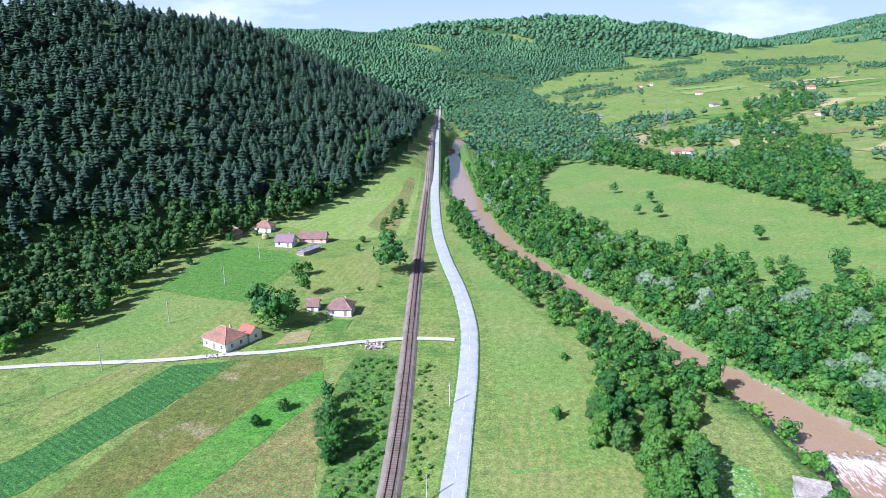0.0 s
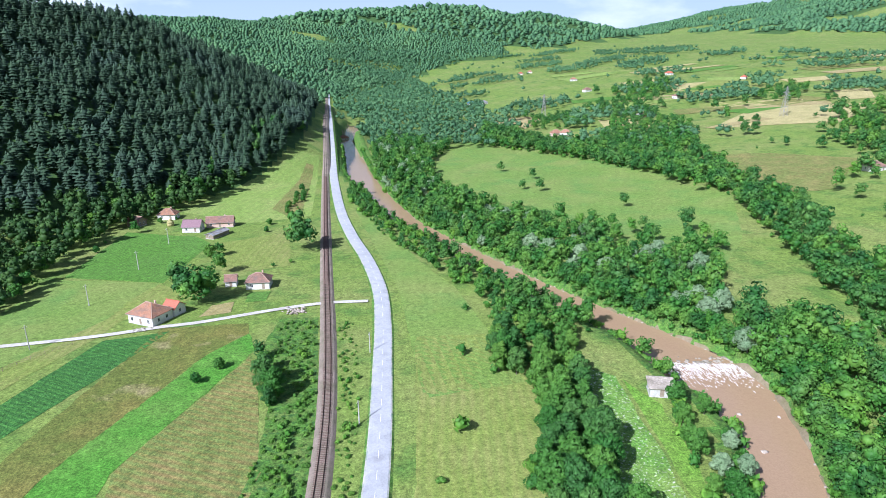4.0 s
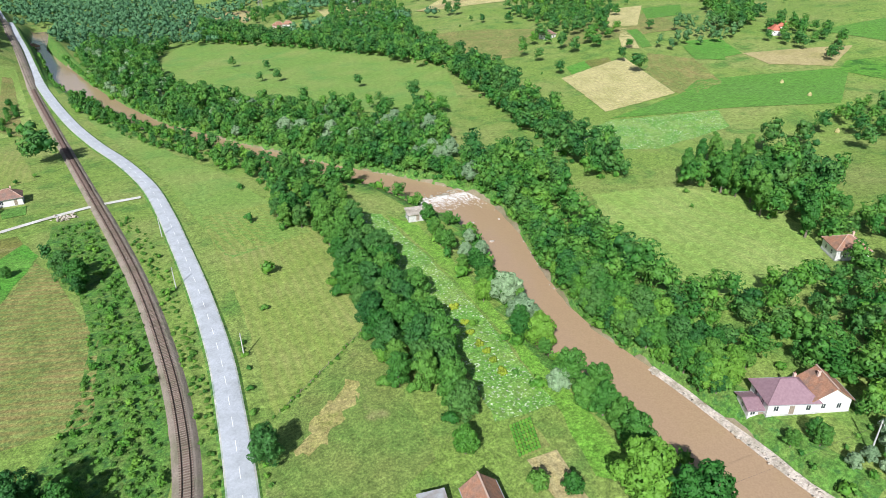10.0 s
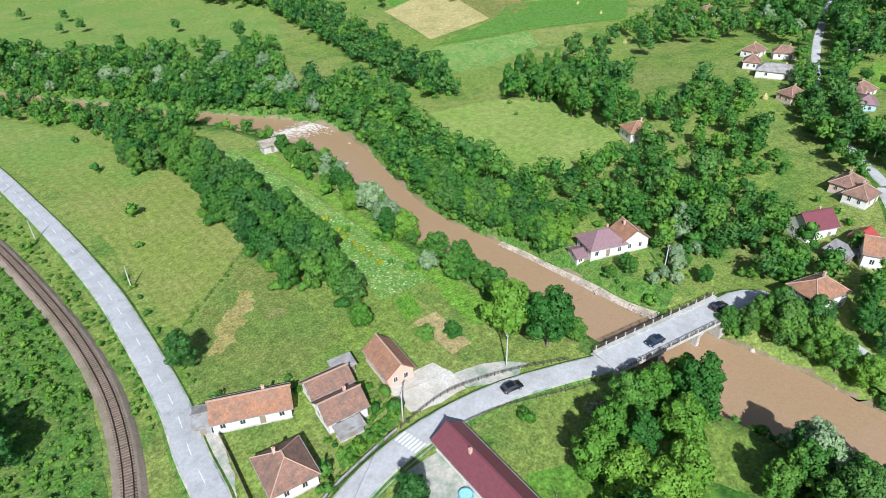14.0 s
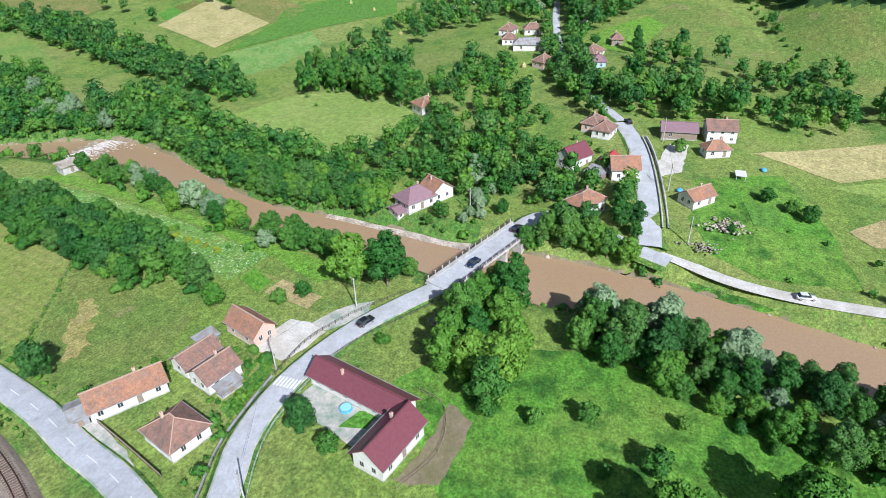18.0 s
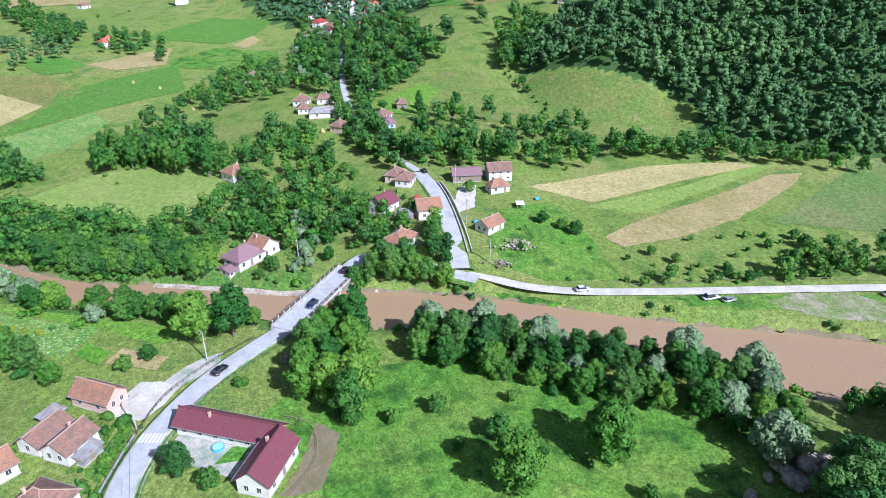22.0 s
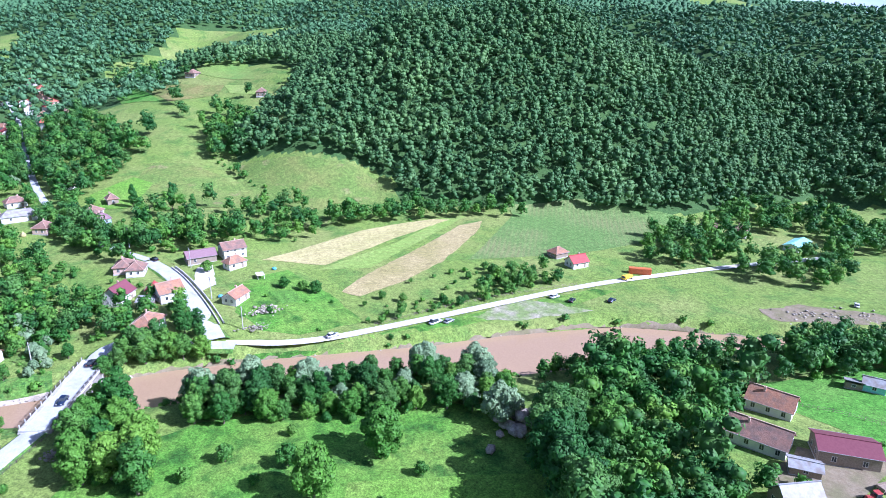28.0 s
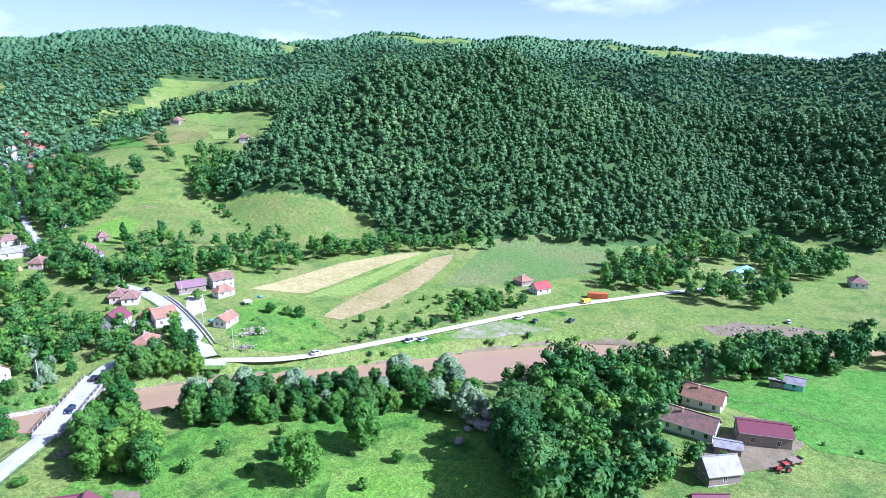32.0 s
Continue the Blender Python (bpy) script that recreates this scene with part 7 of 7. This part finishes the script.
def pylon(x, y, h=27.0):
    p = thing("pylon", "grey steel lattice power pylon on the hillside", "pylon", "pylons", Matrix.Translation((x, y, height_at(x, y) - 0.3)))
    bays = [0, 6, 11, 15, 18.5, 21.5, 24.5, h]
    half = [2.6 * (1 - z / (h * 1.12)) for z in bays]

    def bar(b, p0, p1, r=0.09):
        d = Vector(p1) - Vector(p0)
        bmesh.ops.create_cone(b, cap_ends=False, segments=4, radius1=r, radius2=r, depth=d.length, matrix=Matrix.Translation((Vector(p0) + Vector(p1)) / 2) @ d.to_track_quat("Z", "Y").to_matrix().to_4x4())

    for sx, sy in ((1, 1), (1, -1), (-1, 1), (-1, -1)):
        b = bmesh.new()
        bar(b, (sx * half[0], sy * half[0], 0), (sx * half[-1], sy * half[-1], h), 0.13)
        part("leg", b, M["tin"], p)
    b = bmesh.new()
    for i in range(len(bays) - 1):
        h0, h1 = half[i], half[i + 1]
        for (ax, ay), (bx, by) in (((1, 1), (1, -1)), ((1, -1), (-1, -1)), ((-1, -1), (-1, 1)), ((-1, 1), (1, 1))):
            bar(b, (ax * h0, ay * h0, bays[i]), (bx * h1, by * h1, bays[i + 1]), 0.07)
            bar(b, (bx * h0, by * h0, bays[i]), (ax * h1, ay * h1, bays[i + 1]), 0.07)
    part("bracing", b, M["tin"], p)
    for z, w in ((18.5, 4.6), (21.5, 3.8), (24.5, 3.0)):
        b = bmesh.new()
        bar(b, (-w, 0, z), (w, 0, z), 0.12)
        bar(b, (-w, 0, z), (0, 0, z + 1.6), 0.07)
        bar(b, (w, 0, z), (0, 0, z + 1.6), 0.07)
        part("crossarm", b, M["tin"], p)
    return p


pylon(246, 683)
pylon(409, 491)

# ---- walls, fences and the village ditch ----


def fence(pts, label, height=1.1, gap=2.4, material="wood", rails=2, name="fence", pale=False, group="fences"):
    f = thing(name, label, "fence", group)
    line = smooth_line(pts, gap)
    z = draped(line[:, 0], line[:, 1])
    for (x, y), zz in zip(line[:, :2], z):
        b = bmesh.new()
        box(b, 0.09, 0.09, height + 0.3, x, y, zz - 0.3)
        part("post", b, M[material], f)
    for k in range(rails):
        h = height * (0.45 + 0.5 * k / max(1, rails - 1))
        sweep("rail", line, z + h, [(0.02, -0.03), (0.02, 0.03), (-0.02, 0.03), (-0.02, -0.03), (0.02, -0.03)], M[material], f)
    if pale:
        sweep("mesh_panel", line, z, [(0.012, 0.1), (0.012, height), (-0.012, height), (-0.012, 0.1), (0.012, 0.1)], M[material], f)
    return f


fence([(5, -15.2), (15, -16.2), (22, -19), (30, -24), (38, -30.5)], "dark rusty steel roadside fence", 1.1, 1.6, "steel", 3)
fence([(10, -22.5), (20, -27), (30, -34), (40, -40.8)], "steel and concrete fence along the bridge approach", 1.0, 1.8, "steel", 3)
fence([(-31, -20), (-24, -18.5), (-14, -15.5), (-4, -15), (4, -15.2)], "grey fence along the garden edge", 1.2, 1.8, "tin", 2, pale=True)
fence([(6, -22.4), (-6, -21.6), (-14, -23), (-22, -26)], "low white stone and wire fence by the lane", 0.7, 1.6, "concrete", 2)
fence([(-13, -48), (-4, -52), (6, -50), (9, -44)], "wire fence round the yard", 1.1, 2.2, "wood", 2)
fence([(78, -53.5), (84, -59), (79, -70)], "steel railing along the bank road", 1.0, 2.0, "steel", 2)
fence([(-15.5, 9), (-18.5, 0), (-22, -10)], "grey wooden garden fence with boards", 1.2, 2.0, "wood", 2, pale=True)
fence([(62, -132), (65, -165), (64, -200), (62, -218)], "wooden field fence by the gravel road", 1.1, 3.0, "wood", 2)
fence([(-30, -202), (-48, -214), (-68, -222)], "wooden fence across the meadow", 1.1, 3.0, "wood", 2)
fence([(-88, 164), (-100, 150), (-112, 128)], "farm fence beside the track", 1.1, 3.5, "wood", 2)
fence([(28, 58), (14, 50), (-2, 41)], "low wire fence between meadows", 0.9, 3.0, "wood", 1)

_vl = village_line[(village_line[:, 0] > 76) & (village_line[:, 0] < 136)]
_d, _l = sides(_vl)
_vz = np.interp(_vl[:, 0], village_line[:, 0], village_z)
for _o in (-3.1, -4.5):
    w = sweep("canal_wall", np.column_stack([_vl[:, :2] + _l * _o]), _vz - 0.1, [(0.2, -1.6), (0.2, 0.55), (-0.2, 0.55), (-0.2, -1.6)], M["concrete"])
    tagged(w, "low concrete wall of the village ditch", "wall", "ditch walls", "structure")
# uncarved ditch: a flat near-black strip carries the shade of its depth
tagged(sweep("ditch", np.column_stack([_vl[:, :2] + _l * -3.8]), _vz - 0.1, [(0.6, -0.3), (-0.6, -0.3)], M["dark"]), "stream bed between concrete walls, blackened for ditch shade", "stream", kind="structure")

# ---- yards and gardens ----
field("yard_1", [(11, -6), (17, -8), (21, -9), (22, -14), (20, -18.5), (12, -16.5), (9, -14)], M["gravel"], "pale gravel yard beside the barn", 0.16, 0.8, 2.0, "yard")
field("yard_2", [(20, -14), (27, -17), (33, -24), (28, -25), (20, -19)], M["shoulder"], "trodden earth beside the road", 0.12, 0.8, 2.0, "yard")
field("yard_3", [(-8, -40), (2, -42), (7, -24), (-2, -22), (-4, -30)], M["shoulder"], "paved courtyard of the maroon-roofed house", 0.12, 0.2, 2.0, "yard")
field("lawn_1", [(-3.5, -33), (1.0, -35), (2.2, -38.6), (-2.6, -38)], M["lush"], "small clipped lawn in the courtyard", 0.2, 0.1, 1.5, "lawn")
field("yard_4", [(-12, -47), (0, -50), (8, -50), (4, -56), (-10, -54)], M["mud"], "earth yard behind the house", 0.1, 0.8, 2.0, "yard")
field("yard_5", [(108, -84), (118, -83), (132, -86), (132, -92), (112, -90)], M["gravel"], "gravel forecourt of the barn", 0.14, 0.5, 2.0, "yard")
field("yard_6", [(62, -190), (40, -208), (44, -180), (54, -165)], M["worn"], "stony worn patch on the river meadow", 0.08, 1.5, 3.0, "yard")
field("yard_7", [(-52, -176), (-48, -190), (-62, -204), (-66, -186), (-58, -168)], M["mud"], "bare earth farmyard", 0.08, 1.0, 3.0, "yard")
field("yard_8", [(-24, 3), (-19, 12), (-15, 10), (-19, 0), (-24, -8), (-29, -8)], M["shoulder"], "pale gravel driveway", 0.12, 0.4, 2.0, "yard")
field("plot_1", [(2, -11), (8, -12), (6, -14.2), (-8, -13.6), (-6, -10)], M["crop"], "rows of vegetables in the garden", 0.2, 0.3, 1.5, "garden")
field("plot_2", [(-40, 189), (-33, 189), (-32, 199), (-40, 199)], M["crop"], "vegetable garden beside the house", 0.14, 0.3, 2.0, "garden")
field("plot_3", [(-54, 178), (-44, 180), (-44, 190), (-51, 188)], M["bare"], "dug garden soil", 0.14, 0.4, 2.0, "garden")
field("plot_4", [(86, -108), (98, -106), (98, -114), (88, -116)], M["crop"], "small garden beds behind the cottage", 0.14, 0.3, 2.0, "garden")
field("stony_bank", [(14, -262), (9, -280), (-10, -294), (-24, -298), (-17, -285), (-4, -266), (5, -258)], M["mud"], "stony flood debris along the bank", 0.08, 1.5, 3.0, "river bank")

# bean rows
_bm = bmesh.new()
bmesh.ops.create_icosphere(_bm, subdivisions=1, radius=0.36, matrix=Matrix.Diagonal((1, 1, 1.4, 1)))
_me = bpy.data.meshes.new("plant")
_bm.to_mesh(_me)
_bm.free()
_me.materials.append(M["leaf_light"])
for _r in range(7):
    row = thing("bean_row", "row of yellow-green bean plants", "plants", "bean rows")
    for _k in range(9):
        _p = Vector((32.2, 10.2)).lerp(Vector((28.6, 3.6)), _k / 8) + Vector((0.72 * _r, -0.1 * _r))
        o = new("plant", _me)
        o.parent = row
        o.matrix_world = Matrix.Translation((_p.x, _p.y, height_at(_p.x, _p.y) + 0.45))

pool = thing("paddling_pool", "round bright blue paddling pool in the courtyard", "pool", at=Matrix.Translation((0.8, -32.5, height_at(0.8, -32.5) + 0.12)))
b = bmesh.new()
rod(b, 1.25, 1.2, 0, 0.5, n=20)
part("wall", b, M["bluepaint"], pool)
b = bmesh.new()
rod(b, 1.05, 1.05, 0.5, 0.515, n=20)
part("water", b, M["teal"], pool)

for _x, _y, _s in ((-88, 301, 1.6), (200, -24, 1.0), (285, 70, 0.9), (300, 90, 0.9), (310, 110, 0.9), (262, 58, 0.9)):
    b = bmesh.new()
    for zz, r0, r1 in ((0, 1.0, 1.15), (1.0, 1.15, 0.8), (1.7, 0.8, 0.1)):
        rod(b, r0 * _s, r1 * _s, zz * _s, (zz + (1.0 if zz == 0 else 0.7)) * _s, n=12)
    h = finish("haystack", b, M["straw"], smooth=True)
    h.matrix_world = Matrix.Translation((_x, _y, height_at(_x, _y) - 0.1))
    tagged(h, "rounded straw-coloured haystack in a field", "haystack", "haystacks")

b = bmesh.new()
box(b, 4.2, 3.0, 0.08, 0, 0, 1.5)
for _sx in (-1.8, 1.8):
    for _sy in (-1.2, 1.2):
        box(b, 0.1, 0.1, 1.5, _sx, _sy, 0)
o = finish("tarpaulin_shelter", b, M["frame"])
o.matrix_world = Matrix.Translation((112, -106, height_at(112, -106)))
tagged(o, "white tarpaulin shelter on posts in the garden", "shelter")
for _x, _y in ((119, -113), (100, -89.5)):
    b = bmesh.new()
    bmesh.ops.create_icosphere(b, subdivisions=2, radius=0.9, matrix=Matrix.Diagonal((1.3, 1, 0.7, 1)))
    for v in b.verts:
        v.co += Vector((noise.noise(v.co * 2.1), noise.noise(v.co * 1.7 + Vector((3, 0, 0))), 0)) * 0.25
    o = finish("tarpaulin_heap", b, M["bluepaint"])
    o.matrix_world = Matrix.Translation((_x, _y, height_at(_x, _y) + 0.4))
    tagged(o, "heap covered with a bright blue tarpaulin", "heap", "covered heaps")

# ---- rocks, debris and white water ----


def rock_mesh(seed):
    r = np.random.default_rng(seed)
    v = ICO_V * r.uniform(0.65, 1.15, (12, 1)) * np.array([1.2, 0.9, 0.6])
    return v, ICO_F


ROCKS = [rock_mesh(70 + k) for k in range(5)]


def rocks(name, x, y, z, lo, hi, label, material="stone", seed=3):
    r = np.random.default_rng(seed)
    x, y, z = np.asarray(x, float), np.asarray(y, float), np.asarray(z, float)
    return tagged(join(name, ROCKS, x, y, z, r, lo, hi, M[material], label), label, "rocks", kind="stuff")


rs = np.random.default_rng(31)
# stones along both water lines
_line = smooth_line(RIVER, 1.1)
_line = _line[(_line[:, 1] < 230) & (_line[:, 1] > -260)]
_, _l = sides(_line)
_sx, _sy = [], []
for _s in (1, -1):
    _o = _s * (_line[:, 2] + rs.normal(-0.1, 0.7, len(_line)))
    _p = _line[:, :2] + _l * _o[:, None]
    _sx.append(_p[:, 0])
    _sy.append(_p[:, 1])
_sx, _sy = np.concatenate(_sx), np.concatenate(_sy)
_pick = rs.uniform(size=len(_sx)) < 0.55
rocks("bank_stones", _sx[_pick], _sy[_pick], np.full(_pick.sum(), WATER + 0.05), 0.12, 0.5, "pale stones along the water's edge")
# gravel bar on the far bank above the bridge
field_bar = smooth_line([(74, 8), (72.5, -4), (70.5, -16), (68.5, -28), (67.5, -38)], 3.0)
bar_ob = sweep("gravel_bar", field_bar, np.full(len(field_bar), WATER + 0.35), [(3.6, 1.5), (1.6, 0.35), (-1.0, 0.05), (-3.2, -0.6)], M["stone"])
tagged(bar_ob, "pale stony gravel bar on the river bank", "gravel bar", kind="structure")
rocks("bar_stones", rs.uniform(-3.0, 2.0, 140) + np.interp(np.linspace(8, -38, 140), field_bar[::-1, 1], field_bar[::-1, 0]), np.linspace(8, -38, 140), np.full(140, WATER + 0.4), 0.12, 0.4, "loose stones on the gravel bar", seed=5)
rocks("stone_heap", rs.normal(84, 2.2, 130), rs.normal(-101, 2.4, 130), height_at(84, -101) + np.abs(rs.normal(0.3, 0.25, 130)), 0.2, 0.55, "heap of pale building stones", seed=6)
rocks("stone_heap", rs.normal(75, 2.4, 90), rs.normal(-96, 2.0, 90), height_at(75, -96) + np.abs(rs.normal(0.2, 0.2, 90)), 0.2, 0.5, "scattered pale stones by the lane", seed=7)
rocks("rubble_heap", rs.normal(-22, 1.6, 90), rs.normal(177.5, 1.3, 90), height_at(-22, 177.5) + np.abs(rs.normal(0.3, 0.3, 90)), 0.2, 0.6, "heap of broken rubble beside the track", seed=8)
rocks("rubble_heap", rs.normal(-71, 1.6, 50), rs.normal(170.8, 0.6, 50), height_at(-71, 170.8) + np.abs(rs.normal(0.2, 0.2, 50)), 0.2, 0.5, "pale stones in front of the house", seed=9)
rocks("flood_stones", 3 - 16 * np.linspace(0, 1, 160) + rs.normal(0, 4, 160), -266 - 24 * np.linspace(0, 1, 160) + rs.normal(0, 3, 160), draped(3 - 16 * np.linspace(0, 1, 160), -266 - 24 * np.linspace(0, 1, 160)), 0.2, 0.7, "flood-washed stones on the meadow bank", seed=10)
rocks("yard_stones", rs.normal(30, 1.2, 50), rs.normal(-41, 1.2, 50), height_at(30, -41) + np.abs(rs.normal(0.1, 0.2, 50)), 0.2, 0.5, "pale rubble below the road", seed=11)
rocks("rock_outcrop", -9 + rs.normal(0, 2.2, 46), -143 + rs.normal(0, 3.5, 46), height_at(-9, -143) + np.abs(rs.normal(0.6, 1.2, 46)), 1.0, 2.4, "grey rock face under the dark wood", seed=14)
# white water over the weir
_n = 800
_u, _w = rs.uniform(-1, 1, _n), np.abs(rs.normal(0, 0.9, _n))
_cx, _cy = 95 + _u * 11.5, 121 - _u * 3 - _w * 6.0
_a = rs.normal(-1.45, 0.25, _n)
_ll, _hh = rs.uniform(0.5, 1.6, _n) * np.exp(-_w * 0.3), rs.uniform(0.06, 0.17, _n)
_z = WATER + 0.06 + rs.uniform(0, 0.22, _n) * np.exp(-_w)
_ca, _sa = np.cos(_a), np.sin(_a)
_v = np.stack([np.column_stack([_cx - _ca * _ll, _cy - _sa * _ll, _z]), np.column_stack([_cx - _sa * _hh, _cy + _ca * _hh, _z + 0.1]), np.column_stack([_cx + _ca * _ll, _cy + _sa * _ll, _z]), np.column_stack([_cx + _sa * _hh, _cy - _ca * _hh, _z + 0.05])], axis=1).reshape(-1, 3)
tagged(raw("white_water", _v, np.arange(_n * 4).reshape(-1, 4), M["foam"]), "white foaming water over the stone weir", "rapids", kind="stuff")
rocks("weir_stones", 95 + rs.uniform(-12, 11, 110), 122 + rs.normal(0, 1.3, 110), np.full(110, WATER - 0.05), 0.3, 0.8, "boulders of the old weir", seed=12)
rocks("river_boulders", np.array([69, 68.3, 90, 86, 99]), np.array([-57.5, -58.3, 95, 80, 92]), np.full(5, WATER), 0.6, 1.2, "boulders breaking the brown water", seed=13)

# ---- farm machines ----


def round_wheel(x, y, z, r, w, parent):
    b = bmesh.new()
    bmesh.ops.create_cone(b, cap_ends=True, segments=16, radius1=r, radius2=r, depth=w, matrix=Matrix.Translation((x, y, z)) @ Matrix.Rotation(radians(90), 4, "X"))
    bmesh.ops.bevel(b, geom=[e for e in b.edges if e.is_manifold and e.calc_face_angle() > 1], offset=0.05, segments=1, affect="EDGES")
    t = part("wheel", b, M["tyre"], parent)
    b = bmesh.new()
    bmesh.ops.create_cone(b, cap_ends=True, segments=12, radius1=r * 0.55, radius2=r * 0.5, depth=w + 0.04, matrix=Matrix.Translation((x, y, z)) @ Matrix.Rotation(radians(90), 4, "X"))
    part("rim", b, M["red"], t)


tractor = thing("tractor", "old red farm tractor parked beside the open shed", "tractor", at=Matrix.Translation((-67, -186, height_at(-67, -186))) @ Matrix.Rotation(radians(70), 4, "Z"))
b = bmesh.new()
box(b, 1.9, 0.75, 0.75, 0.9, 0, 0.7)
bmesh.ops.bevel(b, geom=list(b.edges), offset=0.1, segments=2, affect="EDGES")
part("bonnet", b, M["red"], tractor)
b = bmesh.new()
box(b, 1.2, 1.2, 0.9, -0.6, 0, 1.15)
part("cab", b, M["glass"], tractor)
b = bmesh.new()
box(b, 1.4, 1.4, 0.12, -0.6, 0, 2.05)
bmesh.ops.bevel(b, geom=list(b.edges), offset=0.04, segments=1, affect="EDGES")
part("cab_roof", b, M["red"], tractor)
b = bmesh.new()
box(b, 0.09, 0.09, 0.9, 1.2, 0.2, 1.4)
part("exhaust_pipe", b, M["steel"], tractor)
for _s in (-1, 1):
    round_wheel(-0.8, _s * 0.85, 0.75, 0.75, 0.4, tractor)
    round_wheel(1.35, _s * 0.7, 0.45, 0.45, 0.28, tractor)
trailer = thing("farm_trailer", "grey wooden farm trailer beside the tractor", "trailer", at=Matrix.Translation((-66.5, -191.5, height_at(-66.5, -191.5))) @ Matrix.Rotation(radians(80), 4, "Z"))
b = bmesh.new()
box(b, 3.8, 1.9, 0.14, 0, 0, 0.85)
part("bed", b, M["wood"], trailer)
for _sx, _sy, _x0, _y0 in ((3.8, 0.06, 0, 0.95), (3.8, 0.06, 0, -0.95), (0.06, 1.9, 1.9, 0), (0.06, 1.9, -1.9, 0)):
    b = bmesh.new()
    box(b, _sx, _sy, 0.5, _x0, _y0, 0.99)
    part("side_board", b, M["wood"], trailer)
for _x0 in (-1.1, 1.1):
    for _s in (-1, 1):
        round_wheel(_x0, _s * 0.8, 0.42, 0.42, 0.24, trailer)
woodpile = thing("woodpile", "stack of split firewood beside the farm shed", "firewood", at=Matrix.Translation((-50.5, -199.5, height_at(-50.5, -199.5))) @ Matrix.Rotation(radians(20), 4, "Z"))
for _k in range(5):
    for _j in range(9 - _k):
        b = bmesh.new()
        bmesh.ops.create_cone(b, cap_ends=True, segments=7, radius1=0.15, radius2=0.14, depth=1.1, matrix=Matrix.Translation((-1.3 + _j * 0.31 + _k * 0.15, 0, 0.15 + _k * 0.26)) @ Matrix.Rotation(radians(90), 4, "X"))
        part("log", b, M["wood"], woodpile)

# ---- far farms ----
for _p, _rf, _wl in (((220, 547), "tile_orange", "plaster"), ((212, 552), "tile_orange", "pink"), ((205, 879), "bluepaint", "plaster"), ((222, 868), "tin", "plaster"), ((166, 773), "tile_brown", "wood"), ((371, 851), "tile_brown", "plaster"), ((320, 593), "tin", "plaster"), ((330, 600), "tile_brown", "brick"), ((417, 688), "tile_brown", "plaster"), ((573, 783), "tile_red", "plaster"), ((544, 931), "tile_red", "plaster"), ((377, 1187), "tile_red", "plaster"), ((400, 1200), "tile_orange", "plaster"), ((407, 993), "tile_orange", "plaster"), ((626, 515), "tin", "plaster"), ((640, 525), "tile_red", "plaster"), ((314, 290), "tile_brown", "plaster"), ((397, 165), "tile_red", "plaster"), ((12, 640), "tile_orange", "plaster"), ((450, -132), "tile_brown", "wood"), ((371, -169), "tile_brown", "wood"), ((409, 166), "tile_red", "plaster"), ((556, 254), "tile_brown", "plaster")):
    house(_p, rng.uniform(8, 12), rng.uniform(6, 8), rng.uniform(-60, 60), 3.2, 2.8, "hip", _wl, _rf, "distant farmhouse with a tiled roof on the slope", 2, group="distant farmhouses", chimney=False)
# roofs of the next village up the lane
_r = np.random.default_rng(91)
_spots = []
while len(_spots) < 26:
    _x, _y = _r.uniform(415, 548), _r.uniform(-40, 30)
    _lane = float(np.interp(_x, village_line[:, 0], village_line[:, 1]))
    if abs(_y - _lane) > 8 and abs(_y - _lane) < 30 and all(math.hypot(_x - a, _y - b) > 11.5 for a, b in _spots):
        _spots.append((_x, _y))
for _n2, _p in enumerate(_spots):
    house(_p, _r.uniform(8, 13), _r.uniform(6.5, 8.5), _r.uniform(-30, 60), _r.uniform(3.0, 5.0), _r.uniform(2.4, 3.2), ("hip", "gable")[_n2 % 2], ("plaster", "plaster", "pink", "plaster")[_n2 % 4], ("tile_red", "tile_orange", "tile_brown", "red", "tile_orange")[_n2 % 5], "tile-roofed house in the next village up the lane", 2, group="next village houses", chimney=False)
church = thing("church", "small white village church with a slender spire", "church", at=Matrix.Translation((572, 166, height_at(572, 166))))
b = bmesh.new()
box(b, 16, 8, 6, 0, 0, 0)
part("nave", b, M["plaster"], church)
b = bmesh.new()
vs = [b.verts.new(p) for p in ((-8.4, -4.5, 5.9), (8.4, -4.5, 5.9), (8.4, 4.5, 5.9), (-8.4, 4.5, 5.9), (-8.4, 0, 10), (8.4, 0, 10))]
for q in ((0, 1, 5, 4), (2, 3, 4, 5), (1, 2, 5), (3, 0, 4), (0, 3, 2, 1)):
    b.faces.new([vs[i] for i in q])
part("roof", b, M["tile_red"], church)
b = bmesh.new()
box(b, 4.5, 4.5, 14, -9, 0, 0)
part("tower", b, M["plaster"], church)
b = bmesh.new()
rod(b, 2.6, 0.1, 14, 24, -9, 0, 8)
part("spire", b, M["tin"], church)
